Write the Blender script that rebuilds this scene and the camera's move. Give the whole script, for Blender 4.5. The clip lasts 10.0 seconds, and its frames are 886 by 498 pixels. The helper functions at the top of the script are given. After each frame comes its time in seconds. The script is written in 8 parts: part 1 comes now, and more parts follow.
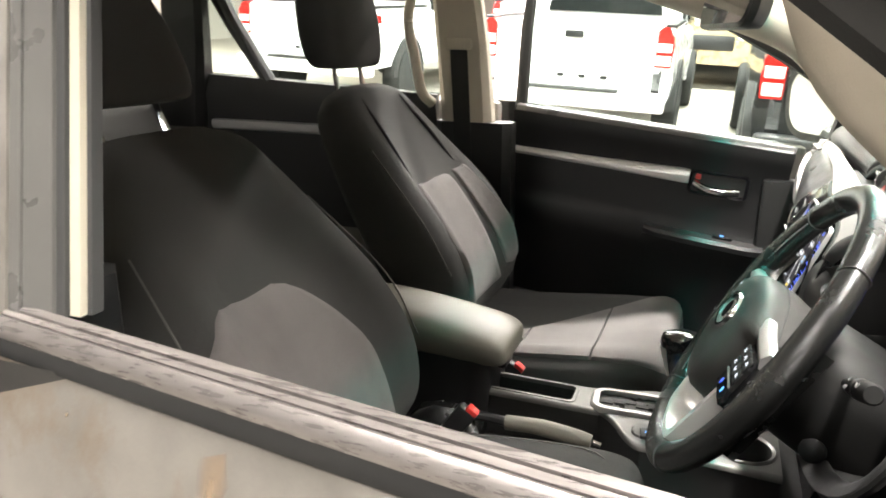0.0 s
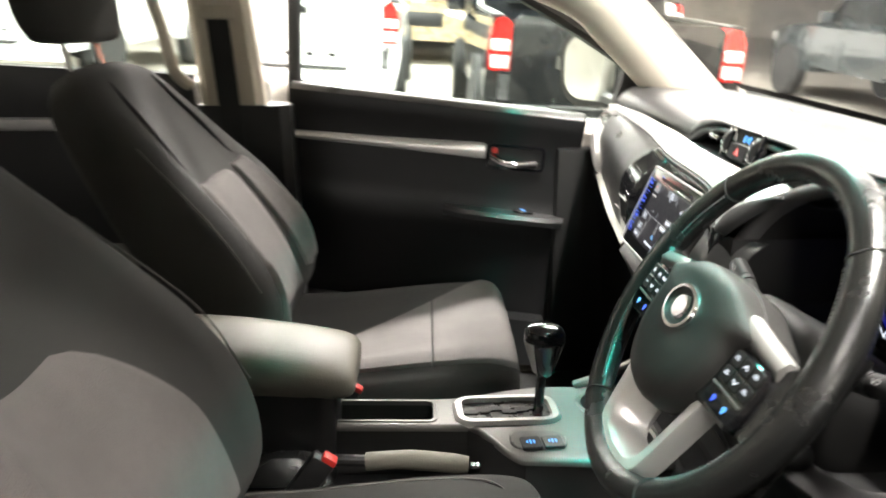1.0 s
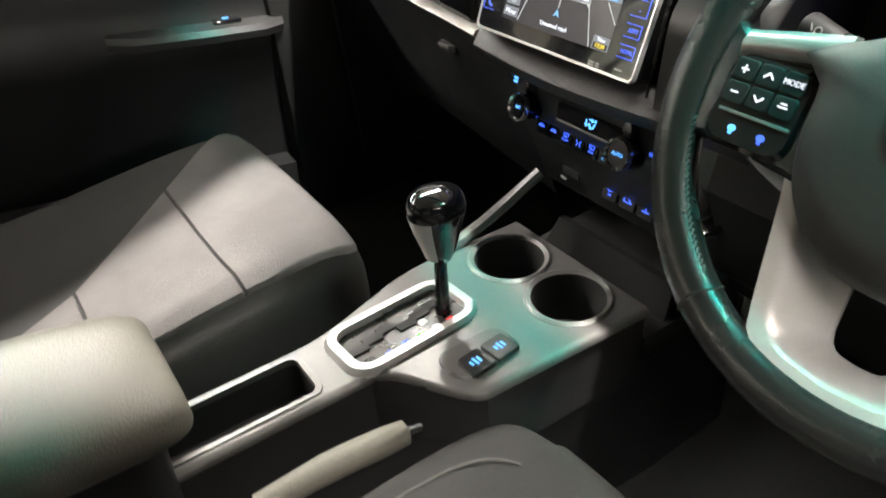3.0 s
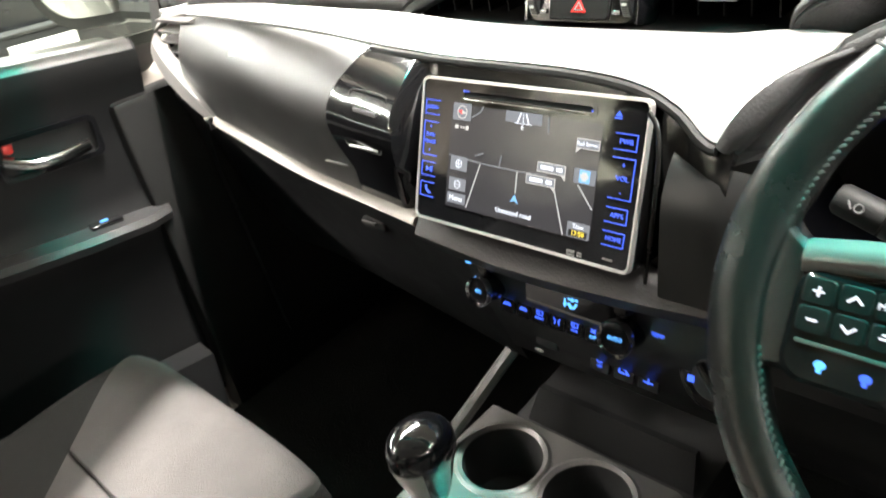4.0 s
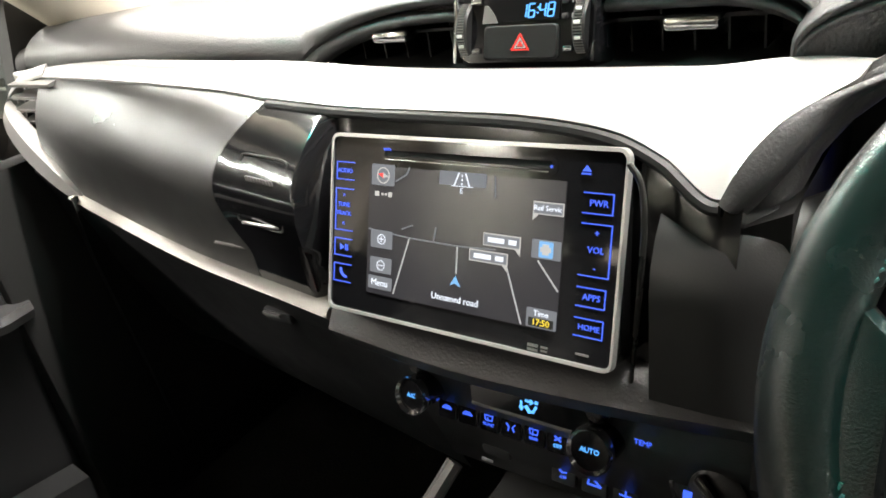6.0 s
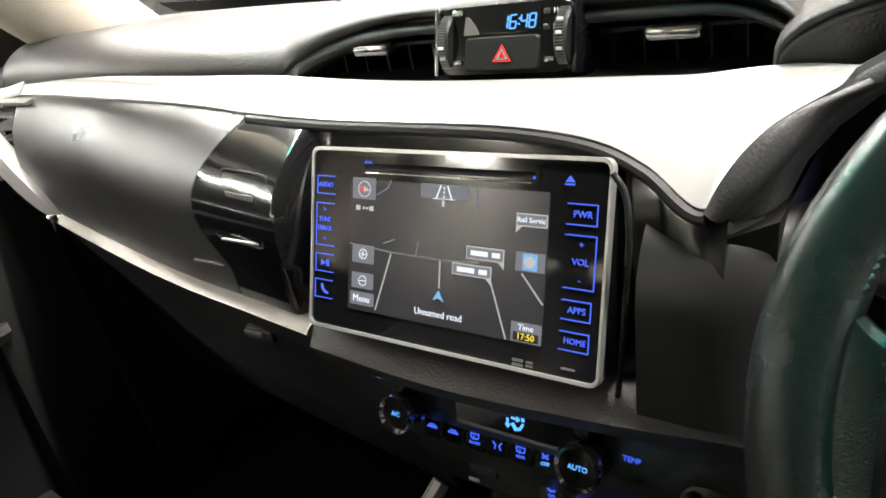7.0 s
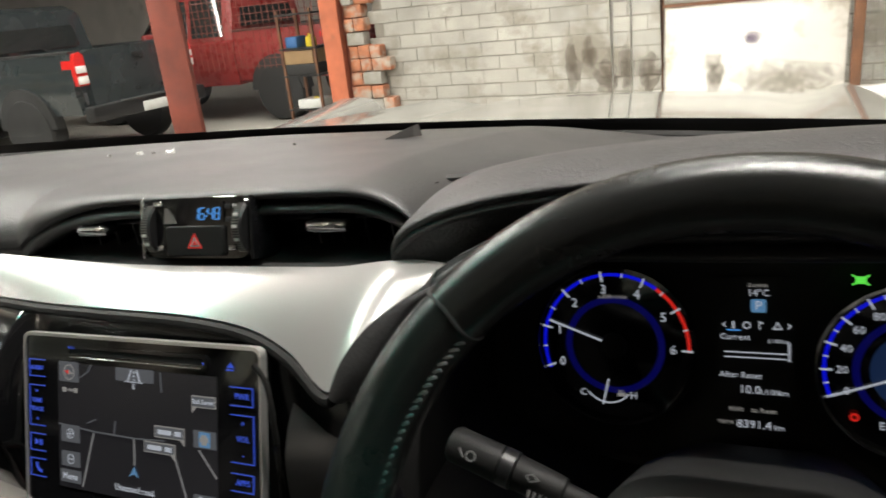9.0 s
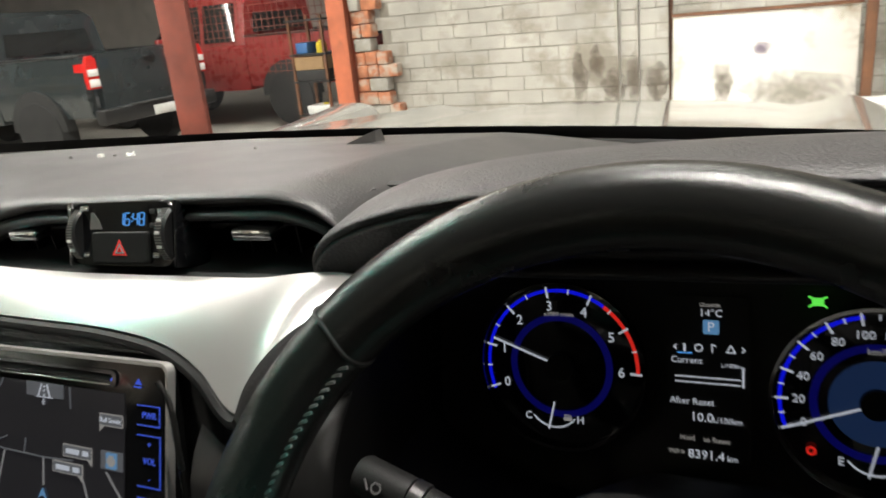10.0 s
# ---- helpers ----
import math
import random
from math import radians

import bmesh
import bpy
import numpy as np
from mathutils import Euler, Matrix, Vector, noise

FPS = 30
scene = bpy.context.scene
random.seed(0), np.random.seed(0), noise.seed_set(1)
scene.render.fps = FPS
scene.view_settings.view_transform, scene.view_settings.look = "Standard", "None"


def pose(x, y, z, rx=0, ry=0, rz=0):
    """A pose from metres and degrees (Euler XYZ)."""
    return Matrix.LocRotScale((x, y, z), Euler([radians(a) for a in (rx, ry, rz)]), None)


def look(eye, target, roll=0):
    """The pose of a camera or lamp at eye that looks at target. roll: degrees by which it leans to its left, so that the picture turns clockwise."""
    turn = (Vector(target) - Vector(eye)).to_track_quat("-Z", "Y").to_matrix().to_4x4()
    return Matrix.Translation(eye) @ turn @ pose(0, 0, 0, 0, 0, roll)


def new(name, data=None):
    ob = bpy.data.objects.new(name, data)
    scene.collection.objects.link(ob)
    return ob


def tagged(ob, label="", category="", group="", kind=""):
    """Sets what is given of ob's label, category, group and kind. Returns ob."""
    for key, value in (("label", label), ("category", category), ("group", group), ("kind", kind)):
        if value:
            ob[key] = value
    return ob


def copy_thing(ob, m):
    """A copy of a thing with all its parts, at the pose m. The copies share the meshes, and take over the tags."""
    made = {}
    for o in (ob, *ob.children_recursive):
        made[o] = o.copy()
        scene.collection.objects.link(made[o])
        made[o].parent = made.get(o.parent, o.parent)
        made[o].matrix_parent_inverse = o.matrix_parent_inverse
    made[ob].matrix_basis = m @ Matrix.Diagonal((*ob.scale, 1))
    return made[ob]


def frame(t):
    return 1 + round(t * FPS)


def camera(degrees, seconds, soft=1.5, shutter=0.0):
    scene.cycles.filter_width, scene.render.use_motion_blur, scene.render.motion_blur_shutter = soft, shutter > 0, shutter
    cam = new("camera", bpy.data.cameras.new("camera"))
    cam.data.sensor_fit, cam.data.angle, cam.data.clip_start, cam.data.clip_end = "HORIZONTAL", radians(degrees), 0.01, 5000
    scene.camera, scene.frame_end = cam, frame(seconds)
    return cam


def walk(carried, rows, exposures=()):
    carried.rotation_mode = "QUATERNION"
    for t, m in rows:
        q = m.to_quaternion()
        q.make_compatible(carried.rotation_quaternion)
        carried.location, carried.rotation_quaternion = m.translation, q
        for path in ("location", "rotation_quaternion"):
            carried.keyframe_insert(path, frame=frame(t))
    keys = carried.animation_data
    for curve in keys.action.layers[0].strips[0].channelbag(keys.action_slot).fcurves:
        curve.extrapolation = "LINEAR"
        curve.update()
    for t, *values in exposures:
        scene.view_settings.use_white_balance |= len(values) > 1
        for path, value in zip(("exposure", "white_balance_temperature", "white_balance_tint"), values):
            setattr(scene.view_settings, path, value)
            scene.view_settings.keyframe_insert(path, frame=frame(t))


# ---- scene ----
cam = camera(62.3, 10.0, 1.7, 0.5)
PATH = [
    (0, (1.22, -0.025, 1.426), (-0.582, -0.695, 0.876), 0.6),
    (0.5, (1.171, -0.078, 1.412), (-0.699, -0.561, 0.89), 0.0),
    (1, (1.034, -0.23, 1.399), (-0.875, -0.186, 0.803), 0.1),
    (1.5, (0.816, -0.317, 1.384), (-1.0, 0.069, 0.641), -3.9),
    (2, (0.604, -0.36, 1.324), (-0.931, 0.31, 0.232), -4.4),
    (2.2, (0.584, -0.376, 1.297), (-0.873, 0.398, 0.167), -2.6),
    (3.3, (0.495, -0.375, 1.338), (-0.869, 0.534, 0.192), -7.7),
    (3.5, (0.455, -0.353, 1.344), (-0.887, 0.657, 0.258), -8.7),
    (4, (0.372, -0.305, 1.377), (-0.928, 0.833, 0.371), -12.4),
    (4.5, (0.314, -0.257, 1.36), (-0.925, 0.967, 0.377), -13.6),
    (5, (0.29, -0.225, 1.349), (-0.873, 1.095, 0.396), -12.1),
    (5.5, (0.274, -0.217, 1.33), (-0.861, 1.142, 0.4), -11.7),
    (5.7, (0.277, -0.226, 1.328), (-0.875, 1.136, 0.424), -11.3),
    (7, (0.275, -0.218, 1.318), (-0.857, 1.202, 0.48), -11.0),
    (7.5, (0.277, -0.231, 1.319), (-0.844, 1.205, 0.495), -9.3),
    (8, (0.346, -0.235, 1.382), (-0.736, 1.241, 0.575), -9.7),
    (8.5, (0.4, -0.198, 1.383), (-0.565, 1.415, 0.698), -9.6),
    (9, (0.422, -0.173, 1.374), (-0.455, 1.486, 0.683), -10.6),
    (9.5, (0.462, -0.173, 1.376), (-0.372, 1.506, 0.678), -10.5),
    (10, (0.454, -0.124, 1.357), (-0.452, 1.53, 0.69), -10.0),
]
walk(cam, [(t, look(eye, target, roll)) for t, eye, target, roll in PATH],
     [(0.0, 0.8), (1.2, 0.8), (2.0, 0.55), (3.5, 1.1), (4.0, 1.1), (5.0, 0.8), (7.0, 0.4), (7.6, 0.05), (8.1, -0.5), (8.8, -1.05), (10.0, -1.0)])

# ---- shorthand for meshes ----
GARAGE = Matrix.Rotation(radians(3.1), 4, "Y") @ Matrix.Rotation(radians(-2.9), 4, "X")      # the hall's floor slopes under the car


def empty(name, at=(0, 0, 0)):
    ob = new(name)
    ob.empty_display_size = 0.05
    ob.matrix_basis = Matrix.Translation(at)
    return ob


def world_of(ob):
    m = ob.matrix_parent_inverse @ ob.matrix_basis
    return world_of(ob.parent) @ m if ob.parent else ob.matrix_basis.copy()


def placed(ob, old, now, turn=0.0):
    """Move a whole thing so that the point old comes to now, turned about x by degrees."""
    ob.matrix_basis = Matrix.Translation(now) @ Matrix.Rotation(radians(turn), 4, "X") @ Matrix.Translation(-Vector(old)) @ ob.matrix_basis
    return ob


def part(name, bm, material, parent=None, label="", smooth=35, m=None):
    """Link a bmesh as one mesh object, under a thing or a part."""
    if m is not None:
        bm.transform(m)
    bmesh.ops.recalc_face_normals(bm, faces=bm.faces[:])
    if smooth:
        for f in bm.faces:
            f.smooth = True
        lim = radians(smooth)
        for e in bm.edges:
            if len(e.link_faces) == 2 and e.calc_face_angle(0) > lim:
                e.smooth = False
    me = bpy.data.meshes.new(name)
    bm.to_mesh(me)
    bm.free()
    me.materials.append(material)
    ob = new(name, me)
    if parent is not None:
        ob.parent = parent
        ob.matrix_parent_inverse = world_of(parent).inverted()
    if label:
        tagged(ob, label)
    return ob


def box(cx, cy, cz, sx, sy, sz, bevel=0.0, seg=2, m=None, bm=None):
    """A box by centre and full sizes, with rounded edges; joined into bm if given."""
    own = bmesh.new()
    bmesh.ops.create_cube(own, size=1)
    bmesh.ops.scale(own, vec=(sx, sy, sz), verts=own.verts)
    if bevel:
        bmesh.ops.bevel(own, geom=own.edges[:], offset=min(bevel, 0.49 * min(sx, sy, sz)), segments=seg, affect="EDGES", profile=0.5)
    bmesh.ops.translate(own, vec=(cx, cy, cz), verts=own.verts)
    if m is not None:
        own.transform(m)
    return join(bm, own)


def join(bm, own):
    if bm is None:
        return own
    me = bpy.data.meshes.new("tmp")
    own.to_mesh(me)
    own.free()
    bm.from_mesh(me)
    bpy.data.meshes.remove(me)
    return bm


def loft(rings, closed=True, caps=True, bm=None):
    """Skin through rings of points with equal counts."""
    own = bmesh.new()
    vs = [[own.verts.new(p) for p in r] for r in rings]
    n = len(rings[0])
    for a, b in zip(vs, vs[1:]):
        for i in range(n if closed else n - 1):
            j = (i + 1) % n
            try:
                own.faces.new((a[i], a[j], b[j], b[i]))
            except ValueError:
                pass
    if caps and closed:
        own.faces.new(vs[0][::-1])
        own.faces.new(vs[-1])
    bmesh.ops.remove_doubles(own, verts=own.verts, dist=1e-5)
    return join(bm, own)


def sheet(a, b, depth, bm=None):
    """A strip between two lines of points, with the thickness depth (a vector)."""
    d = Vector(depth)
    rings = [(Vector(p), Vector(q), Vector(q) + d, Vector(p) + d) for p, q in zip(a, b)]
    return loft(rings, bm=bm)


def grid(rows, depth=None, bm=None):
    """A surface through rows of points, thickened by the vector depth."""
    own = bmesh.new()
    vs = [[own.verts.new(p) for p in r] for r in rows]
    for a, b in zip(vs, vs[1:]):
        for i in range(len(a) - 1):
            own.faces.new((a[i], a[i + 1], b[i + 1], b[i]))
    if depth is not None:
        r = bmesh.ops.extrude_face_region(own, geom=own.faces[:])
        bmesh.ops.translate(own, vec=depth, verts=[v for v in r["geom"] if isinstance(v, bmesh.types.BMVert)])
    return join(bm, own)


def smoothed(points, n=6):
    """Points on a Catmull-Rom line through the given ones."""
    p = [Vector(q) for q in points]
    p = [2 * p[0] - p[1]] + p + [2 * p[-1] - p[-2]]
    out = []
    for i in range(1, len(p) - 2):
        for k in range(n):
            t = k / n
            out.append(0.5 * (2 * p[i] + (p[i + 1] - p[i - 1]) * t + (2 * p[i - 1] - 5 * p[i] + 4 * p[i + 1] - p[i + 2]) * t * t
                              + (3 * p[i] - p[i - 1] - 3 * p[i + 1] + p[i + 2]) * t ** 3))
    return out + [p[-2]]


def tube(points, radius, sides=10, bm=None, flat=1.0, up=(0, 0, 1), closed=False):
    """A tube along points; radius may be one number or one for each point."""
    pts = [Vector(p) for p in points]
    n = len(pts)
    rs = radius if isinstance(radius, (list, tuple)) else [radius] * n
    rings = []
    for i, p in enumerate(pts):
        t = (pts[(i + 1) % n] - pts[i - 1]) if closed else (pts[min(i + 1, n - 1)] - pts[max(i - 1, 0)])
        t.normalize()
        s = t.cross(Vector(up))
        if s.length < 1e-4:
            s = t.cross(Vector((1, 0, 0)))
        s.normalize()
        u = s.cross(t)
        rings.append([p + rs[i] * (math.cos(a) * s + flat * math.sin(a) * u) for a in [2 * math.pi * k / sides for k in range(sides)]])
    if closed:
        rings.append(rings[0])
    return loft(rings, caps=not closed, bm=bm)


def rounded(w, h, r, n=5):
    """The outline of a rounded rectangle, as (x, y)."""
    out = []
    for cx, cy, a0 in ((w / 2 - r, h / 2 - r, 0), (-w / 2 + r, h / 2 - r, 90), (-w / 2 + r, -h / 2 + r, 180), (w / 2 - r, -h / 2 + r, 270)):
        out += [(cx + r * math.cos(radians(a0 + 90 * k / n)), cy + r * math.sin(radians(a0 + 90 * k / n))) for k in range(n + 1)]
    return out


def plate(outline, z0, z1, m=None, bm=None, edge=0.0):
    """A flat outline raised from z0 to z1, its upper edge eased by edge."""
    rings = [[(x, y, z0) for x, y in outline], [(x, y, z1 - edge) for x, y in outline]]
    if edge:
        cx, cy = sum(p[0] for p in outline) / len(outline), sum(p[1] for p in outline) / len(outline)
        w = max(abs(p[0] - cx) for p in outline)
        h = max(abs(p[1] - cy) for p in outline)
        rings.append([(cx + (x - cx) * (1 - edge / w), cy + (y - cy) * (1 - edge / h), z1) for x, y in outline])
    own = loft(rings)
    if m is not None:
        own.transform(m)
    return join(bm, own)


def ring_plate(outer, inner, z0, z1, m=None, bm=None, edge=0.0):
    """A frame between two outlines with equal counts."""
    o2 = [(x * (1 - edge), y * (1 - edge)) for x, y in outer]
    own = loft([[(x, y, z0) for x, y in outer], [(x, y, z1) for x, y in outer] if not edge else [(x, y, (z0 + z1) / 2) for x, y in outer],
                [(x, y, z1) for x, y in o2], [(x, y, z1) for x, y in inner], [(x, y, z0) for x, y in inner], [(x, y, z0) for x, y in outer]], caps=False)
    if m is not None:
        own.transform(m)
    return join(bm, own)


def circle(r, n=32, a0=0):
    return [(r * math.cos(2 * math.pi * k / n + a0), r * math.sin(2 * math.pi * k / n + a0)) for k in range(n)]


def lathe(profile, n=24, m=None, bm=None, caps=True):
    """Turn (radius, height) pairs round z."""
    own = loft([[(r * math.cos(2 * math.pi * k / n), r * math.sin(2 * math.pi * k / n), z) for k in range(n)] for r, z in profile], caps=caps)
    if m is not None:
        own.transform(m)
    return join(bm, own)


def facing(o, right, up):
    """A frame at o: x along right, y along up, z out of the face."""
    x = Vector(right).normalized()
    y = Vector(up)
    y = (y - x * x.dot(y)).normalized()
    z = x.cross(y)
    m = Matrix((x, y, z)).transposed().to_4x4()
    m.translation = Vector(o)
    return m


def text(words, size, m, material, parent, name="lettering", depth=0.0004):
    """Raised letters in the built-in font, centred on the frame m."""
    cu = bpy.data.curves.new(name, "FONT")
    cu.body, cu.size, cu.align_x, cu.align_y, cu.extrude, cu.resolution_u = words, size, "CENTER", "CENTER", depth / 2, 2
    tmp = bpy.data.objects.new("tmp", cu)
    me = bpy.data.meshes.new_from_object(tmp)
    bpy.data.objects.remove(tmp)
    bpy.data.curves.remove(cu)
    me.name = name
    me.transform(m @ Matrix.Translation((0, 0, depth / 2 + 0.0002)))
    me.materials.append(material)
    ob = new(name, me)
    ob.parent = parent
    ob.matrix_parent_inverse = world_of(parent).inverted()
    return ob


def bars(lines, m, material, parent, name="marking"):
    """Flat bars (x, y, width, height) on the frame m."""
    bm = bmesh.new()
    for x, y, w, h in lines:
        box(x, y, 0.0003, w, h, 0.0006, m=m, bm=bm)
    return part(name, bm, material, parent, smooth=0)


def stroke(points, width, m, material=None, parent=None, name="marking", bm=None, z=0.0003):
    """A flat line of the given width along (x, y) points on the frame m."""
    own = bmesh.new() if bm is None else bm
    for a, b in zip(points, points[1:]):
        d = Vector((b[0] - a[0], b[1] - a[1], 0))
        mid = ((a[0] + b[0]) / 2, (a[1] + b[1]) / 2)
        box(0, 0, 0, d.length + width * 0.6, width, 0.0006, m=m @ Matrix.Translation((mid[0], mid[1], z)) @ Matrix.Rotation(math.atan2(d.y, d.x), 4, "Z"), bm=own)
    return part(name, own, material, parent, smooth=0) if bm is None else own


def seven_segments(words, w, h, m, material, parent, gap=0.0022):
    """Slanted digits of seven bars each, laid out to the right of the frame m."""
    bars_of = {"0": "abcdef", "1": "bc", "2": "abged", "3": "abgcd", "4": "fgbc", "5": "afgcd", "6": "afgedc", "7": "abc", "8": "abcdefg", "9": "abcfgd"}
    ends = {"a": ((0, 1), (1, 1)), "b": ((1, 1), (1, 0.5)), "c": ((1, 0.5), (1, 0)), "d": ((0, 0), (1, 0)), "e": ((0, 0.5), (0, 0)), "f": ((0, 1), (0, 0.5)), "g": ((0, 0.5), (1, 0.5))}
    x = 0.0
    for ch in words:
        bm = bmesh.new()
        if ch == ":":
            for v in (0.3, 0.7):
                box(x + 0.0006 + 0.12 * h * v, (v - 0.5) * h, 0.0003, 0.0011, 0.0011, 0.0005, m=m, bm=bm)
            x += gap
        else:
            for k in bars_of[ch]:
                p, q = [Vector((x + w * u + 0.12 * h * v, (v - 0.5) * h)) for u, v in ends[k]]
                t = (q - p).normalized() * 0.0005
                stroke((p + t, q - t), 0.0009, m, bm=bm)
            x += w + gap
        part("digit", bm, material, parent, smooth=0)


# ---- materials ----
def material(name, colour, rough=0.5, metal=0.0, vary=0.12, scale=8.0, grain=0.0, grain_scale=600.0, rough_vary=0.1, dirt=None, dirt_at=0.62, coat=0.0, weave=False, emit=0.0, spec=0.5, each=0.0, placed_grain=False):
    """A surface with variation at two scales, fine relief and, with dirt, stains of that colour."""
    mat = bpy.data.materials.new(name)
    mat.use_nodes = True
    nt = mat.node_tree
    n, l = nt.nodes, nt.links
    bsdf = n["Principled BSDF"]
    tc = n.new("ShaderNodeTexCoord")
    where = n.new("ShaderNodeNewGeometry").outputs["Position"] if placed_grain else tc.outputs["Object"]
    big = n.new("ShaderNodeTexNoise")
    big.inputs["Scale"].default_value, big.inputs["Detail"].default_value, big.inputs["Roughness"].default_value = scale, 5, 0.6
    l.new(where, big.inputs["Vector"])
    ramp = n.new("ShaderNodeMapRange")
    ramp.inputs["From Min"].default_value, ramp.inputs["From Max"].default_value = 0.3, 0.7
    ramp.inputs["To Min"].default_value, ramp.inputs["To Max"].default_value = 1 - vary, 1 + vary
    l.new(big.outputs["Fac"], ramp.inputs["Value"])
    mul = n.new("ShaderNodeMix")
    mul.data_type, mul.blend_type = "RGBA", "MULTIPLY"
    mul.inputs["Factor"].default_value = 1
    mul.inputs["A"].default_value = (*colour, 1)
    l.new(ramp.outputs["Result"], mul.inputs["B"])
    out = mul.outputs["Result"]
    if each:
        info = n.new("ShaderNodeObjectInfo")
        r2 = n.new("ShaderNodeMapRange")
        r2.inputs["To Min"].default_value, r2.inputs["To Max"].default_value = 1 - each, 1 + each
        l.new(info.outputs["Random"], r2.inputs["Value"])
        m2 = n.new("ShaderNodeMix")
        m2.data_type, m2.blend_type = "RGBA", "MULTIPLY"
        m2.inputs["Factor"].default_value = 1
        l.new(out, m2.inputs["A"])
        l.new(r2.outputs["Result"], m2.inputs["B"])
        out = m2.outputs["Result"]
    if dirt:
        spots = n.new("ShaderNodeTexNoise")
        spots.inputs["Scale"].default_value, spots.inputs["Detail"].default_value, spots.inputs["Roughness"].default_value = scale * 0.45, 8, 0.7
        l.new(where, spots.inputs["Vector"])
        cut = n.new("ShaderNodeMapRange")
        cut.inputs["From Min"].default_value, cut.inputs["From Max"].default_value = dirt_at, dirt_at + 0.12
        l.new(spots.outputs["Fac"], cut.inputs["Value"])
        mix = n.new("ShaderNodeMix")
        mix.data_type = "RGBA"
        mix.inputs["B"].default_value = (*dirt, 1)
        l.new(cut.outputs["Result"], mix.inputs["Factor"])
        l.new(out, mix.inputs["A"])
        out = mix.outputs["Result"]
    l.new(out, bsdf.inputs["Base Color"])
    rr = n.new("ShaderNodeMapRange")
    rr.inputs["From Min"].default_value, rr.inputs["From Max"].default_value = 0.3, 0.7
    rr.inputs["To Min"].default_value, rr.inputs["To Max"].default_value = max(0.02, rough - rough_vary), min(1, rough + rough_vary)
    l.new(big.outputs["Fac"], rr.inputs["Value"])
    l.new(rr.outputs["Result"], bsdf.inputs["Roughness"])
    bsdf.inputs["Metallic"].default_value = metal
    bsdf.inputs["Specular IOR Level"].default_value = spec
    bsdf.inputs["Coat Weight"].default_value = coat
    bsdf.inputs["Coat Roughness"].default_value = 0.05
    if grain:
        if weave:
            fine = n.new("ShaderNodeTexVoronoi")
            fine.inputs["Scale"].default_value = grain_scale
            h = fine.outputs["Distance"]
        else:
            fine = n.new("ShaderNodeTexNoise")
            fine.inputs["Scale"].default_value, fine.inputs["Detail"].default_value = grain_scale, 3
            h = fine.outputs["Fac"]
        l.new(where, fine.inputs["Vector"])
        bump = n.new("ShaderNodeBump")
        bump.inputs["Strength"].default_value, bump.inputs["Distance"].default_value = grain, 0.002
        l.new(h, bump.inputs["Height"])
        l.new(bump.outputs["Normal"], bsdf.inputs["Normal"])
    if emit:
        bsdf.inputs["Emission Color"].default_value = (*colour, 1)
        bsdf.inputs["Emission Strength"].default_value = emit
    return mat


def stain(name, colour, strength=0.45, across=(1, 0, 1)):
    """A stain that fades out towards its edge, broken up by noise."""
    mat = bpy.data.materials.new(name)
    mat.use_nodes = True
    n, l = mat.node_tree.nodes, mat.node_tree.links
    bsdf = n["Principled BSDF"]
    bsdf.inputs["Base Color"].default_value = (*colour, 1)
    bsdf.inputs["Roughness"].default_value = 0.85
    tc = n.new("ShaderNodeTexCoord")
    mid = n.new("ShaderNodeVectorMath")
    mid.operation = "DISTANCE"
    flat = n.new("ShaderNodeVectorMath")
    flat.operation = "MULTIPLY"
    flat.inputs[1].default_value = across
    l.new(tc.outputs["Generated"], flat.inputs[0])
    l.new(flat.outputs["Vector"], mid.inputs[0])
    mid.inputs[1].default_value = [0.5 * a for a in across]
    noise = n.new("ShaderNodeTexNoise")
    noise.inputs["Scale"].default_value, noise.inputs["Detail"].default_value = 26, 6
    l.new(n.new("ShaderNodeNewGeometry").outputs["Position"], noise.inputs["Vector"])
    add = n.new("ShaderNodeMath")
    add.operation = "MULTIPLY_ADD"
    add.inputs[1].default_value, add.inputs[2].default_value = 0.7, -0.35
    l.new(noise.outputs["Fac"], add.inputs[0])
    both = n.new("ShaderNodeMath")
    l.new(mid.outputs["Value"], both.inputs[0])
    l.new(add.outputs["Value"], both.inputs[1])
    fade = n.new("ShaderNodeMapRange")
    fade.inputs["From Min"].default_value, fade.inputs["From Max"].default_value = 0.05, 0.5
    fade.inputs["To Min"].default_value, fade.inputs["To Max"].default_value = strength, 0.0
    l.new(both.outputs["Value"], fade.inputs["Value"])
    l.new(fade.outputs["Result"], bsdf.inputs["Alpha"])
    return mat


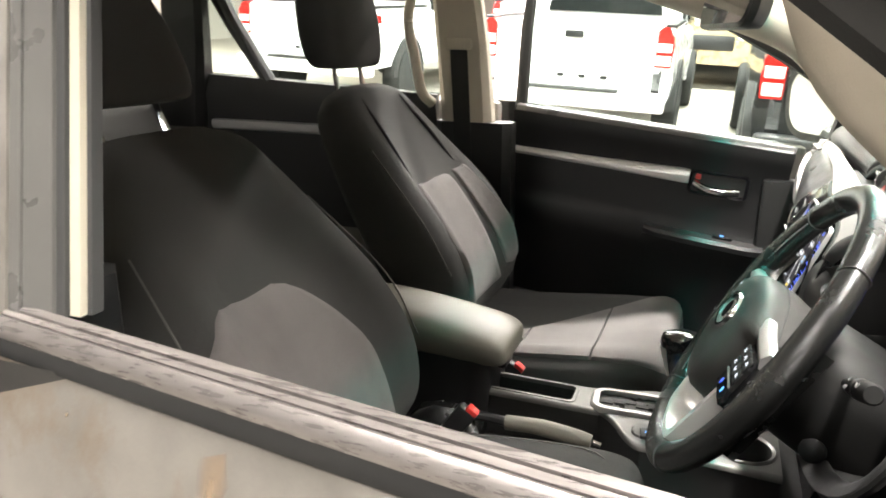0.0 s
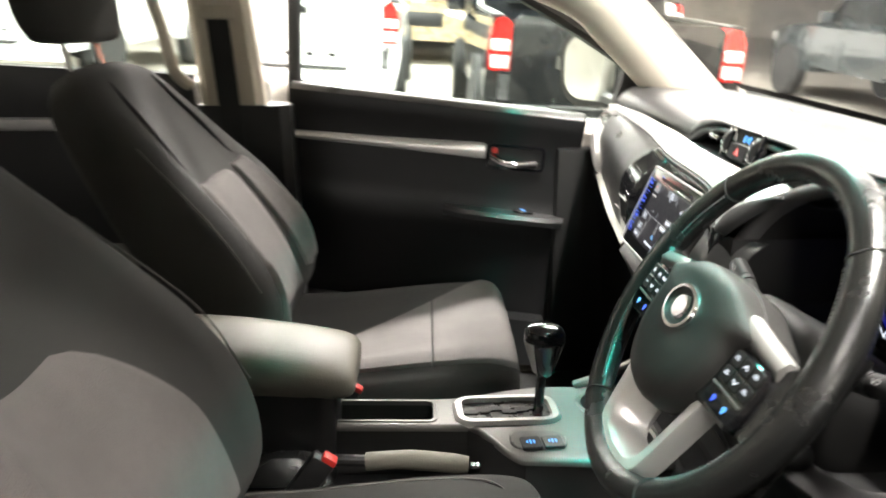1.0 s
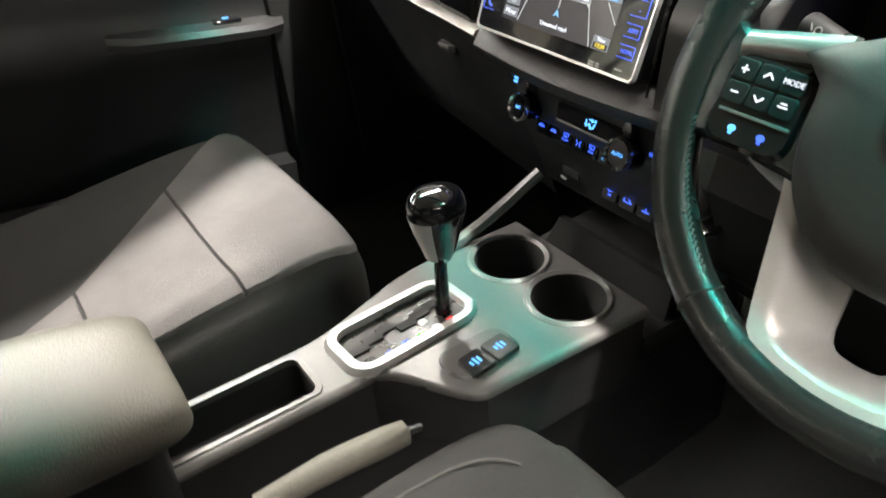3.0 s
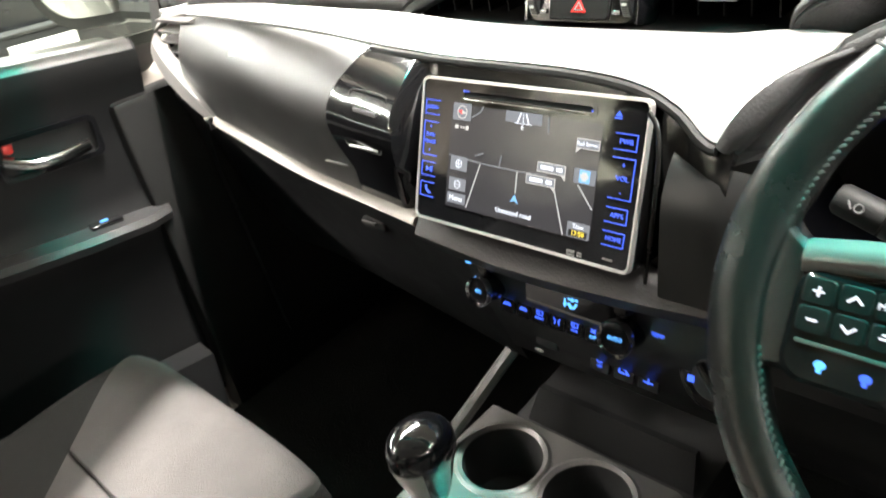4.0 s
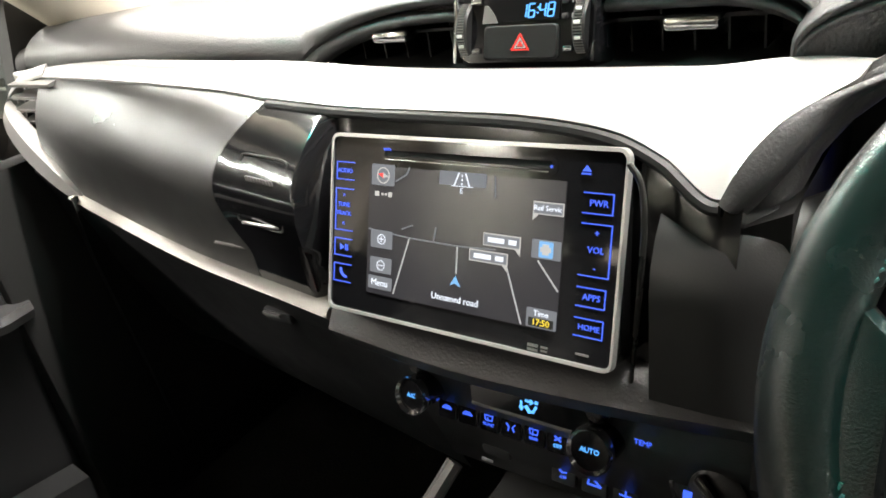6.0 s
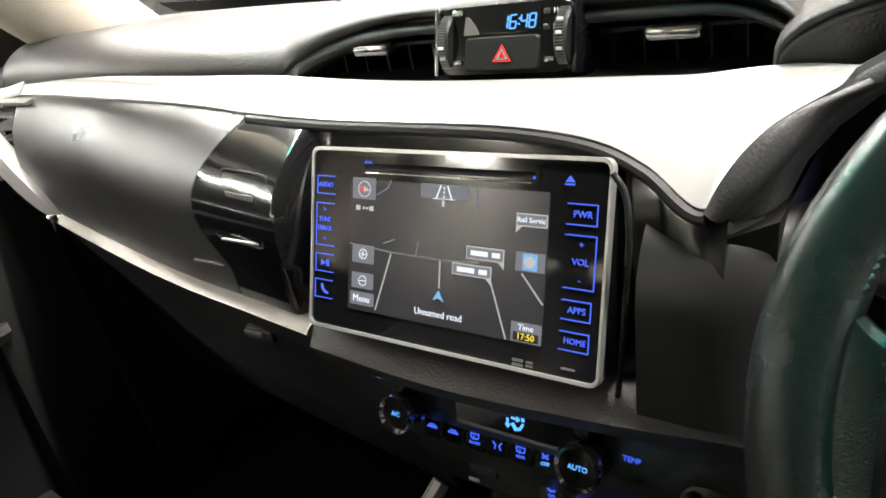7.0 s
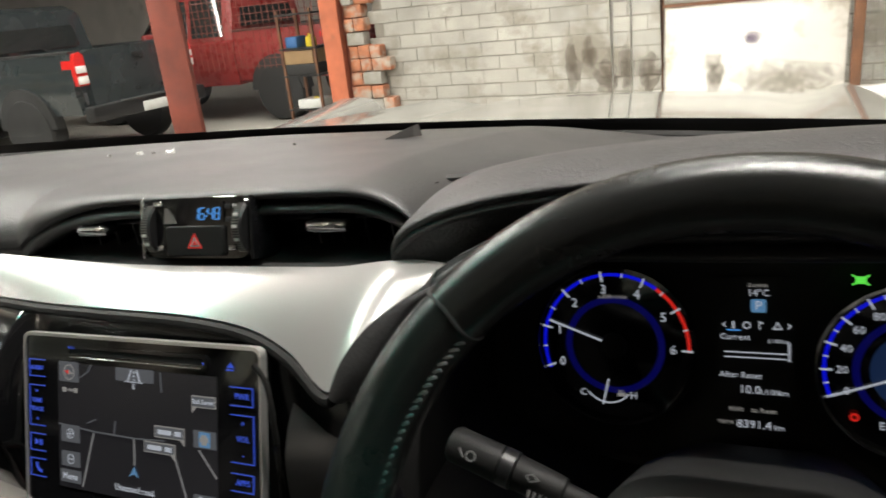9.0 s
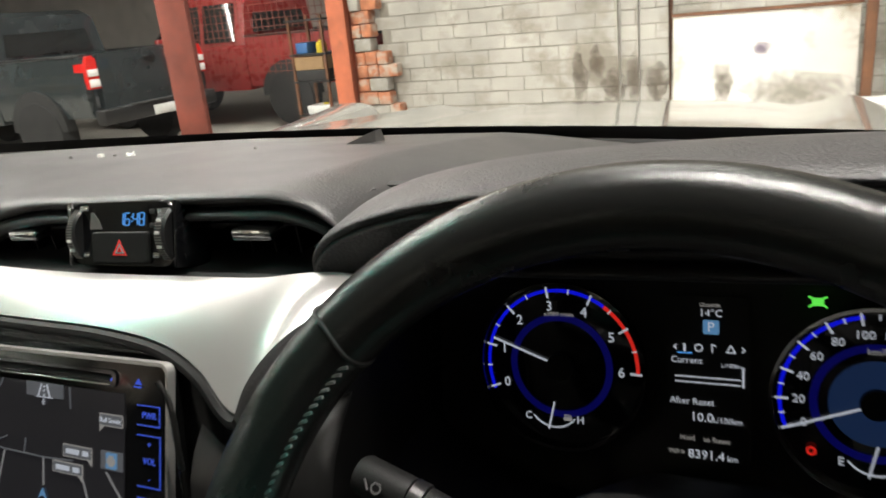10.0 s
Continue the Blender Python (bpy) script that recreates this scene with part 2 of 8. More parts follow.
def glass(name, tint=(0.9, 0.95, 0.93), gloss=0.5):
    """A thin pane: clear, with the mirror of its surface."""
    mat = bpy.data.materials.new(name)
    mat.use_nodes = True
    nt = mat.node_tree
    n, l = nt.nodes, nt.links
    n.remove(n["Principled BSDF"])
    clear, shine, mix, lw, pw, mr = n.new("ShaderNodeBsdfTransparent"), n.new("ShaderNodeBsdfGlossy"), n.new("ShaderNodeMixShader"), n.new("ShaderNodeLayerWeight"), n.new("ShaderNodeMath"), n.new("ShaderNodeMapRange")
    clear.inputs["Color"].default_value = (*tint, 1)
    shine.inputs["Roughness"].default_value = 0.02
    lw.inputs["Blend"].default_value = 0.5
    pw.operation = "POWER"
    pw.inputs[1].default_value = 4
    mr.inputs["To Min"].default_value, mr.inputs["To Max"].default_value = 0.03, gloss
    l.new(lw.outputs["Facing"], pw.inputs[0])
    l.new(pw.outputs["Value"], mr.inputs["Value"])
    l.new(mr.outputs["Result"], mix.inputs["Fac"])
    l.new(clear.outputs["BSDF"], mix.inputs[1])
    l.new(shine.outputs["BSDF"], mix.inputs[2])
    l.new(mix.outputs["Shader"], n["Material Output"].inputs["Surface"])
    return mat


def glow(name, colour, strength):
    mat = bpy.data.materials.new(name)
    mat.use_nodes = True
    b = mat.node_tree.nodes["Principled BSDF"]
    b.inputs["Base Color"].default_value = (0.01, 0.01, 0.01, 1)
    b.inputs["Emission Color"].default_value = (*colour, 1)
    b.inputs["Emission Strength"].default_value = strength
    return mat


M_PAD = material("soft_dash_plastic", (0.038, 0.037, 0.038), 0.4, grain=0.3, grain_scale=520, vary=0.1, rough_vary=0.06)
M_BLACK = material("black_moulded_plastic", (0.011, 0.011, 0.0115), 0.38, grain=0.15, grain_scale=700)
M_LID = material("satin_black_lid", (0.014, 0.014, 0.014), 0.36, grain=0.08, grain_scale=900, spec=0.45)
M_COWL = material("leather_grained_plastic", (0.042, 0.04, 0.042), 0.42, grain=0.5, grain_scale=480, vary=0.08)
M_DARK = material("dark_matt_plastic", (0.016, 0.016, 0.016), 0.7, grain=0.1)
M_PIANO = material("gloss_black_plastic", (0.006, 0.006, 0.007), 0.08, vary=0.1, rough_vary=0.04, coat=0.5)
M_SILVER = material("silver_trim_paint", (0.52, 0.51, 0.5), 0.3, metal=0.7, vary=0.025, scale=3, rough_vary=0.0)
M_SURROUND = material("gloss_black_surround", (0.005, 0.005, 0.0052), 0.16, vary=0.1, rough_vary=0.03, spec=0.3)
M_AIRBAG = material("grained_air_bag_cover", (0.022, 0.021, 0.02), 0.5, grain=0.12, grain_scale=900, vary=0.08, spec=0.35)
M_SATIN = material("satin_silver_plastic", (0.5, 0.49, 0.475), 0.33, metal=0.3, vary=0.03, scale=3, rough_vary=0.02)
M_TRIM = material("dull_black_door_trim", (0.008, 0.008, 0.0085), 0.5, grain=0.15, grain_scale=700, spec=0.25)
M_SLAT = material("grey_vent_slat", (0.16, 0.155, 0.15), 0.35, metal=0.4)
M_GATE = material("dark_chrome_plate", (0.035, 0.034, 0.033), 0.3, metal=0.6, vary=0.1, scale=40)
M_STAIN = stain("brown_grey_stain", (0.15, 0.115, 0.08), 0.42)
M_CHROME = material("chrome", (0.75, 0.75, 0.76), 0.12, metal=1.0, vary=0.04, rough_vary=0.05)
M_SPOKE = material("grey_silver_spoke", (0.36, 0.355, 0.345), 0.3, metal=0.6, vary=0.03, rough_vary=0.0)
M_TRIMLINE = material("dull_silver_strip", (0.13, 0.12, 0.106), 0.38, metal=0.55, vary=0.04, rough_vary=0.02)
M_CAP = material("grey_strip_plastic", (0.075, 0.073, 0.07), 0.33, grain=0.06, grain_scale=800)
M_HUB = material("matt_black_hub_plastic", (0.011, 0.011, 0.011), 0.55, grain=0.1, grain_scale=800, spec=0.22)
M_LEATHER = material("worn_black_leather", (0.0125, 0.0128, 0.0127), 0.26, grain=0.14, grain_scale=900, vary=0.09, scale=22, rough_vary=0.03, spec=0.6)
M_STITCH = material("grey_thread", (0.17, 0.17, 0.17), 0.8)
M_THREAD = material("dull_seam_thread", (0.11, 0.105, 0.1), 0.8)
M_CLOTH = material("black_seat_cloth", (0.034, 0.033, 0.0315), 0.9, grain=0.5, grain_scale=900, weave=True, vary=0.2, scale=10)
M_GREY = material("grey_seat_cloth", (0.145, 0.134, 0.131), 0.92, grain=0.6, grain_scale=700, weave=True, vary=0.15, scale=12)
M_BEIGE = material("beige_pillar_trim", (0.55, 0.5, 0.42), 0.75, grain=0.2, grain_scale=500, vary=0.06)
M_LINER = material("headliner_cloth", (0.58, 0.54, 0.47), 0.95, grain=0.3, grain_scale=600, weave=True)
M_ARM = material("tan_grey_armrest_vinyl", (0.13, 0.122, 0.1), 0.5, grain=0.3, grain_scale=450, vary=0.1)
M_CARPET = material("black_carpet", (0.014, 0.014, 0.014), 1.0, grain=1.0, grain_scale=260, vary=0.3)
M_CONSOLE = material("grey_console_paint", (0.13, 0.126, 0.12), 0.38, metal=0.3, vary=0.08, grain=0.05, grain_scale=1200)
M_RED = material("red_plastic", (0.55, 0.03, 0.025), 0.4)
M_GAP = material("dull_black_seal", (0.005, 0.005, 0.005), 0.9)
M_RUBBER = material("black_rubber", (0.018, 0.018, 0.018), 0.75, grain=0.2)
M_STRIP = material("silver_weatherstrip", (0.17, 0.155, 0.15), 0.3, metal=0.6, vary=0.2, scale=260, rough_vary=0.08)
# streaks run along the strip
_map = M_STRIP.node_tree.nodes.new("ShaderNodeMapping")
_map.inputs["Scale"].default_value = (1.0, 0.02, 1.0)
for _node in list(M_STRIP.node_tree.nodes):
    if _node.type == "TEX_COORD":
        M_STRIP.node_tree.links.new(_node.outputs["Object"], _map.inputs["Vector"])
for _node in list(M_STRIP.node_tree.nodes):
    if _node.type == "TEX_NOISE":
        M_STRIP.node_tree.links.new(_map.outputs["Vector"], _node.inputs["Vector"])
M_PAINT = material("dusty_silver_paint", (0.15, 0.14, 0.127), 0.4, metal=0.3, vary=0.2, scale=11, grain=0.08, grain_scale=300, dirt=(0.13, 0.105, 0.08), dirt_at=0.56, coat=0.4)
M_BONNET = material("silver_bonnet_paint", (0.55, 0.54, 0.52), 0.16, metal=0.6, vary=0.06, scale=4, coat=0.6)
M_MUD = stain("dried_mud", (0.16, 0.115, 0.075), 0.8, (0, 1, 1))
M_CREAM = material("cream_frame_strip", (0.3, 0.275, 0.225), 0.5, vary=0.1)
M_WHITE = material("white_car_paint", (0.8, 0.8, 0.8), 0.25, vary=0.03, coat=0.6)
M_BLACKCAR = material("black_car_paint", (0.012, 0.013, 0.015), 0.2, vary=0.1, coat=0.8)
M_GREENCAR = material("dark_grey_car_paint", (0.022, 0.029, 0.031), 0.24, vary=0.08, scale=2, coat=0.7)
M_GOLDCAR = material("gold_car_paint", (0.38, 0.3, 0.18), 0.3, metal=0.4, coat=0.5)
M_REDCAR = material("red_car_paint", (0.24, 0.022, 0.02), 0.3, coat=0.6)
M_LAMP = material("red_lamp_lens", (0.6, 0.015, 0.012), 0.15, coat=0.6)
M_LAMPWHITE = material("clear_lamp_lens", (0.75, 0.72, 0.7), 0.2, coat=0.5)
M_TYRE = material("tyre_rubber", (0.016, 0.016, 0.016), 0.85, grain=0.3, grain_scale=120)
M_ALLOY = material("alloy_wheel", (0.4, 0.4, 0.4), 0.3, metal=0.9)
M_CARGLASS = material("dark_car_glass", (0.012, 0.014, 0.014), 0.05, coat=0.5)
M_FLOOR = material("worn_concrete", (0.36, 0.335, 0.3), 0.6, grain=0.3, grain_scale=40, vary=0.2, scale=1.2, dirt=(0.12, 0.11, 0.1))
M_BRICK = material("painted_white_brick", (0.37, 0.35, 0.315), 0.75, grain=0.5, grain_scale=45, vary=0.22, scale=4, dirt=(0.22, 0.195, 0.16), dirt_at=0.5, each=0.06, placed_grain=True)
M_MORTAR = material("grimy_mortar", (0.23, 0.21, 0.18), 0.9, grain=0.6, grain_scale=90, vary=0.35, scale=3)
M_PANEL = material("whitewashed_sheet", (0.66, 0.63, 0.58), 0.5, grain=0.2, grain_scale=20, vary=0.1, scale=3, dirt=(0.3, 0.24, 0.16), dirt_at=0.5)
M_OXIDE = material("red_oxide_steel", (0.2, 0.045, 0.028), 0.6, grain=0.3, grain_scale=80, vary=0.25, scale=7, dirt=(0.2, 0.06, 0.03))
M_ORANGE = material("broken_orange_brick", (0.4, 0.15, 0.075), 0.85, grain=0.8, grain_scale=40, vary=0.4, scale=16, dirt=(0.42, 0.36, 0.3), dirt_at=0.5, placed_grain=True)
M_POST = material("orange_post_paint", (0.48, 0.13, 0.06), 0.6, grain=0.4, grain_scale=60, vary=0.25, scale=9, dirt=(0.2, 0.1, 0.06), dirt_at=0.6)
M_RUST = material("rusty_steel", (0.16, 0.07, 0.035), 0.85, grain=0.5, grain_scale=90, vary=0.35, scale=9)
M_CEIL = material("corrugated_roof_steel", (0.3, 0.29, 0.28), 0.6, metal=0.4, vary=0.15, scale=2)
M_BLOCK = material("dirty_plaster", (0.5, 0.47, 0.43), 0.85, grain=0.4, grain_scale=30, vary=0.15, scale=1.5, dirt=(0.3, 0.27, 0.23))
M_YELLOW = material("yellow_plastic", (0.7, 0.55, 0.03), 0.45)
M_CARD = material("brown_cardboard", (0.35, 0.22, 0.11), 0.85, grain=0.2)
M_BLUE = material("blue_plastic", (0.05, 0.16, 0.4), 0.45)
M_WHITEPL = material("white_plastic", (0.7, 0.7, 0.68), 0.4)
M_GLASS = glass("window_glass", (0.86, 0.92, 0.9), 0.3)
M_BAND = glass("green_sun_band", (0.015, 0.6, 0.52), 0.25)
M_SCREEN = glass("windscreen_glass", (0.9, 0.94, 0.92), 0.25)
M_MIRROR = material("mirror_glass", (0.7, 0.7, 0.7), 0.02, metal=1.0, vary=0.01, rough_vary=0.01)
G_BLUE = glow("blue_backlight", (0.05, 0.13, 1.0), 1.0)
G_ARC = glow("deep_blue_backlight", (0.004, 0.008, 1.0), 1.1)
G_RING = glow("dim_blue_backlight", (0.002, 0.002, 0.11), 1.0)
G_ICE = glow("pale_blue_backlight", (0.1, 0.4, 1.0), 1.2)
G_WHITE = glow("white_backlight", (0.8, 0.85, 0.95), 0.9)
G_GREEN = glow("green_tell_tale", (0.15, 1.0, 0.1), 1.6)
G_RED = glow("red_tell_tale", (1.0, 0.03, 0.02), 1.0)
G_YELLOW = glow("yellow_digits", (1.0, 0.75, 0.05), 0.9)
G_MAP = glow("map_background", (0.16, 0.15, 0.18), 0.12)
G_MAP.node_tree.nodes["Principled BSDF"].inputs["Roughness"].default_value = 0.19
G_ROAD = glow("map_road", (0.6, 0.6, 0.6), 0.55)
G_LABEL = glow("map_label", (0.75, 0.72, 0.68), 0.55)
G_KEY = glow("map_key", (0.3, 0.32, 0.36), 0.4)
G_SKYBLUE = glow("map_blue", (0.2, 0.5, 0.9), 0.7)
G_DIAL = glow("dial_face_blue", (0.012, 0.03, 0.09), 1.0)
G_TUBE = glow("lamp_tube", (1.0, 0.95, 0.86), 30.0)
G_HEAD = glow("headlamp_bulb", (1.0, 0.97, 0.9), 20.0)

# ---- light ----
world = bpy.data.worlds.new("hall_air")
world.use_nodes = True
world.node_tree.nodes["Background"].inputs["Color"].default_value = (1.0, 0.93, 0.84, 1)
world.node_tree.nodes["Background"].inputs["Strength"].default_value = 0.045
scene.world = world


def area(name, at, target, w, h, watts, colour=(1, 0.95, 0.88)):
    la = bpy.data.lights.new(name, "AREA")
    la.shape, la.size, la.size_y, la.energy, la.color = "RECTANGLE", w, h, watts, colour
    ob = new(name, la)
    ob.matrix_basis = GARAGE @ look(at, target)
    return ob


# fluorescent rows under the hall's roof, out of view, placed for their light
area("tube_lamp", (-4.1, -1.2, 4.4), (-4.1, -1.2, 0), 0.5, 8.0, 1500)
area("tube_lamp", (-9.5, -1.0, 4.4), (-9.5, -1.0, 0), 0.5, 8.0, 1700)
# thin unseen lamp over the windscreen, placed to throw the teal stripe
area("tube_lamp", (0.5, 0.42, 4.4), (0.5, 0.42, 0), 1.6, 0.1, 360)
area("tube_lamp", (-0.4, 2.6, 4.4), (-0.4, 2.6, 0), 1.8, 0.3, 110)
# two unseen rows on the driver's side, added to light wheel and door
area("tube_lamp", (2.5, -0.6, 4.4), (2.5, -0.6, 0), 0.3, 4.0, 230)
area("tube_lamp", (9.0, -1.0, 4.4), (7.0, -1.0, 0), 0.5, 8.0, 750)
area("tube_lamp", (-7.3, -10.1, 4.3), (-7.3, -10.1, 0), 3.2, 0.4, 1000, (1.0, 0.9, 0.78))
# unseen row, strengthened to brighten the vehicles ahead on the left
area("tube_lamp", (-5.5, 6.5, 4.4), (-5.5, 6.5, 0), 0.4, 4.0, 700)


def spot(name, at, target, watts, size, blend, colour, radius=0.02, m=Matrix.Identity(4)):
    la = bpy.data.lights.new(name, "SPOT")
    la.energy, la.spot_size, la.spot_blend, la.color, la.shadow_soft_size = watts, radians(size), blend, colour, radius
    ob = new(name, la)
    ob.matrix_basis = m @ look(at, target)
    return ob


# the car's own headlamps on the wall
spot("headlamp_beam", (0.62, 1.98, 0.85), (0.4, 4.3, 0.84), 360, 56, 0.7, (1.0, 0.96, 0.9), 0.02)
spot("headlamp_beam", (-0.62, 1.98, 0.85), (-0.7, 4.3, 0.84), 360, 56, 0.7, (1.0, 0.96, 0.9), 0.02)

# ---- the hall ----
def hall():
    g = part("ground", box(-4, 0, -0.1, 60, 60, 0.2), M_FLOOR, smooth=0, m=GARAGE)
    tagged(g, "worn grey concrete floor of the vehicle hall", "floor", kind="structure")
    for name, (x, y, sx, sy) in {"wall_west": (-26, 0, 0.3, 40), "wall_east": (14.5, 0, 0.3, 40), "wall_south": (-6, -12, 41, 0.3), "wall_back": (-15.6, 16, 22, 0.3)}.items():
        tagged(part(name, box(x, y, 2.5, sx, sy, 5), M_BLOCK, smooth=0, m=GARAGE), "grimy plastered wall of the vehicle hall", "wall", kind="structure")
    bm = bmesh.new()
    rows = []
    for i in range(252):
        x = -27 + i * 0.17
        rows.append([(x, -13, 4.51 + 0.04 * (i % 2)), (x, 17, 4.51 + 0.04 * (i % 2))])
    grid(rows, (0, 0, 0.03), bm)
    tagged(part("ceiling", bm, M_CEIL, smooth=0, m=GARAGE), "corrugated steel roof over the hall", "ceiling", kind="structure")


hall()


# ---- the car: shell, pillars, glass ----
def shell():
    car = tagged(empty("pickup_truck", (0, 0, 0)), "silver double-cab pickup with dusty paint, seen from inside", "pickup")
    # bonnet, crowned across and dipping to the front
    rows = []
    for j in range(15):
        y = 0.86 + 1.1 * j / 14
        row = []
        for i in range(25):
            u = -1 + 2 * i / 24
            x = u * (0.74 - 0.05 * j / 14)
            z = 1.128 - 0.135 * (y - 0.86) - 0.5 * max(0, j / 14 - 0.86) ** 1.4 - 0.036 * u * u + 0.024 * math.exp(-((abs(u) - 0.745) / 0.07) ** 2) - 0.008 * math.exp(-((abs(u) - 0.58) / 0.06) ** 2) - 0.06 * x
            row.append((x, y, z))
        rows.append(row)
    part("bonnet", grid(rows, (0, 0, -0.03)), M_BONNET, car, "glossy silver bonnet reflecting the wall", smooth=60)
    for s in (-1, 1):
        part("front_wing", box(s * 0.83, 1.2, 0.86, 0.2, 1.3, 0.42, 0.07, 3), M_BONNET, car)
        lamp = part("headlamp", box(s * 0.66, 1.9, 0.86, 0.36, 0.1, 0.16, 0.03, 3), M_LAMPWHITE, car, "lit clear headlamp")
        part("bulb", lathe([(0.0, 0), (0.03, 0.0), (0.03, 0.01), (0.0, 0.014)], 16, pose(s * 0.62, 1.955, 0.86, -90)), G_HEAD, lamp)
        part("beam_shield", box(s * 0.62, 2.03, 0.8585, 0.3, 0.1, 0.006), M_DARK, lamp)
    part("front_bumper", box(0, 1.92, 0.6, 1.7, 0.18, 0.36, 0.07, 3), M_BONNET, car)
    # floor pan, bulkhead and sills
    part("floor_pan", box(0, -0.7, 0.47, 1.5, 2.6, 0.06, 0.01), M_CARPET, car, "black carpeted cabin floor")
    part("bulkhead", loft([[(x, 0.67, 0.47), (x, 0.73, 0.47), (x, 0.73, 1.12 - 0.055 * x), (x, 0.67, 1.12 - 0.055 * x)] for x in (-0.78, 0.0, 0.78)]), M_DARK, car)
    for s in (-1, 1):
        part("sill_panel", box(s * 0.84, -0.6, 0.48, 0.12, 2.6, 0.2, 0.04), M_PAINT, car)
    # roof skin, headliner
    rows, rows2 = [], []
    for j in range(9):
        y = -0.2 - 1.55 * j / 8
        rows.append([(x, y, 1.70 + 0.05 * math.sin(math.pi * j / 8) - 0.09 * (x / 0.66) ** 2) for x in [-0.66 + 1.32 * i / 16 for i in range(17)]])
        rows2.append([(x, y, z - 0.04) for x, y, z in rows[-1]])
    part("roof", grid(rows, (0, 0, 0.01)), M_PAINT, car, "silver painted roof")
    part("headliner", grid(rows2, (0, 0, 0.012)), M_LINER, car, "pale beige cloth roof lining")
    for s, lab in ((-1, "passenger"), (1, "driver")):
        # A pillar: trim inside, painted outside
        line = [Vector(p) for p in (((-0.725, 0.485, 1.165), (-0.71, 0.35, 1.295), (-0.69, 0.23, 1.405), (-0.665, 0.115, 1.49), (-0.62, -0.2, 1.60)) if s < 0 else ((0.70, 0.48, 1.12), (0.69, 0.3, 1.27), (0.675, 0.155, 1.387), (0.66, 0.09, 1.455), (0.63, 0.06, 1.545), (0.58, 0.03, 1.62)))]
        a = smoothed(line, 5)
        trim = [p + Vector((-s * 0.005, -0.02, -0.012)) for p in a]
        part("pillar_trim", tube(trim, 0.058 if s < 0 else 0.05, 14, flat=1.15), M_BEIGE, car, "pale beige windscreen pillar trim")
        part("windscreen_pillar", tube([p + Vector((s * 0.055, 0.015, 0.02)) for p in a], 0.04, 8), M_PAINT, car)
        # pillar behind the front seats
        part("middle_pillar", loft([rect(s * 0.745, -0.69, 0.5, 0.09, 0.2), rect(s * 0.735, -0.678, 1.2, 0.075, 0.145), rect(s * 0.70, -0.688, 1.42, 0.06, 0.14), rect(s * 0.64, -0.70, 1.64, 0.05, 0.12)]), M_BEIGE if s < 0 else M_BEIGE, car, "beige pillar trim with the belt guide")
        part("lower_pillar_cover", loft([rect(s * 0.735, -0.67, 0.5, 0.1, 0.27), rect(s * 0.728, -0.655, 1.21, 0.085, 0.215)]), M_BLACK, car, "black lower pillar cover")
        # rear pillar and quarter
        part("rear_pillar", loft([rect(s * 0.75, -1.66, 1.15, 0.1, 0.2), rect(s * 0.71, -1.6, 1.4, 0.07, 0.16), rect(s * 0.65, -1.54, 1.63, 0.06, 0.14)]), M_BLACK, car)
        part("cab_side", box(s * 0.80, -1.4, 0.83, 0.12, 1.0, 0.72, 0.03), M_PAINT, car)
        part("roof_rail", tube(smoothed([(s * 0.64, -0.22, 1.61), (s * 0.645, -0.7, 1.64), (s * 0.64, -1.2, 1.64), (s * 0.64, -1.65, 1.62)], 4), 0.045, 8), M_LINER, car)
    for s in (-1, 1):
        part("kick_panel", box(s * 0.765, 0.40, 0.79, 0.05, 0.62, 0.62, 0.01), M_HUB, car, "black footwell side panel")
    part("cab_back", box(0, -1.86, 1.0, 1.46, 0.06, 0.5, 0.01), M_DARK, car)
    part("back_header", box(0, -1.83, 1.64, 1.2, 0.08, 0.1, 0.02), M_LINER, car)
    part("rear_window", box(0, -1.85, 1.42, 1.2, 0.005, 0.38), M_GLASS, car).visible_shadow = False
    part("screen_header", tube([(x, -0.17 - 0.07 * (x / 0.6) ** 2, 1.655 - 0.05 * (x / 0.6) ** 2) for x in [-0.6 + 0.1 * i for i in range(13)]], 0.045, 8), M_LINER, car)
    # windscreen
    rows = []
    for j in range(9):
        v = j / 8
        row = []
        for i in range(17):
            u = -1 + 2 * i / 16
            xb, yb, zb = 0.765 * u, 0.80 - 0.26 * u * u, 1.160 - 0.045 * u + 0.04 * u * u
            xt, yt, zt = 0.62 * u, -0.15 - 0.07 * u * u, 1.665 - 0.05 * u * u
            row.append((xb + (xt - xb) * v, yb + (yt - yb) * v, zb + (zt - zb) * v + 0.03 * math.sin(math.pi * v)))
        rows.append(row)
    w = part("windscreen", grid(rows), M_SCREEN, car, "clear raked windscreen", smooth=80)
    w.visible_shadow = False
    # tinted band, set this low to throw a teal stripe into the cabin
    top = []
    for v in (0.67, 0.685, 0.7, 0.715):
        row = []
        for i in range(17):
            u = -1 + 2 * i / 16
            xb, yb, zb = 0.765 * u, 0.80 - 0.26 * u * u, 1.160 - 0.045 * u + 0.04 * u * u
            xt, yt, zt = 0.62 * u, -0.15 - 0.07 * u * u, 1.665 - 0.05 * u * u
            row.append((xb + (xt - xb) * v, yb + (yt - yb) * v - 0.003, zb + (zt - zb) * v + 0.03 * math.sin(math.pi * v) - 0.004))
        top.append(row)
    low = []
    for v in (0.0, 0.015, 0.03, 0.042):
        row = []
        for i in range(17):
            u = -1 + 2 * i / 16
            xb, yb, zb = 0.765 * u, 0.80 - 0.26 * u * u, 1.160 - 0.045 * u + 0.04 * u * u
            xt, yt, zt = 0.62 * u, -0.15 - 0.07 * u * u, 1.665 - 0.05 * u * u
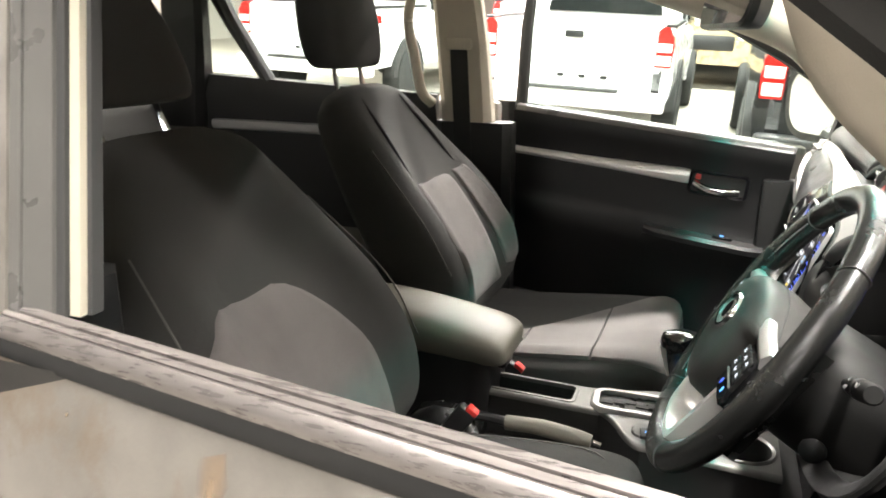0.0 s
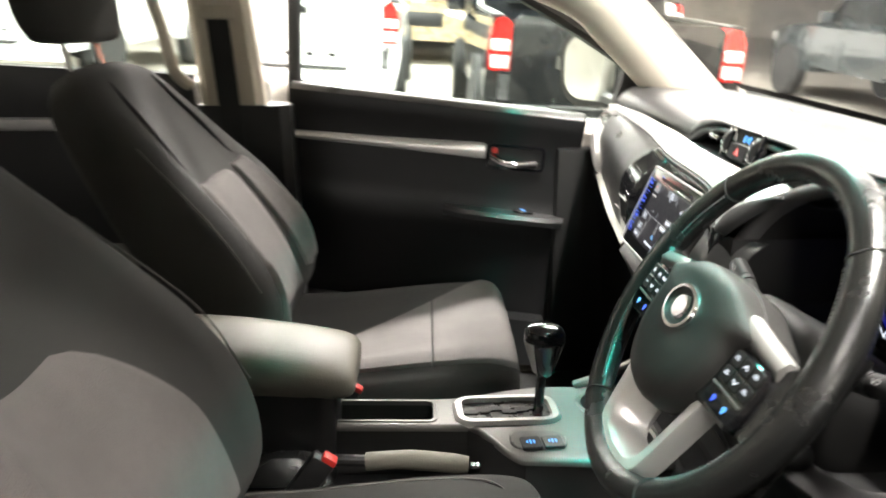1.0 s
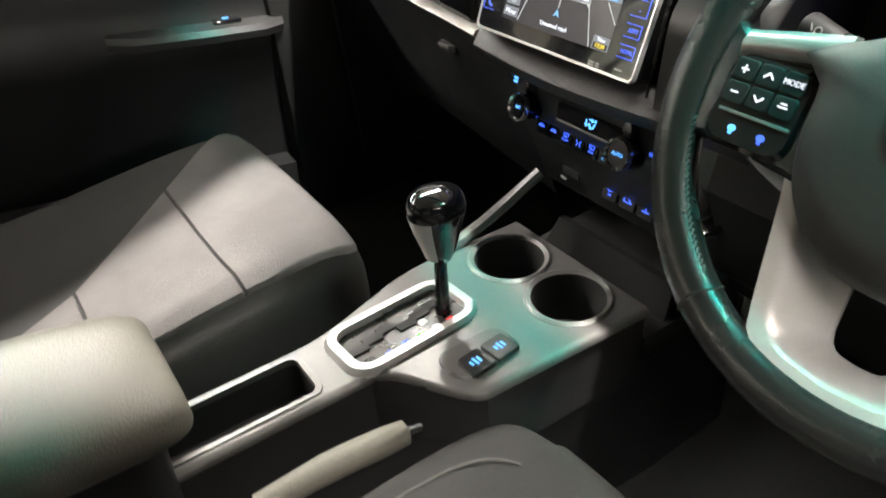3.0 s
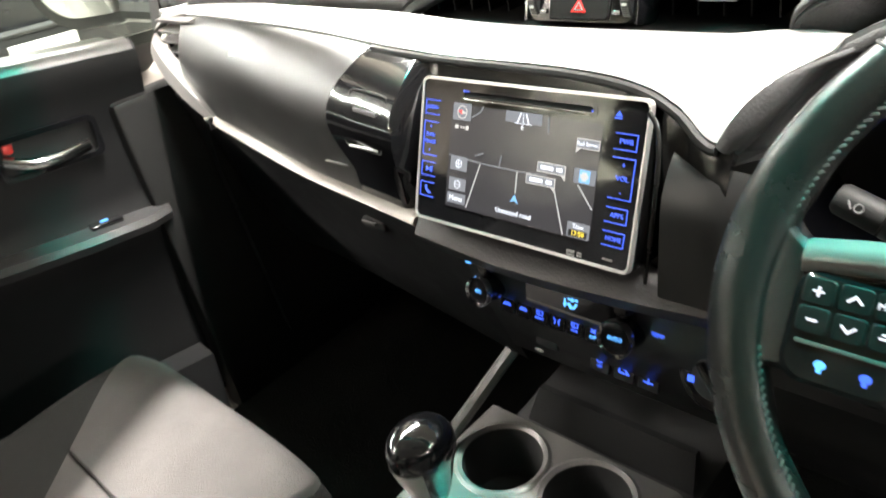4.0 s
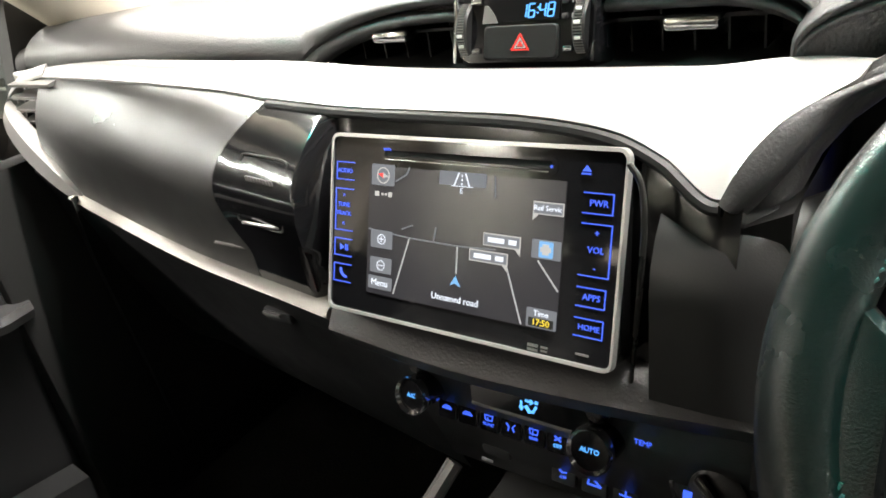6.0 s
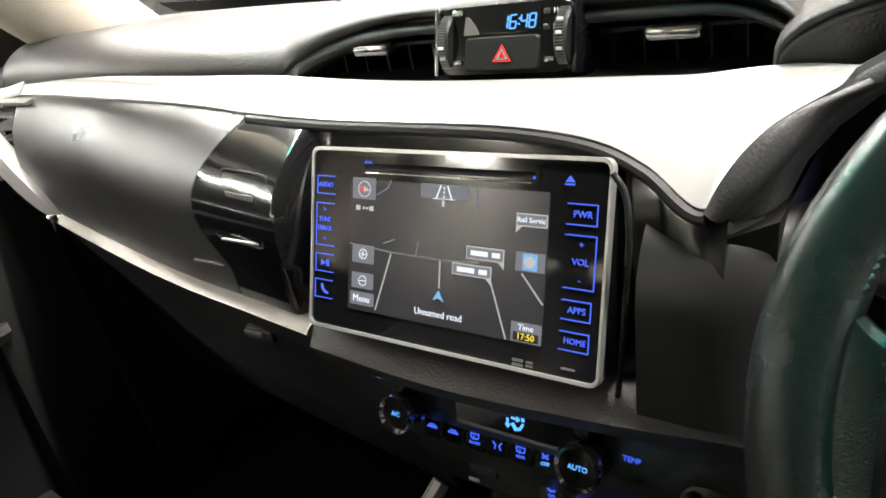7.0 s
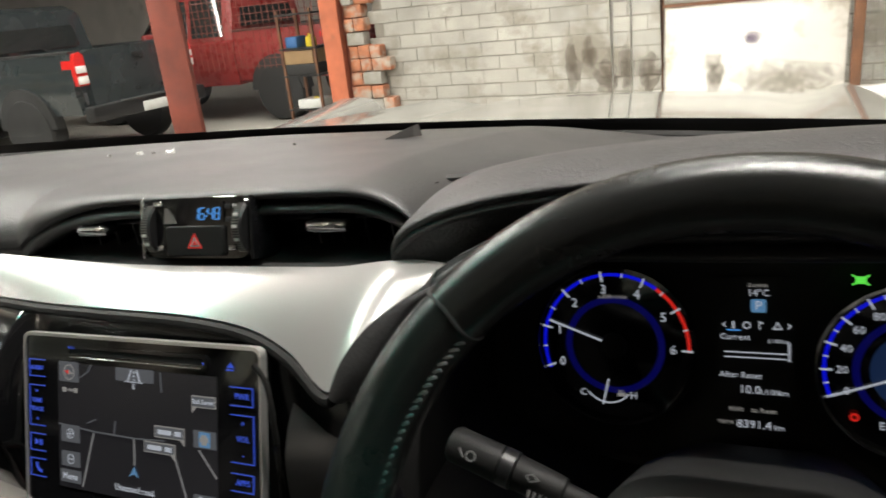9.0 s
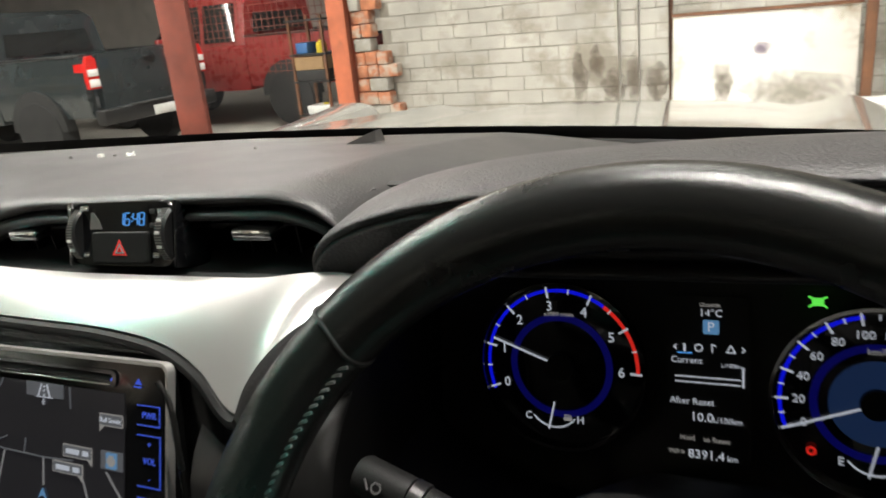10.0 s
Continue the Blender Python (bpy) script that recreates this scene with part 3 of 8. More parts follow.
            row.append((xb + (xt - xb) * v, yb + (yt - yb) * v - 0.002, zb + (zt - zb) * v + 0.03 * math.sin(math.pi * v) - 0.005))
        low.append(row)
    part("black_border", grid(low), M_GAP, car, "black border along the windscreen's base", smooth=80)
    # lining drawn down over the glass, added to block light above the stripe
    front = []
    for v in (0.715, 0.78, 0.85, 0.92, 1.0):
        row = []
        for i in range(17):
            u = -1 + 2 * i / 16
            xb, yb, zb = 0.765 * u, 0.80 - 0.26 * u * u, 1.160 - 0.045 * u + 0.04 * u * u
            xt, yt, zt = 0.62 * u, -0.15 - 0.07 * u * u, 1.665 - 0.05 * u * u
            row.append((xb + (xt - xb) * v, yb + (yt - yb) * v - 0.006, zb + (zt - zb) * v + 0.03 * math.sin(math.pi * v) - 0.01))
        front.append(row)
    part("header_light_stop", grid(front, (0, -0.01, -0.012)), M_LINER, car, "pale lining over the upper glass, added to stop light", smooth=80)
    part("sun_band", grid(top), M_BAND, car, "green tinted band across the windscreen, below the lining", smooth=80)
    b = [(0.775 * u, 0.815 - 0.26 * u * u, 1.157 - 0.045 * u + 0.04 * u * u) for u in [-1 + i / 8 for i in range(17)]]
    part("windscreen_seal", tube([(x, y, z - 0.02) for x, y, z in b], 0.015, 8), M_GAP, car, "black rubber edge of the windscreen")
    part("scuttle_panel", grid([[(x, y + 0.02, z - 0.03), (x * 1.0, 1.0 - 0.1 * (x / 0.7) ** 2, 1.105 - 0.06 * x)] for x, y, z in b], (0, 0, -0.02)), M_BLACK, car)
    for s in (-1, 1):
        for y in (1.25, -2.1):
            wheel = part("wheel", lathe([(0.2, -0.1), (0.36, -0.1), (0.38, -0.06), (0.38, 0.06), (0.36, 0.1), (0.2, 0.1)], 28, pose(s * 0.76, y, 0.38 - s * 0.76 * 0.083, 0, 90, 0)), M_TYRE, car, "black road tyre")
            part("rim", lathe([(0.0, -0.07), (0.21, -0.085), (0.21, 0.085), (0.0, 0.07)], 20, pose(s * 0.76, y, 0.38 - s * 0.76 * 0.083, 0, 90, 0)), M_ALLOY, wheel)
    part("load_bed", box(0, -2.6, 0.85, 1.7, 1.4, 0.55, 0.05), M_PAINT, car)
    return car


def rect(x, y, z, sx, sy, c=0.25):
    """A ring with cut corners round (x, y, z), level."""
    a, b = sx / 2, sy / 2
    k = min(a, b) * c * 2
    return [(x + p, y + q, z) for p, q in ((-a + k, -b), (a - k, -b), (a, -b + k), (a, b - k), (a - k, b), (-a + k, b), (-a, b - k), (-a, -b + k))]


truck = shell()


def passenger_door():
    d = tagged(empty("passenger_door", (-0.66, -0.3, 0.55)), "closed front passenger door with black trim and a silver strip", "car door")
    x = -0.61
    # trim panel: section bulges to the arm rest
    ys = [-0.665 + 0.725 * i / 14 for i in range(15)]
    rows = []
    for y in ys:
        rows.append([(x - 0.05, y, 1.247), (x - 0.02, y, 1.253), (x + 0.0, y, 1.249), (x + 0.006, y, 1.235), (x, y, 1.2), (x - 0.012, y, 1.165), (x - 0.014, y, 1.10), (x - 0.012, y, 1.03),
                     (x - 0.01, y, 1.0), (x + 0.0, y, 0.985), (x - 0.02, y, 0.93), (x - 0.03, y, 0.8), (x - 0.03, y, 0.6)])
    part("trim_panel", grid(rows, (-0.02, 0, 0)), M_TRIM, d, "black moulded door trim", smooth=60)
    # lighter grey strip: the black trim top's sheen, put into colour
    part("sill_sheen", loft([[(x - 0.05, y, 1.2495), (x - 0.02, y, 1.256), (x + 0.001, y, 1.252), (x + 0.007, y, 1.24), (x - 0.02, y, 1.238)] for y in (-0.66, -0.3, 0.055)]), M_CAP, d, "grey strip along the window sill, for the trim's sheen", smooth=60)
    part("outer_skin", box(-0.80, -0.3, 0.9, 0.04, 0.78, 0.68, 0.015), M_PAINT, d)
    part("window_sill_strip", tube([(x - 0.055, -0.67, 1.245), (x - 0.055, 0.06, 1.23)], 0.012, 8), M_RUBBER, d)
    # silver strip, thicker to the front
    a = [(x - 0.004, y, 1.129 + (y + 0.62) * 0.025 + h) for y, h in ((-0.655, 0.011), (-0.4, 0.014), (-0.19, 0.02), (-0.172, 0.018))]
    b = [(x - 0.004, y, 1.129 + (y + 0.62) * 0.025 - h) for y, h in ((-0.655, 0.011), (-0.4, 0.015), (-0.19, 0.021), (-0.172, 0.02))]
    bm = bmesh.new()
    loft([((p[0] - 0.012, p[1], p[2]), (p[0] + 0.006, p[1], p[2] - 0.004), (p[0] + 0.012, p[1], (p[2] + q[2]) / 2), (p[0] + 0.006, q[1], q[2] + 0.004), (p[0] - 0.012, q[1], q[2])) for p, q in zip(a, b)], bm=bm)
    part("silver_strip", bm, M_SATIN, d, "satin silver trim strip", smooth=50)
    # handle cup, lever and red lock flag
    cup = part("handle_cup", ring_plate(rounded(0.145, 0.062, 0.012), rounded(0.13, 0.048, 0.009), 0, 0.012, facing((x - 0.008, -0.098, 1.132), (0, 1, 0.03), (0, 0, 1))), M_PIANO, d, "gloss black handle recess")
    part("handle_back", box(x - 0.014, -0.098, 1.132, 0.004, 0.135, 0.055), M_DARK, cup)
    part("door_handle", tube(smoothed([(x - 0.006, -0.16, 1.128), (x + 0.004, -0.13, 1.118), (x + 0.008, -0.09, 1.116), (x + 0.004, -0.045, 1.122)], 5), 0.006, 8, flat=1.5), M_CHROME, d, "chrome inner door handle")
    part("lock_flag", box(x - 0.002, -0.15, 1.145, 0.008, 0.014, 0.014, 0.003), M_RED, d, "red lock flag")
    # grip ledge with the window switch
    part("grip_ledge", loft([[(x - 0.02, y, 0.998), (x + w, y, 0.995), (x + w + 0.006, y, 0.985), (x + w, y, 0.972), (x - 0.02, y, 0.96)] for y, w in ((-0.26, 0.004), (-0.22, 0.028), (-0.1, 0.034), (0.0, 0.03), (0.04, 0.01))]), M_PAD, d, "padded grip ledge")
    sw = part("window_switch", box(x + 0.006, -0.06, 1.0, 0.02, 0.05, 0.008, 0.003), M_PIANO, d)
    part("switch_lamp", box(x + 0.006, -0.062, 1.0045, 0.006, 0.01, 0.003), G_ICE, sw)
    # pocket below
    part("pocket_lip", loft([[(x - 0.02, y, 0.72), (x + 0.035, y, 0.72), (x + 0.04, y, 0.6), (x - 0.02, y, 0.58)] for y in (-0.6, -0.3, 0.03)]), M_BLACK, d)
    # mirror corner trim and the window's frame
    part("mirror_corner", loft([[(x - 0.055, 0.115, 1.245), (x - 0.055, 0.27, 1.245), (x - 0.055, 0.2, 1.34), (x - 0.055, 0.135, 1.4)], [(x - 0.03, 0.12, 1.245), (x - 0.03, 0.26, 1.245), (x - 0.03, 0.195, 1.335), (x - 0.03, 0.14, 1.39)]]), M_DARK, d, "black mirror corner trim")
    fr = [(x - 0.065, 0.2, 1.36), (x - 0.055, -0.02, 1.465), (x - 0.02, -0.25, 1.565), (x, -0.5, 1.60), (x, -0.66, 1.61), (x - 0.03, -0.67, 1.45), (x - 0.055, -0.665, 1.24)]
    part("window_frame", tube(fr, 0.018, 8, up=(1, 0, 0)), M_RUBBER, d, "black window frame")
    gl = part("window_glass", loft([[(x - 0.05, -0.66, 1.235), (x - 0.05, 0.15, 1.235), (x - 0.052, 0.17, 1.36), (x - 0.012, -0.25, 1.56), (x, -0.655, 1.60)],
                                    [(x - 0.054, -0.66, 1.235), (x - 0.054, 0.15, 1.235), (x - 0.056, 0.17, 1.36), (x - 0.016, -0.25, 1.56), (x - 0.004, -0.655, 1.60)]]), M_GLASS, d)
    gl.visible_shadow = False
    part("tweeter", lathe([(0.0, 0.03), (0.018, 0.026), (0.022, 0.018), (0.022, 0.0)], 18, facing((x - 0.03, 0.15, 1.29), (0, 1, 0), (0, 0, 1))), M_DARK, d, "round tweeter cover")
    placed(d, (-0.61, -0.3, 1.245), (-0.765, -0.2, 1.209), -6.0)
    d.matrix_basis = Matrix.Translation((-0.765, -0.2, 0)) @ Matrix.Rotation(radians(-4), 4, "Z") @ Matrix.Translation((0.765, 0.2, 0)) @ d.matrix_basis
    # outside mirror
    mir = tagged(empty("door_mirror", (-0.77, 0.26, 1.2)), "black door mirror on the passenger side", "car mirror")
    f = facing((-0.95, 0.205, 1.278), (0.82, 0.57, 0), (0, -0.05, 1))
    part("housing", loft([[(p[0] * k, p[1] * k, z) for p in rounded(0.215, 0.205, 0.075)] for k, z in ((1.0, 0.004), (1.03, -0.01), (0.95, -0.05), (0.6, -0.09))], bm=None), M_BLACK, mir, "black mirror housing", m=f)
    part("mirror_glass", plate(rounded(0.18, 0.165, 0.06), 0.0042, 0.006), M_MIRROR, mir, "mirror glass", m=f)
    part("arm", tube([(-0.9, 0.24, 1.2), (-0.84, 0.27, 1.19), (-0.77, 0.27, 1.185)], 0.024, 10), M_BLACK, mir)


passenger_door()


def rear_door():
    d = tagged(empty("rear_door", (-0.66, -1.2, 0.55)), "closed rear door with black trim, silver strip and quarter window", "car door")
    x = -0.64
    rows = [[(x - 0.05, y, 1.262 + 0.01 * k), (x, y, 1.262 + 0.01 * k), (x + 0.012, y, 1.24), (x - 0.005, y, 1.17), (x - 0.012, y, 1.0), (x - 0.02, y, 0.6)] for k, y in enumerate((-0.9, -1.1, -1.3, -1.5, -1.7))]
    part("trim_panel", grid(rows, (-0.02, 0, 0)), M_BLACK, d, smooth=60)
    part("silver_strip", loft([[(x - 0.01, y, 1.165), (x + 0.008, y, 1.16), (x + 0.01, y, 1.145), (x + 0.005, y, 1.135), (x - 0.01, y, 1.13)] for y in (-1.66, -1.4, -1.1, -0.92)]), M_SILVER, d, "satin silver trim strip")
    part("window_frame", tube([(x - 0.03, -1.46, 1.265), (x - 0.01, -1.58, 1.45), (x + 0.03, -1.66, 1.6), (x + 0.04, -1.3, 1.62), (x + 0.05, -0.9, 1.62), (x - 0.02, -0.87, 1.27)], 0.016, 8, up=(1, 0, 0)), M_RUBBER, d)
    part("quarter_pillar", tube([(x - 0.02, -1.44, 1.26), (x - 0.01, -1.5, 1.36), (x + 0.0, -1.56, 1.46), (x + 0.02, -1.62, 1.6)], 0.02, 8, up=(1, 0, 0)), M_BLACK, d)
    g = part("window_glass", loft([[(x - 0.03, -1.7, 1.26), (x - 0.03, -0.88, 1.26), (x + 0.03, -0.9, 1.6), (x + 0.03, -1.66, 1.6)], [(x - 0.034, -1.7, 1.26), (x - 0.034, -0.88, 1.26), (x + 0.026, -0.9, 1.6), (x + 0.026, -1.66, 1.6)]]), M_GLASS, d)
    g.visible_shadow = False
    part("outer_skin", box(-0.80, -1.15, 0.9, 0.04, 0.78, 0.68, 0.015), M_PAINT, d)
    placed(d, (-0.64, -1.3, 1.26), (-0.725, -1.17, 1.275))
    # grab handle on the pillar
    h = tagged(empty("grab_handle", (-0.68, -0.78, 1.3)), "beige moulded grab handle on the pillar", "handle")
    part("grip", tube(smoothed([(-0.70, -0.775, 1.255), (-0.67, -0.795, 1.29), (-0.66, -0.81, 1.38), (-0.65, -0.825, 1.47), (-0.645, -0.81, 1.55)], 6), 0.014, 10), M_BEIGE, h)
    # belt on the pillar
    b = tagged(empty("seat_belt", (-0.68, -0.69, 1.0)), "black seat belt hanging on the passenger pillar", "seat belt")
    part("guide", box(-0.672, -0.69, 1.415, 0.02, 0.075, 0.03, 0.008, m=None), M_BEIGE, b, "beige belt guide")
    bm = bmesh.new()
    sheet([(-0.672, -0.715, 1.41), (-0.682, -0.705, 1.2), (-0.678, -0.69, 0.9)], [(-0.672, -0.667, 1.41), (-0.682, -0.657, 1.2), (-0.678, -0.64, 0.9)], (-0.002, 0, 0), bm)
    part("webbing", bm, M_RUBBER, b)


rear_door()


def driver_door():
    d = tagged(empty("driver_door", (0.8, -0.2, 0.55)), "driver's door in dusty silver paint with its window wound down", "car door")
    # outer skin below the sill, slightly bowed; the sill runs out a little to the front
    def run(y):
        return 0.15 * (min(y, 0.02) + 0.46) - 0.037
    ys = [-0.75 + 1.19 * i / 24 for i in range(25)]
    part("outer_skin", grid([[(x + run(y), y, z) for x, z in ((0.85, 1.174), (0.856, 1.168), (0.873, 1.125), (0.892, 1.03), (0.9, 0.9), (0.895, 0.75), (0.87, 0.55))] for y in ys], (-0.01, 0, 0)), M_PAINT, d, "dusty silver door skin with brown marks", smooth=60)
    for y, z, w, h, lean in ((-0.307, 1.125, 0.011, 0.034, 0.2), (-0.45, 1.14, 0.002, 0.002, 0.0)):
        m = facing((0.871 + run(y) + 0.4 * (1.127 - z) + 0.0012, y, z), (0.165, 1, 0), (-0.4, lean, 1))
        part("dirt_mark", plate([(w * (1 + 0.35 * math.sin(3 * t) + 0.15 * math.sin(8 * t)) * math.cos(t), h * (1 + 0.2 * math.cos(5 * t)) * math.sin(t)) for t in [2 * math.pi * q / 26 for q in range(26)]], -0.004, 0.0008), M_MUD, d, "dried brown mud mark", m=m)
    # weatherstrip: ribs along the window slot, a rubber lip outside
    for name, pts, mat in (("inner_strip", [(0.824, 1.17), (0.824, 1.187), (0.829, 1.1905), (0.835, 1.188), (0.836, 1.17)], M_STRIP),
                           ("slot_rib", [(0.8365, 1.17), (0.8365, 1.186), (0.841, 1.1895), (0.845, 1.187), (0.846, 1.17)], M_STRIP),
                           ("outer_strip", [(0.8465, 1.17), (0.8465, 1.1865), (0.852, 1.189), (0.8575, 1.184), (0.8595, 1.1785), (0.858, 1.172)], M_STRIP),
                           ("slot_seal", [(0.85, 1.16), (0.8555, 1.1775), (0.858, 1.177), (0.861, 1.168), (0.86, 1.16)], M_GAP)):
        part(name, loft([[(x + run(y), y, z + 0.003 - 0.004 * max(0, y)) for x, z in pts] for y in [(-0.75 if name in ("outer_strip", "slot_seal") else -0.55) + 0.05 * i for i in range(24)]]), mat, d, smooth=45)
    part("trim_panel", loft([[(0.822, y, 1.166), (0.80, y, 1.15), (0.775, y, 1.10), (0.755, y, 1.0), (0.745, y, 0.62), (0.8, y, 0.6)] for y in (-0.6, -0.2, 0.1, 0.32)]), M_BLACK, d, "black inner door trim")
    # rear upright of the window: painted frame, rubber run, bright strip
    def upright(y0, y1, x, w, mat, name, base=1.1885, top=1.6, lean=0.09, lab=""):
        part(name, loft([[(x, y0, base), (x, y1, base), (x - w, y1, base), (x - w, y0, base)], [(x - 0.15, y0 - lean, top), (x - 0.15, y1 - lean, top), (x - w - 0.15, y1 - lean, top), (x - w - 0.15, y0 - lean, top)]]), mat, d, lab)
    upright(-0.75, -0.5525, 0.79, 0.012, M_PAINT, "frame_cover", lab="dusty silver window frame")
    upright(-0.552, -0.54, 0.787, 0.012, M_CAP, "frame_bead")
    upright(-0.5395, -0.5085, 0.784, 0.012, M_CAP, "window_run")
    upright(-0.508, -0.4995, 0.78, 0.012, M_RUBBER, "run_gap")
    upright(-0.499, -0.4885, 0.775, 0.012, M_CREAM, "frame_lip", lab="cream inner lip of the frame")
    upright(-0.488, -0.483, 0.768, 0.012, M_RUBBER, "inner_gap")
    # front slope of the frame
    fr = [(0.785, 0.385, 1.14), (0.755, 0.235, 1.265), (0.73, 0.06, 1.41), (0.70, -0.115, 1.535), (0.675, -0.285, 1.62), (0.665, -0.535, 1.65)]
    part("window_frame", tube(smoothed(fr, 4), 0.024, 8, up=(1, 0, 0)), M_RUBBER, d, "black window frame seal")
    part("frame_outer", tube([(p[0] + 0.03, p[1] + 0.01, p[2] + 0.03) for p in smoothed(fr, 4)], 0.03, 8, up=(1, 0, 0)), M_PAINT, d)
    d.matrix_basis = Matrix.Translation((0.035, 0.004, 0.022)) @ d.matrix_basis
    # rear door on the driver's side
    r = tagged(empty("rear_door", (0.8, -1.2, 0.55)), "closed rear door in dusty silver paint", "car door")
    part("outer_skin", box(0.885, -1.1, 0.82, 0.04, 0.98, 0.6, 0.02), M_PAINT, r)
    part("trim_panel", box(0.72, -1.25, 0.9, 0.06, 0.8, 0.62, 0.02), M_BLACK, r)
    part("window_frame", loft([[(0.875, -0.64, 1.1), (0.875, -0.78, 1.1), (0.84, -0.78, 1.1), (0.84, -0.64, 1.1)], [(0.71, -0.76, 1.6), (0.71, -0.88, 1.6), (0.68, -0.88, 1.6), (0.68, -0.76, 1.6)]]), M_PAINT, r)
    g = part("window_glass", loft([[(0.86, -0.78, 1.1), (0.86, -1.65, 1.1), (0.7, -1.62, 1.6), (0.7, -0.88, 1.6)], [(0.856, -0.78, 1.1), (0.856, -1.65, 1.1), (0.696, -1.62, 1.6), (0.696, -0.88, 1.6)]]), M_GLASS, r)
    g.visible_shadow = False
    placed(r, (0.85, -0.8, 1.1), (0.85, -0.77, 1.21))
    v = tagged(empty("sun_visor", (0.4, -0.2, 1.6)), "folded beige sun visor under the roof lining", "sun visor")
    part("flap", box(0.38, -0.2, 1.6, 0.36, 0.16, 0.022, 0.01, m=None), M_BEIGE, v)
    rv = tagged(empty("rear_view_mirror", (0, 0.1, 1.55)), "black rear-view mirror behind the windscreen", "car mirror")
    f = facing((0.03, -0.035, 1.48), (0.95, 0.28, 0), (0, 0.2, 1))
    part("housing", loft([[(p[0] * k, p[1] * k, z) for p in rounded(0.24, 0.07, 0.03)] for k, z in ((1, 0.0), (1.02, -0.01), (0.9, -0.03))]), M_BLACK, rv, m=f)
    part("mirror_glass", plate(rounded(0.225, 0.057, 0.025), 0.0003, 0.002), M_MIRROR, rv, m=f)
    part("stalk", tube([(0.025, -0.01, 1.485), (0.012, 0.03, 1.54), (0.0, 0.03, 1.6)], 0.01, 8), M_BLACK, rv)


driver_door()

# ---- seats ----
def front_seat(name, x0, zoff, label, shift=0.0, cy=0.0, bshift=0.04, tall=1.0, upright=0.0):
    """Built round its own centre line, then set at x0."""
    s = tagged(empty(name), label, "car seat", "front seats")

    def sec(y, z, hw, front, back, dip, n=28, tilt=36):
        """A ring across the backrest: bolsters stand proud of the middle."""
        t = radians(tilt)
        nrm, ring = Vector((0, math.cos(t), math.sin(t))), []
        for k in range(n):
            a = 2 * math.pi * k / n
            c, sn = math.cos(a), math.sin(a)
            u = hw * math.copysign(abs(c) ** 0.55, c)
            v = math.copysign(abs(sn) ** 0.6, sn)
            q = abs(u) / hw
            d = v * (front if v > 0 else back)
            if v > 0:
                d -= dip * max(0, 1 - (q / 0.72) ** 4) * v
            ring.append(Vector((u, y, z)) + nrm * d)
        return ring
    back = [sec(-0.60, 0.80, 0.19, 0.05, 0.06, 0.02), sec(-0.615, 0.84, 0.235, 0.10, 0.07, 0.05), sec(-0.665, 0.92, 0.252, 0.125, 0.075, 0.06), sec(-0.735, 1.01, 0.25, 0.12, 0.07, 0.05),
            sec(-0.81, 1.10, 0.232, 0.095, 0.065, 0.03), sec(-0.885, 1.19, 0.205, 0.07, 0.055, 0.012), sec(-0.93, 1.245, 0.175, 0.055, 0.045, 0.0), sec(-0.955, 1.272, 0.12, 0.035, 0.03, 0.0)]
    back = dense(back, 4)
    upper = [part("backrest", loft(back), M_CLOTH, s, "black cloth backrest with side bolsters", smooth=70)]
    # grey insert on the middle of the backrest, following its surface
    t = radians(36)
    nrm = Vector((0, math.cos(t), math.sin(t)))
    fine = dense([sec(-0.60, 0.80, 0.19, 0.05, 0.06, 0.02, 112), sec(-0.615, 0.84, 0.235, 0.10, 0.07, 0.05, 112), sec(-0.665, 0.92, 0.252, 0.125, 0.075, 0.06, 112), sec(-0.735, 1.01, 0.25, 0.12, 0.07, 0.05, 112),
                  sec(-0.81, 1.10, 0.232, 0.095, 0.065, 0.03, 112), sec(-0.885, 1.19, 0.205, 0.07, 0.055, 0.012, 112)], 6)
    rows = []
    for j, ring in enumerate(fine[4:23]):
        v = j / 18
        lim = (0.165 - 0.045 * v if shift else 0.215 - 0.02 * v) * (1 - 0.3 * max(0, (v - 0.85) / 0.15) ** 3) * (1 if shift else 1 - 0.62 * max(0, (v - 0.45) / 0.55) ** 2)
        mid = ring[55:1:-1]
        px, py, pz = [q.x for q in mid], [q.y for q in mid], [q.z for q in mid]
        row = []
        for k in range(25):
            x = min(0.232, bshift - lim + 2 * lim * k / 24)
            edge = 0.007 if 0 < j < 18 and 0 < k < 24 else -0.006
            row.append(Vector((x, float(np.interp(x, px, py)), float(np.interp(x, px, pz)))) + nrm * edge)
        rows.append(row)
    upper.append(part("backrest_insert", grid(rows, -nrm * 0.02), M_GREY, s, "grey woven cloth insert", smooth=60))
    if shift:
        rows = []
        for j, ring in enumerate(fine[6:23]):
            mid = ring[55:1:-1]
            px, py, pz = [q.x for q in mid], [q.y for q in mid], [q.z for q in mid]
            row = []
            for k in range(13):
                x = bshift - 0.178 + 0.04 * j / 16 - (0.075 - 0.02 * j / 16) * k / 12
                edge = 0.006 if 0 < j < 16 and 0 < k < 12 else -0.006
                row.append(Vector((x, float(np.interp(x, px, py)), float(np.interp(x, px, pz)))) + nrm * edge)
            rows.append(row)
        upper.append(part("bolster_panel", grid(rows, -nrm * 0.02), M_GREY, s, "grey cloth bolster panel", smooth=60))
    # seam lines running up to the shoulders
    for sx in (-1, 1):
        bm = tube(smoothed([Vector((sx * 0.135, -0.79, 1.075)) + nrm * 0.076, Vector((sx * 0.12, -0.85, 1.15)) + nrm * 0.068, Vector((sx * 0.10, -0.92, 1.235)) + nrm * 0.052], 5), 0.004, 6)
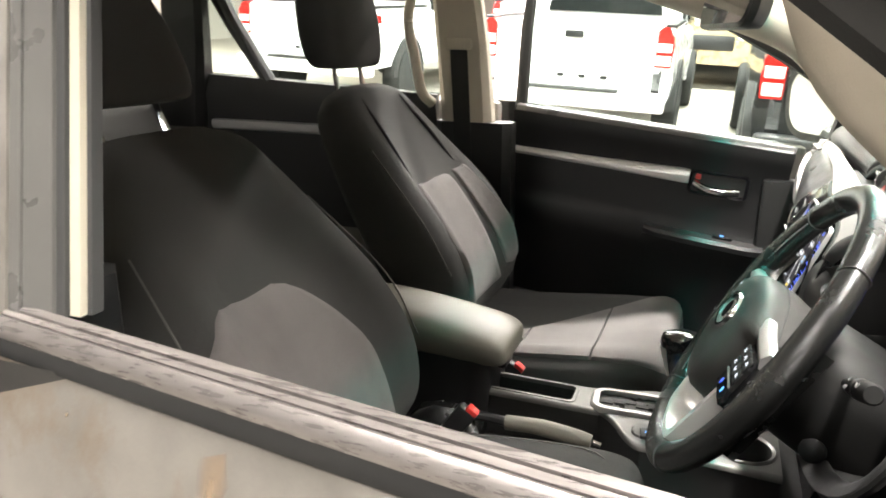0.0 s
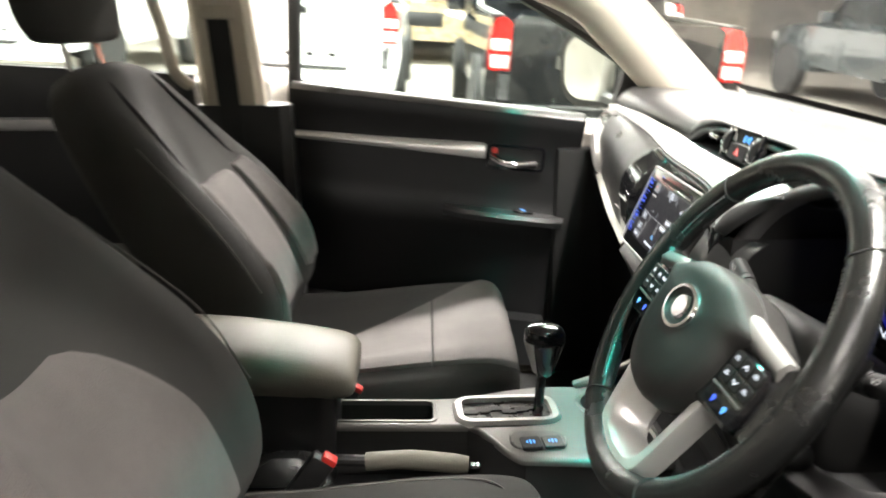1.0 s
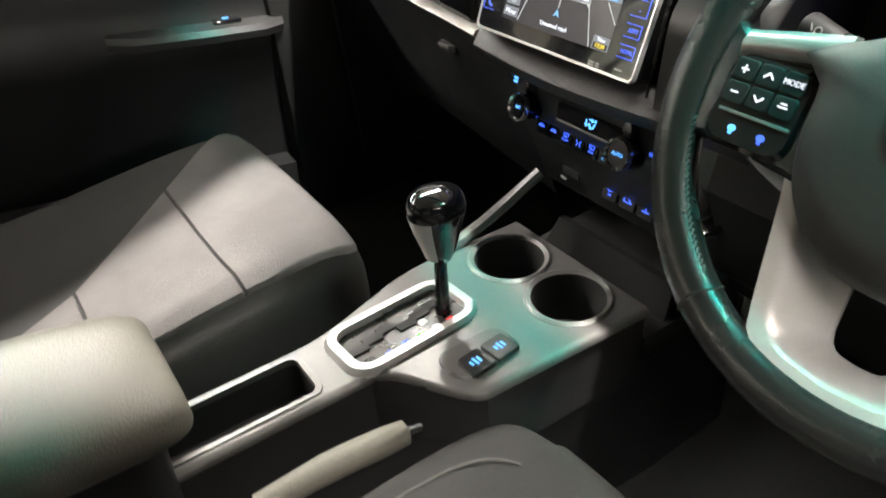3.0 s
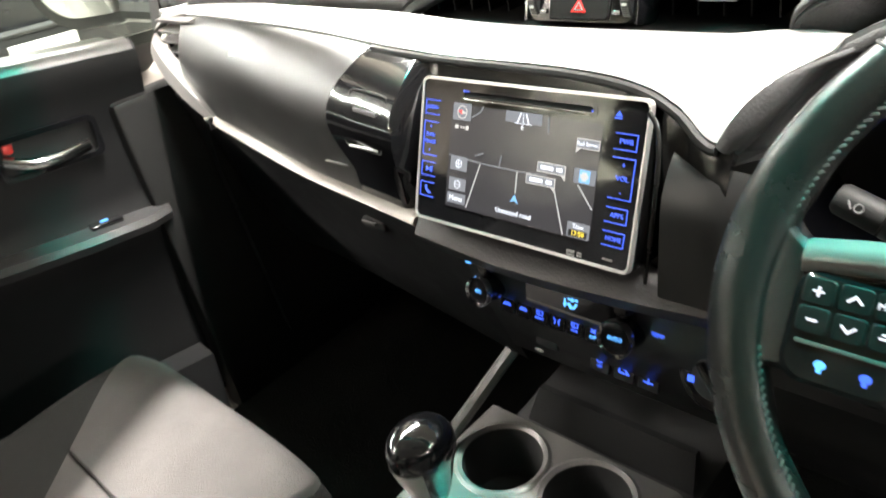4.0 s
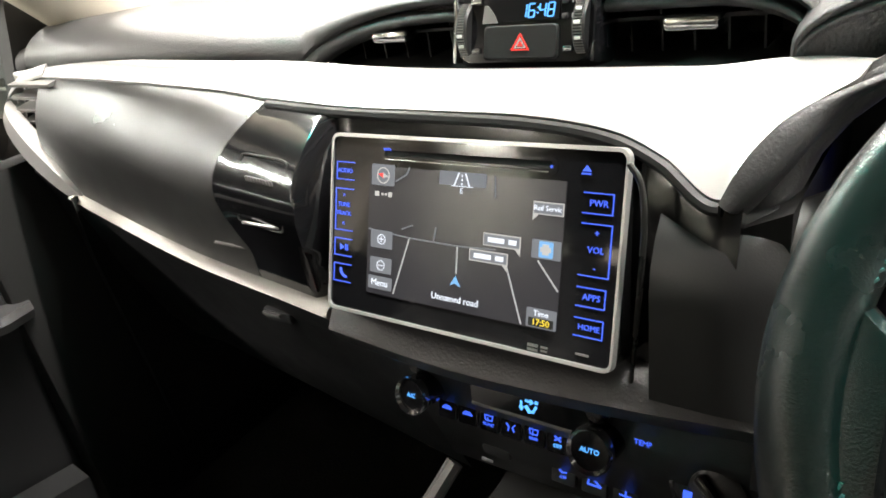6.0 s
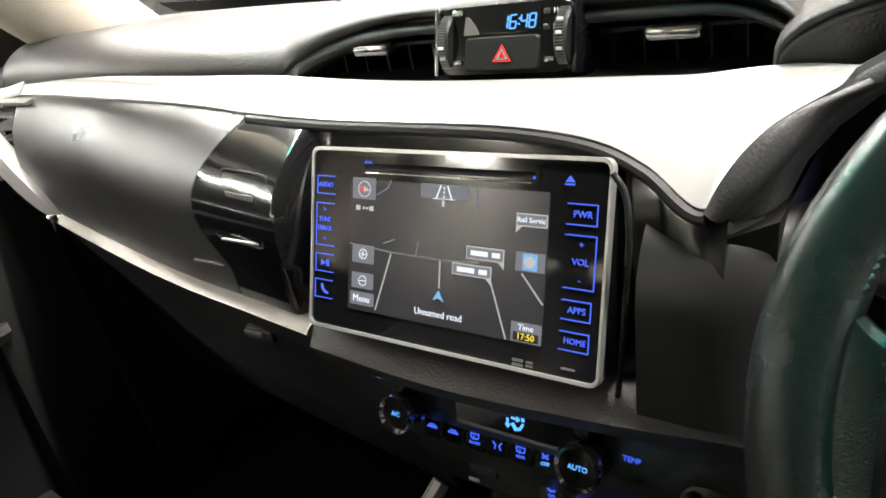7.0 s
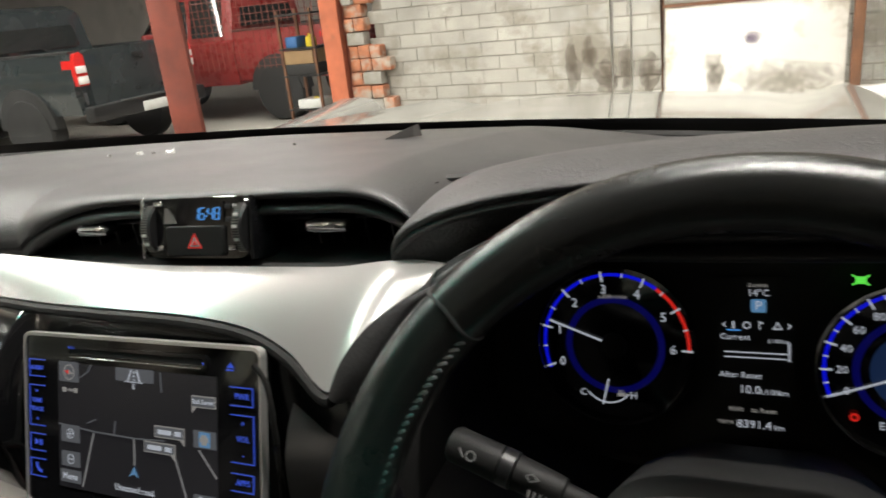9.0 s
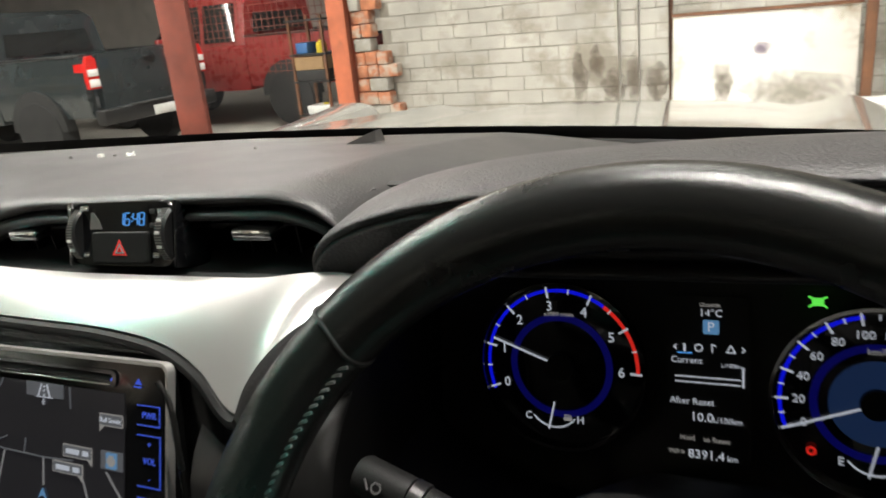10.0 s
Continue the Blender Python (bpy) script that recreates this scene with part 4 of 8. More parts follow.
        if shift:
            upper.append(part("seam", bm, M_RUBBER, s))
        bm = tube(smoothed([Vector((sx * 0.236, -0.66, 0.90)) + nrm * 0.10, Vector((sx * 0.236, -0.735, 1.0)) + nrm * 0.098, Vector((sx * 0.2, -0.85, 1.14)) + nrm * 0.065], 6), 0.0013, 6)
        upper.append(part("stitching", bm, M_THREAD, s, "pale stitched seam"))
    # cushion
    def csec(y, z, hw, up, dn, dip, n=28):
        ring = []
        for k in range(n):
            a = 2 * math.pi * k / n
            c, sn = math.cos(a), math.sin(a)
            u = hw * math.copysign(abs(c) ** 0.5, c)
            v = math.copysign(abs(sn) ** 0.55, sn)
            d = v * (up if v > 0 else dn)
            if v > 0:
                d -= dip * max(0, 1 - (abs(u) / hw / 0.74) ** 4) * v
            ring.append((u, y, z + d))
        return ring
    CUSHION = ((-0.045, 0.755, 0.17, 0.04, 0.04, 0.0), (-0.055, 0.765, 0.215, 0.065, 0.07, 0.0), (-0.09, 0.765, 0.238, 0.085, 0.1, 0.004), (-0.2, 0.755, 0.25, 0.09, 0.12, 0.02),
               (-0.38, 0.735, 0.252, 0.092, 0.12, 0.032), (-0.55, 0.725, 0.25, 0.095, 0.12, 0.04), (-0.66, 0.725, 0.24, 0.08, 0.1, 0.04))
    CUSHION = [(q[0] + cy, *q[1:]) for q in CUSHION]
    cush = [csec(*q) for q in CUSHION]
    part("cushion", loft(dense(cush, 4)), M_CLOTH, s, "black cloth seat cushion", smooth=70)
    top = dense([csec(*q, 112) for q in CUSHION], 10)
    cut = [cy + q for q in ((-0.05, -0.21, -0.375, -0.57) if shift else (-0.05, -0.2055, -0.392, -0.57))]
    for y0, y1 in zip(cut, cut[1:]):
        y0, y1 = y0 - 0.0008, y1 + 0.0008
        rows = []
        for jj in range(17):
            y = y0 + (y1 - y0) * (1 - math.cos(math.pi * jj / 16)) / 2
            k0 = max(i for i in range(len(top) - 1) if top[i][0][1] >= y)
            w = (top[k0][0][1] - y) / max(1e-6, top[k0][0][1] - top[k0 + 1][0][1])
            ring = [a.lerp(b, w) for a, b in zip(top[k0], top[k0 + 1])]
            up = ring[55:1:-1]
            px, pz = [q[0] for q in up], [q[2] for q in up]
            lo, hi = -min(0.156, ring[0][0] * 0.9), min(0.156, ring[0][0] * 0.9)
            if shift:                                                     # the insert's far edge is cut aslant
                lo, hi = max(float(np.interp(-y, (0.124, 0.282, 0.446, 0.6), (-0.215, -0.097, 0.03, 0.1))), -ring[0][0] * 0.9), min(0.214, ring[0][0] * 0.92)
            row = []
            for k in range(25):
                x = (lo + hi) / 2 + (hi - lo) / 2 * math.sin(math.pi / 2 * (k / 12 - 1))
                rim = jj in (0, 16) or k in (0, 24)
                row.append((x, y, float(np.interp(x, px, pz)) + (-0.004 if rim else 0.007)))
            rows.append(row)
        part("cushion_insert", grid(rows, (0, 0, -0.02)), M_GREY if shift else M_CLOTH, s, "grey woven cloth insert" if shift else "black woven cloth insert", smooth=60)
    def on(x, y):
        k0 = max(i for i in range(len(top) - 1) if top[i][0][1] >= y)
        w = (top[k0][0][1] - y) / max(1e-6, top[k0][0][1] - top[k0 + 1][0][1])
        line = [a.lerp(b, w) for a, b in zip(top[k0], top[k0 + 1])][55:1:-1]
        return Vector((x, y, float(np.interp(x, [p.x for p in line], [p.z for p in line])) + 0.0008))
    path = [(-0.205, -0.5), (-0.205, -0.3), (-0.2, -0.18), (-0.175, -0.115), (-0.1, -0.09), (0.0, -0.085), (0.1, -0.09), (0.175, -0.115), (0.2, -0.18), (0.205, -0.3), (0.205, -0.5)]
    if not shift:
        line = [on(p.x, p.y) for p in smoothed([(x, y + cy, 0) for x, y in path], 8)]
        part("stitching", tube(line, 0.0012, 6), M_THREAD, s, "pale stitched seam")
    part("seat_base", box(0, -0.36 + cy, 0.6, 0.4, 0.44, 0.2, 0.02), M_DARK, s)
    # head restraint on two posts
    for sx in (-1, 1):
        upper.append(part("post", tube([(sx * 0.065, -0.945, 1.24), (sx * 0.065, -0.985, 1.37)], 0.006, 8), M_CHROME, s, "steel head restraint post"))
    hr = []
    for z, hw, th, y in ((1.325, 0.09, 0.028, -0.975), (1.333, 0.122, 0.045, -0.975), (1.37, 0.136, 0.055, -0.985), (1.43, 0.138, 0.056, -1.0), (1.48, 0.13, 0.05, -1.015), (1.515, 0.11, 0.035, -1.025), (1.525, 0.08, 0.015, -1.03)):
        hr.append([(hw * math.copysign(abs(math.cos(a)) ** 0.5, math.cos(a)), y + th * math.copysign(abs(math.sin(a)) ** 0.6, math.sin(a)), z) for a in [2 * math.pi * k / 24 for k in range(24)]])
    upper.append(part("head_restraint", loft(dense(hr, 3)), M_CLOTH, s, "black cloth head restraint", smooth=70))
    for ob in upper:
        for v in ob.data.vertices:                                        # how tall and upright the backrest stands
            x, y, z = v.co
            v.co = (x, y + upright * (z - 0.88) - (upright + 0.3) * max(0.0, z - 1.28) * (not shift), 0.8 + (z - 0.8) * tall)
    part("recliner_cover", box(0.25, -0.63, 0.76, 0.03, 0.12, 0.12, 0.012), M_BLACK, s)
    s.matrix_basis = Matrix.Translation((x0, 0, zoff))
    return s


def dense(rings, n):
    """More rings between the given ones, on smooth lines."""
    cols = [smoothed([r[i] for r in rings], n) for i in range(len(rings[0]))]
    return [[c[j] for c in cols] for j in range(len(cols[0]))]


ps = front_seat("passenger_seat", -0.355, 0.0, "black and grey cloth front passenger seat, reclined", 0.02, -0.07, tall=1.106, upright=0.1)
ds = front_seat("driver_seat", 0.392, -0.045, "black and grey cloth driver's seat, reclined, beside the window", 0.0, -0.125, bshift=0.075, tall=1.06, upright=0.16)
ps.matrix_basis = Matrix.Translation((-0.378, 0.06, -0.022))
ds.matrix_basis = Matrix.Translation((0.385, 0.10, -0.025))


def rear_bench():
    s = tagged(empty("rear_bench", (0, -1.5, 0.6)), "dark cloth rear bench seat behind the front seats", "car seat")
    part("cushion", box(0, -1.4, 0.78, 1.24, 0.46, 0.18, 0.06, 3), M_CLOTH, s)
    part("backrest", box(0, -1.68, 1.0, 1.24, 0.14, 0.5, 0.05, 3, m=None), M_CLOTH, s)
    for x in (-0.38, 0.38):
        part("head_restraint", box(x, -1.72, 1.3, 0.26, 0.1, 0.16, 0.04, 3), M_CLOTH, s)


rear_bench()


# ---- dashboard ----
def dashboard():
    d = tagged(empty("dashboard", (0, 0.3, 0.7)), "black dashboard with a broad satin silver band and gloss black centre", "dashboard")

    def ztop(x, y):
        return 1.256 - 0.14 * (y - 0.22) - 0.1 * x * max(0, y - 0.22) + 0.006 * math.sin(max(0, min(1, (y - 0.22) / 0.4)) * math.pi)

    # upper pad, back to the windscreen
    rows = []
    for i in range(241):
        x = -0.715 + 1.43 * i / 240
        yb = 0.79 - 0.46 * x * x
        lip = 0.222
        w = max(0.0, min(1.0, (x + 0.212) / 0.15))
        w = math.sin(w * math.pi / 2) ** 0.75 if w > 0 else 0.0                # the lip sinks to the band beyond the vents
        zl = 1.212 + (ztop(x, lip) - 0.005 - 1.212) * w
        roll = 0.008 + 0.06 * (1 - w)
        row = [(x, lip + 0.014, zl - 0.006), (x, lip + 0.002, zl - 0.003)]
        for k in range(7):
            q = math.pi / 2 * k / 6
            y = lip + roll * (1 - math.cos(q))
            row.append((x, y, zl + (ztop(x, lip + roll) - zl) * math.sin(q)))
        for k in range(1, 13):
            y = lip + roll + (yb - lip - roll) * k / 12
            row.append((x, y, ztop(x, y) - 0.06 * max(0, k / 12 - 0.75)))
        sink = 0.036 * (1 - math.sqrt(1 - max(0.0, min(1.0, (x - 0.135) / 0.065)) ** 2))                    # passes below the cowl
        low = 0.034 * max(0.0, min(1.0, (x - 0.14) / 0.14))                      # and dips behind it
        row = [(px, py, pz - sink * max(0.0, min(1.0, (0.4 - py) / 0.08)) - low * max(0.0, min(1.0, (py - 0.28) / 0.1)) * (1 - 0.6 * max(0.0, min(1.0, (py - 0.55) / 0.12)))) for px, py, pz in row]
        rows.append(row)
    part("upper_pad", grid(rows, (0, 0, -0.012)), M_PAD, d, "grained black upper pad", smooth=50)
    zc = ztop(0.03, 0.51)
    part("sensor_cover", loft([[(0.014, 0.5, zc), (0.05, 0.513, zc), (0.054, 0.524, zc - 0.002), (0.018, 0.512, zc - 0.001)],
                               [(0.038, 0.509, zc + 0.008), (0.051, 0.513, zc + 0.012), (0.054, 0.52, zc + 0.012), (0.041, 0.516, zc + 0.008)]]), M_SLAT, d, "small grey sensor clip")
    # silver band below the vents, ending in a point beside the cluster
    a = [(-0.715, 0.203, 1.207), (-0.68, 0.21, 1.211), (-0.58, 0.21, 1.217), (-0.47, 0.21, 1.219), (-0.38, 0.207, 1.218), (-0.29, 0.203, 1.217), (-0.206, 0.2, 1.216), (-0.1, 0.196, 1.211), (-0.02, 0.194, 1.209), (0.06, 0.193, 1.209), (0.11, 0.193, 1.209), (0.15, 0.194, 1.209), (0.18, 0.198, 1.211), (0.205, 0.2, 1.2115), (0.235, 0.195, 1.2105)]
    b = [(-0.695, 0.198, 1.205), (-0.638, 0.198, 1.206), (-0.56, 0.197, 1.2045), (-0.46, 0.193, 1.202), (-0.37, 0.189, 1.199), (-0.283, 0.18, 1.197), (-0.21, 0.172, 1.193), (-0.114, 0.16, 1.192), (-0.03, 0.153, 1.193), (0.05, 0.15, 1.192), (0.104, 0.147, 1.186), (0.137, 0.14, 1.175), (0.172, 0.127, 1.158), (0.192, 0.146, 1.19), (0.225, 0.17, 1.209)]
    n = 9
    aa, bb = smoothed(a, n), smoothed(b, n)
    bm = bmesh.new()
    rings = []
    for p, q in zip(aa, bb):
        arc = [p.lerp(q, k / 8) + Vector((0, 0, 0.0045 * math.sin(math.pi * k / 8))) for k in range(9)]
        rings.append((*arc, q + Vector((0, 0.004, -0.008)), p + Vector((0, 0, -0.012))))
    loft(rings, bm=bm)
    part("silver_band", bm, M_SILVER, d, "broad satin silver band", smooth=50)
    # vent cavity: back, floor strip
    part("vent_cavity", loft([[(x, 0.32, 1.196), (x, 0.205, 1.2), (x, 0.2, 1.202), (x, 0.32, 1.2)] for x in (-0.3, 0.26)]), M_DARK, d)
    part("vent_back", box(-0.02, 0.312, 1.214, 0.56, 0.01, 0.036), M_DARK, d)
    for x0, x1 in ((-0.185, -0.045), (0.078, 0.205)):
        for k in range(7):
            x = x0 + (x1 - x0) * k / 6
            part("vane", box(x, 0.268, 1.22, 0.0014, 0.04, 0.032), M_BLACK, d)
        part("cross_vane", box((x0 + x1) / 2, 0.252, 1.2265, abs(x1 - x0) + 0.02, 0.02, 0.0025), M_BLACK, d)
    for x in (-0.108, 0.127):
        part("vane_tab", box(x, 0.228, 1.227, 0.034, 0.018, 0.009, 0.003), M_CHROME, d, "chrome vent tab")
    # clock and hazard block between the vents
    f = facing((0.016, 0.213, 1.231), (1, 0.0, 0), (0, 0.32, 0.95))
    ck = part("clock_housing", loft([[(p[0], p[1], z) for p in rounded(w, h, 0.012)] for w, h, z in ((0.112, 0.050, -0.03), (0.112, 0.050, -0.006), (0.104, 0.045, 0.0))]), M_PIANO, d, "gloss black clock and hazard housing", m=f)
    part("clock_display", plate([(-0.030, 0.0035), (0.0285, 0.0045), (0.0285, 0.0195), (-0.026, 0.0195), (-0.0285, 0.0155)], 0, 0.0012), M_PIANO, ck, "dark clock window", m=f)
    part("window_trim", plate([(-0.0305, 0.0035), (-0.018, 0.0036), (-0.021, 0.0095), (-0.0265, 0.0155), (-0.029, 0.0155)], 0.0012, 0.0018), M_SLAT, ck, "grey corner of the clock window", m=f)
    seven_segments("16:48", 0.0045, 0.0085, f @ Matrix.Translation((-0.0008, 0.0105, 0.0014)), G_ICE, ck, 0.0018)
    hz = part("hazard_button", plate(rounded(0.057, 0.0225, 0.003), 0, 0.003, edge=0.001), M_HUB, ck, "hazard light button", m=f @ Matrix.Translation((0.0, -0.0095, 0.0)))
    tri = [(0.0082 * math.cos(radians(a)), 0.0075 * math.sin(radians(a))) for a in (90, 210, 330)]
    for k0, k1 in ((1.0, 0.8), (0.62, 0.46), (0.3, 0.16)):
        part("hazard_triangle", ring_plate([(k0 * p[0], k0 * p[1]) for p in tri], [(k1 * p[0], k1 * p[1]) for p in tri], 0.003, 0.0036), G_RED if k0 != 0.62 else G_LABEL, hz, "lit triangle outline", m=f @ Matrix.Translation((0.001, -0.0112, 0.0)), smooth=0)
    for sx in (-1, 1):
        wh = part("thumb_wheel", lathe([(0.0, -0.0045), (0.021, -0.0045), (0.0225, -0.003), (0.0225, 0.003), (0.021, 0.0045), (0.0, 0.0045)], 36, f @ Matrix.Translation((sx * 0.045, 0, -0.014)) @ pose(0, 0, 0, 0, 90, 0)), M_BLACK, ck, "ribbed vent wheel")
        bm = bmesh.new()
        for k in range(33):
            ang = radians(-80 + 5 * k)
            box(sx * 0.045, 0.0226 * math.sin(ang), -0.014 + 0.0226 * math.cos(ang), 0.006, 0.0008, 0.0012, m=f, bm=bm)
        part("ribs", bm, M_SLAT, wh, smooth=0)
        for deg in ((-22, 2, 24) if sx > 0 else (-30, -12)):
            ang = radians(deg)
            part("wheel_mark", box(sx * 0.045, 0.0232 * math.sin(ang), -0.014 + 0.0232 * math.cos(ang), 0.0042, 0.0022, 0.001, 0.0004, m=f), M_WHITEPL, wh)
        part("bezel_edge", box(sx * 0.0535, 0.0, -0.004, 0.003, 0.046, 0.012, 0.0012), M_CHROME if sx < 0 else M_PIANO, ck, m=f)
        part("chrome_nub", box(sx * 0.0355, -0.0145, 0.0008, 0.007, 0.004, 0.003, 0.0012), M_CHROME, ck, m=f)
    part("chrome_nub", box(-0.036, 0.0185, 0.0008, 0.009, 0.0045, 0.003, 0.0012), M_CHROME, ck, m=f)
    for dy in (0.0155, 0.006):
        part("clock_key", box(0.0325, dy, 0.001, 0.0042, 0.0036, 0.0022, 0.0006), M_DARK, ck, m=f)
    text("H", 0.0045, f @ Matrix.Translation((0.0388, 0.0155, 0.0003)), M_WHITEPL, ck)
    text("M", 0.0045, f @ Matrix.Translation((0.0388, 0.0058, 0.0003)), M_WHITEPL, ck)

    # passenger side: the dash falls back from the centre stack
    def low_edge(x):
        """The band's lower edge: y and z."""
        return float(np.interp(x, [p[0] for p in b[:13]], [p[1] for p in b[:13]])), float(np.interp(x, [p[0] for p in b[:13]], [p[2] for p in b[:13]]))

    def strip_line(x):
        """The silver strip: y and z."""
        return 0.098 + 0.13 * (-0.119 - x), 1.047 + 0.14 * max(0, -0.3 - x) ** 1.35

    def joint(v):
        """The curved joint between lid and gloss fascia."""
        return -0.212 - 0.038 * math.sin(math.pi * min(1, v / 0.78))

    def front(x, v):
        yb, zb = low_edge(x)
        ys, zs = strip_line(x)
        g = math.sin(math.pi / 2 * min(1, 1.8 * v)) ** 0.9 - 0.04 * max(0, (v - 0.55) / 0.45) ** 2
        return Vector((x, yb - 0.001 + (ys + 0.002 - yb) * g, zb - 0.003 + (zs + 0.004 - zb) * v))
    rows = [[front(-0.635 + (joint(k / 14) - 0.0015 + 0.635) * i / 30, k / 14) for k in range(15)] for i in range(31)]
    part("upper_glove_lid", grid(rows, (0, 0.02, 0)), M_LID, d, "satin black upper glovebox lid", smooth=60)

    # gloss black centre fascia: from the pop-out cup holder round the screen
    def fascia(x, v):
        p = front(x, v)
        if x > -0.132:
            w = math.sin(math.pi / 2 * min(1, (x + 0.132) / 0.026))
            yb, zb = low_edge(x)
            z = zb - 0.004 + (1.04 - zb) * v
            q = Vector((x, yb - 0.022 * math.sin(math.pi * min(1, v * 1.3) / 2) ** 0.85, z))
            p = p.lerp(q, w)
        return p
    rows = [[fascia(joint(k / 16) + (-0.118 - joint(k / 16)) * i / 16, k / 16) for k in range(17)] for i in range(17)]
    part("centre_fascia", grid(rows, (0, 0.012, -0.004)), M_PIANO, d, "gloss black centre fascia", smooth=60)
    rows = [[fascia(-0.118 + 0.301 * i / 44, k / 16) for k in range(17)] for i in range(45)]
    part("screen_surround", grid(rows, (0, 0.012, -0.004)), M_SURROUND, d, "gloss black screen surround", smooth=60)
    part("fascia_rim", tube([Vector(q) + Vector((0, -0.002, -0.005)) for q in bb[6 * n:12 * n + 1]], 0.004, 8), M_HUB, d)
    part("fascia_rib", tube(smoothed([(0.127, 0.119, 1.178), (0.134, 0.117, 1.166), (0.136, 0.1115, 1.14), (0.131, 0.107, 1.09), (0.126, 0.103, 1.045)], 5), 0.0018, 8), M_GATE, d, "thin bright rib beside the screen")
    rows = []
    for k in range(9):
        z = 1.04 + 0.107 * k / 8
        back = 0.02 * max(0.0, (k - 5) / 3) ** 2
        yl, yr = 0.1075 + 0.13 * (z - 1.117) + back, 0.137 + 0.42 * (z - 1.118) + back
        rows.append([(0.139 + 0.076 * i / 10, yl + (yr - yl) * max(0.0, i / 5 - 1) ** 1.5, z) for i in range(11)])
    part("cheek_panel", grid(rows, (0, 0.006, 0)), M_LID, d, "satin black panel between screen and instruments", smooth=60)
    inner = smoothed([(0.172, 0.1235, 1.156), (0.181, 0.131, 1.174), (0.193, 0.143, 1.189), (0.21, 0.157, 1.2005), (0.236, 0.171, 1.2105)], 6)
    rows = []
    for k, p in enumerate(inner):
        t = k / (len(inner) - 1)
        wide = 0.006 + 0.009 * math.sin(math.pi * min(1, 0.15 + t))
        rows.append([p + Vector((wide * u, 0.004 * u - 0.003 * math.sin(math.pi * u), -0.55 * wide * u)) for u in (-0.08, 0.0, 0.25, 0.5, 0.75, 1.0)])
    part("cluster_rim", grid(rows, (0, 0.006, -0.004)), M_PAD, d, "broad dark grey rim beside the instruments", smooth=60)
    # pop-out cup holder in the fascia
    out = Vector((0, -0.0008, 0.0002))
    line = [fascia(-0.183 + x, 0.4 + y) + out for x, y in rounded(0.062, 0.36, 0.012)]
    cp = part("cup_holder_lid", tube(line, 0.0008, 6, closed=True), M_DARK, d, "gloss black pop-out cup holder lid")
    for k in range(9):
        p = fascia(-0.199 + 0.0042 * k, 0.33) + out
        part("marking", box(p.x, p.y, p.z, 0.0028, 0.001, 0.0042), M_STITCH, cp)
    p = fascia(-0.18, 0.56) + Vector((0, -0.002, 0))
    part("lid_edge", box(p.x, p.y, p.z, 0.044, 0.003, 0.002, 0.0008), M_SILVER, cp)
    p = front(-0.243, 0.79)
    part("lid_edge", box(p.x, p.y - 0.001, p.z, 0.046, 0.003, 0.002, 0.0008, m=Matrix.Identity(4)), M_SLAT, d)
    # thin silver strip along the passenger side
    pts = smoothed([(x, *strip_line(x)) for x in (-0.59, -0.566, -0.4, -0.3, -0.2, -0.114)], 5)
    bm = loft([[p + Vector((0, 0.012, 0.0055)), p + Vector((0, -0.004, 0.0045)), p + Vector((0, -0.009, 0)), p + Vector((0, -0.005, -0.0045)), p + Vector((0, 0.012, -0.0055))] for p in pts])
    part("silver_strip", bm, M_TRIMLINE, d, "slim satin silver strip", smooth=50)
    part("strip_joint", box(-0.566, strip_line(-0.566)[0] - 0.009, strip_line(-0.566)[1], 0.0015, 0.008, 0.016), M_DARK, d)
    pts = smoothed([(-0.112, 0.1, 1.04), (0.0, 0.1, 1.032), (0.11, 0.105, 1.033), (0.2, 0.112, 1.036), (0.3, 0.12, 1.034)], 6)
    part("lower_pad_strip", loft([[p + Vector((0, 0.02, 0.016)), p + Vector((0, -0.004, 0.012)), p + Vector((0, -0.013, -0.002)), p + Vector((0, -0.004, -0.018)), p + Vector((0, 0.02, -0.022))] for p in pts]), M_PAD, d, "grained black pad strip", smooth=60)
    # end vent with bright ring and slats
    pts = smoothed([(-0.57, 0.152, 1.071), (-0.61, 0.159, 1.096), (-0.667, 0.168, 1.128), (-0.712, 0.176, 1.158), (-0.722, 0.182, 1.178), (-0.69, 0.19, 1.2), (-0.63, 0.196, 1.2105)], 5)
    v = part("side_vent", loft([[p + Vector((0, 0.012, 0)) + o * w for o in (Vector((0, 0, 1)), Vector((0.5, -1, 0.4)), Vector((-0.2, -1.2, -0.5)), Vector((-0.6, 0.3, -1)))] for p, w in zip(pts, [0.0065 + 0.0125 * math.sin(math.pi * min(1, (i + 0.3) / 20)) ** 0.8 + 0.002 * min(1, i / 20) for i in range(len(pts))])]), M_SILVER, d, "bright ring of the side vent", smooth=60)
    part("vent_back", loft([[(x0, y, 1.09), (-0.56, y, 1.09), (-0.56, y, 1.203), (x0, y, 1.203)] for x0, y in ((-0.72, 0.236), (-0.72, 0.246))]), M_DARK, v)
    for k in range(5):
        z = 1.134 + 0.0155 * k
        part("slat", loft([[(x, y, z), (x, y - 0.002, z + 0.004), (x, 0.232, z + 0.012), (x, 0.232, z + 0.008)] for x, y in ((-0.71 + 0.006 * abs(k - 2), 0.186), (-0.6, 0.186))]), M_SLAT, v, "grey vent slat")
    # end cap against the door
    part("end_panel", loft([[(-0.765, y0 + 0.02, z), (x1, y0, z), (x1, 0.5, z), (-0.765, 0.5, z)] for y0, z, x1 in ((0.22, 0.6, -0.70), (0.2, 0.95, -0.70), (0.185, 1.06, -0.66), (0.19, 1.1, -0.69), (0.2, 1.15, -0.72), (0.215, 1.198, -0.72))]), M_HUB, d)
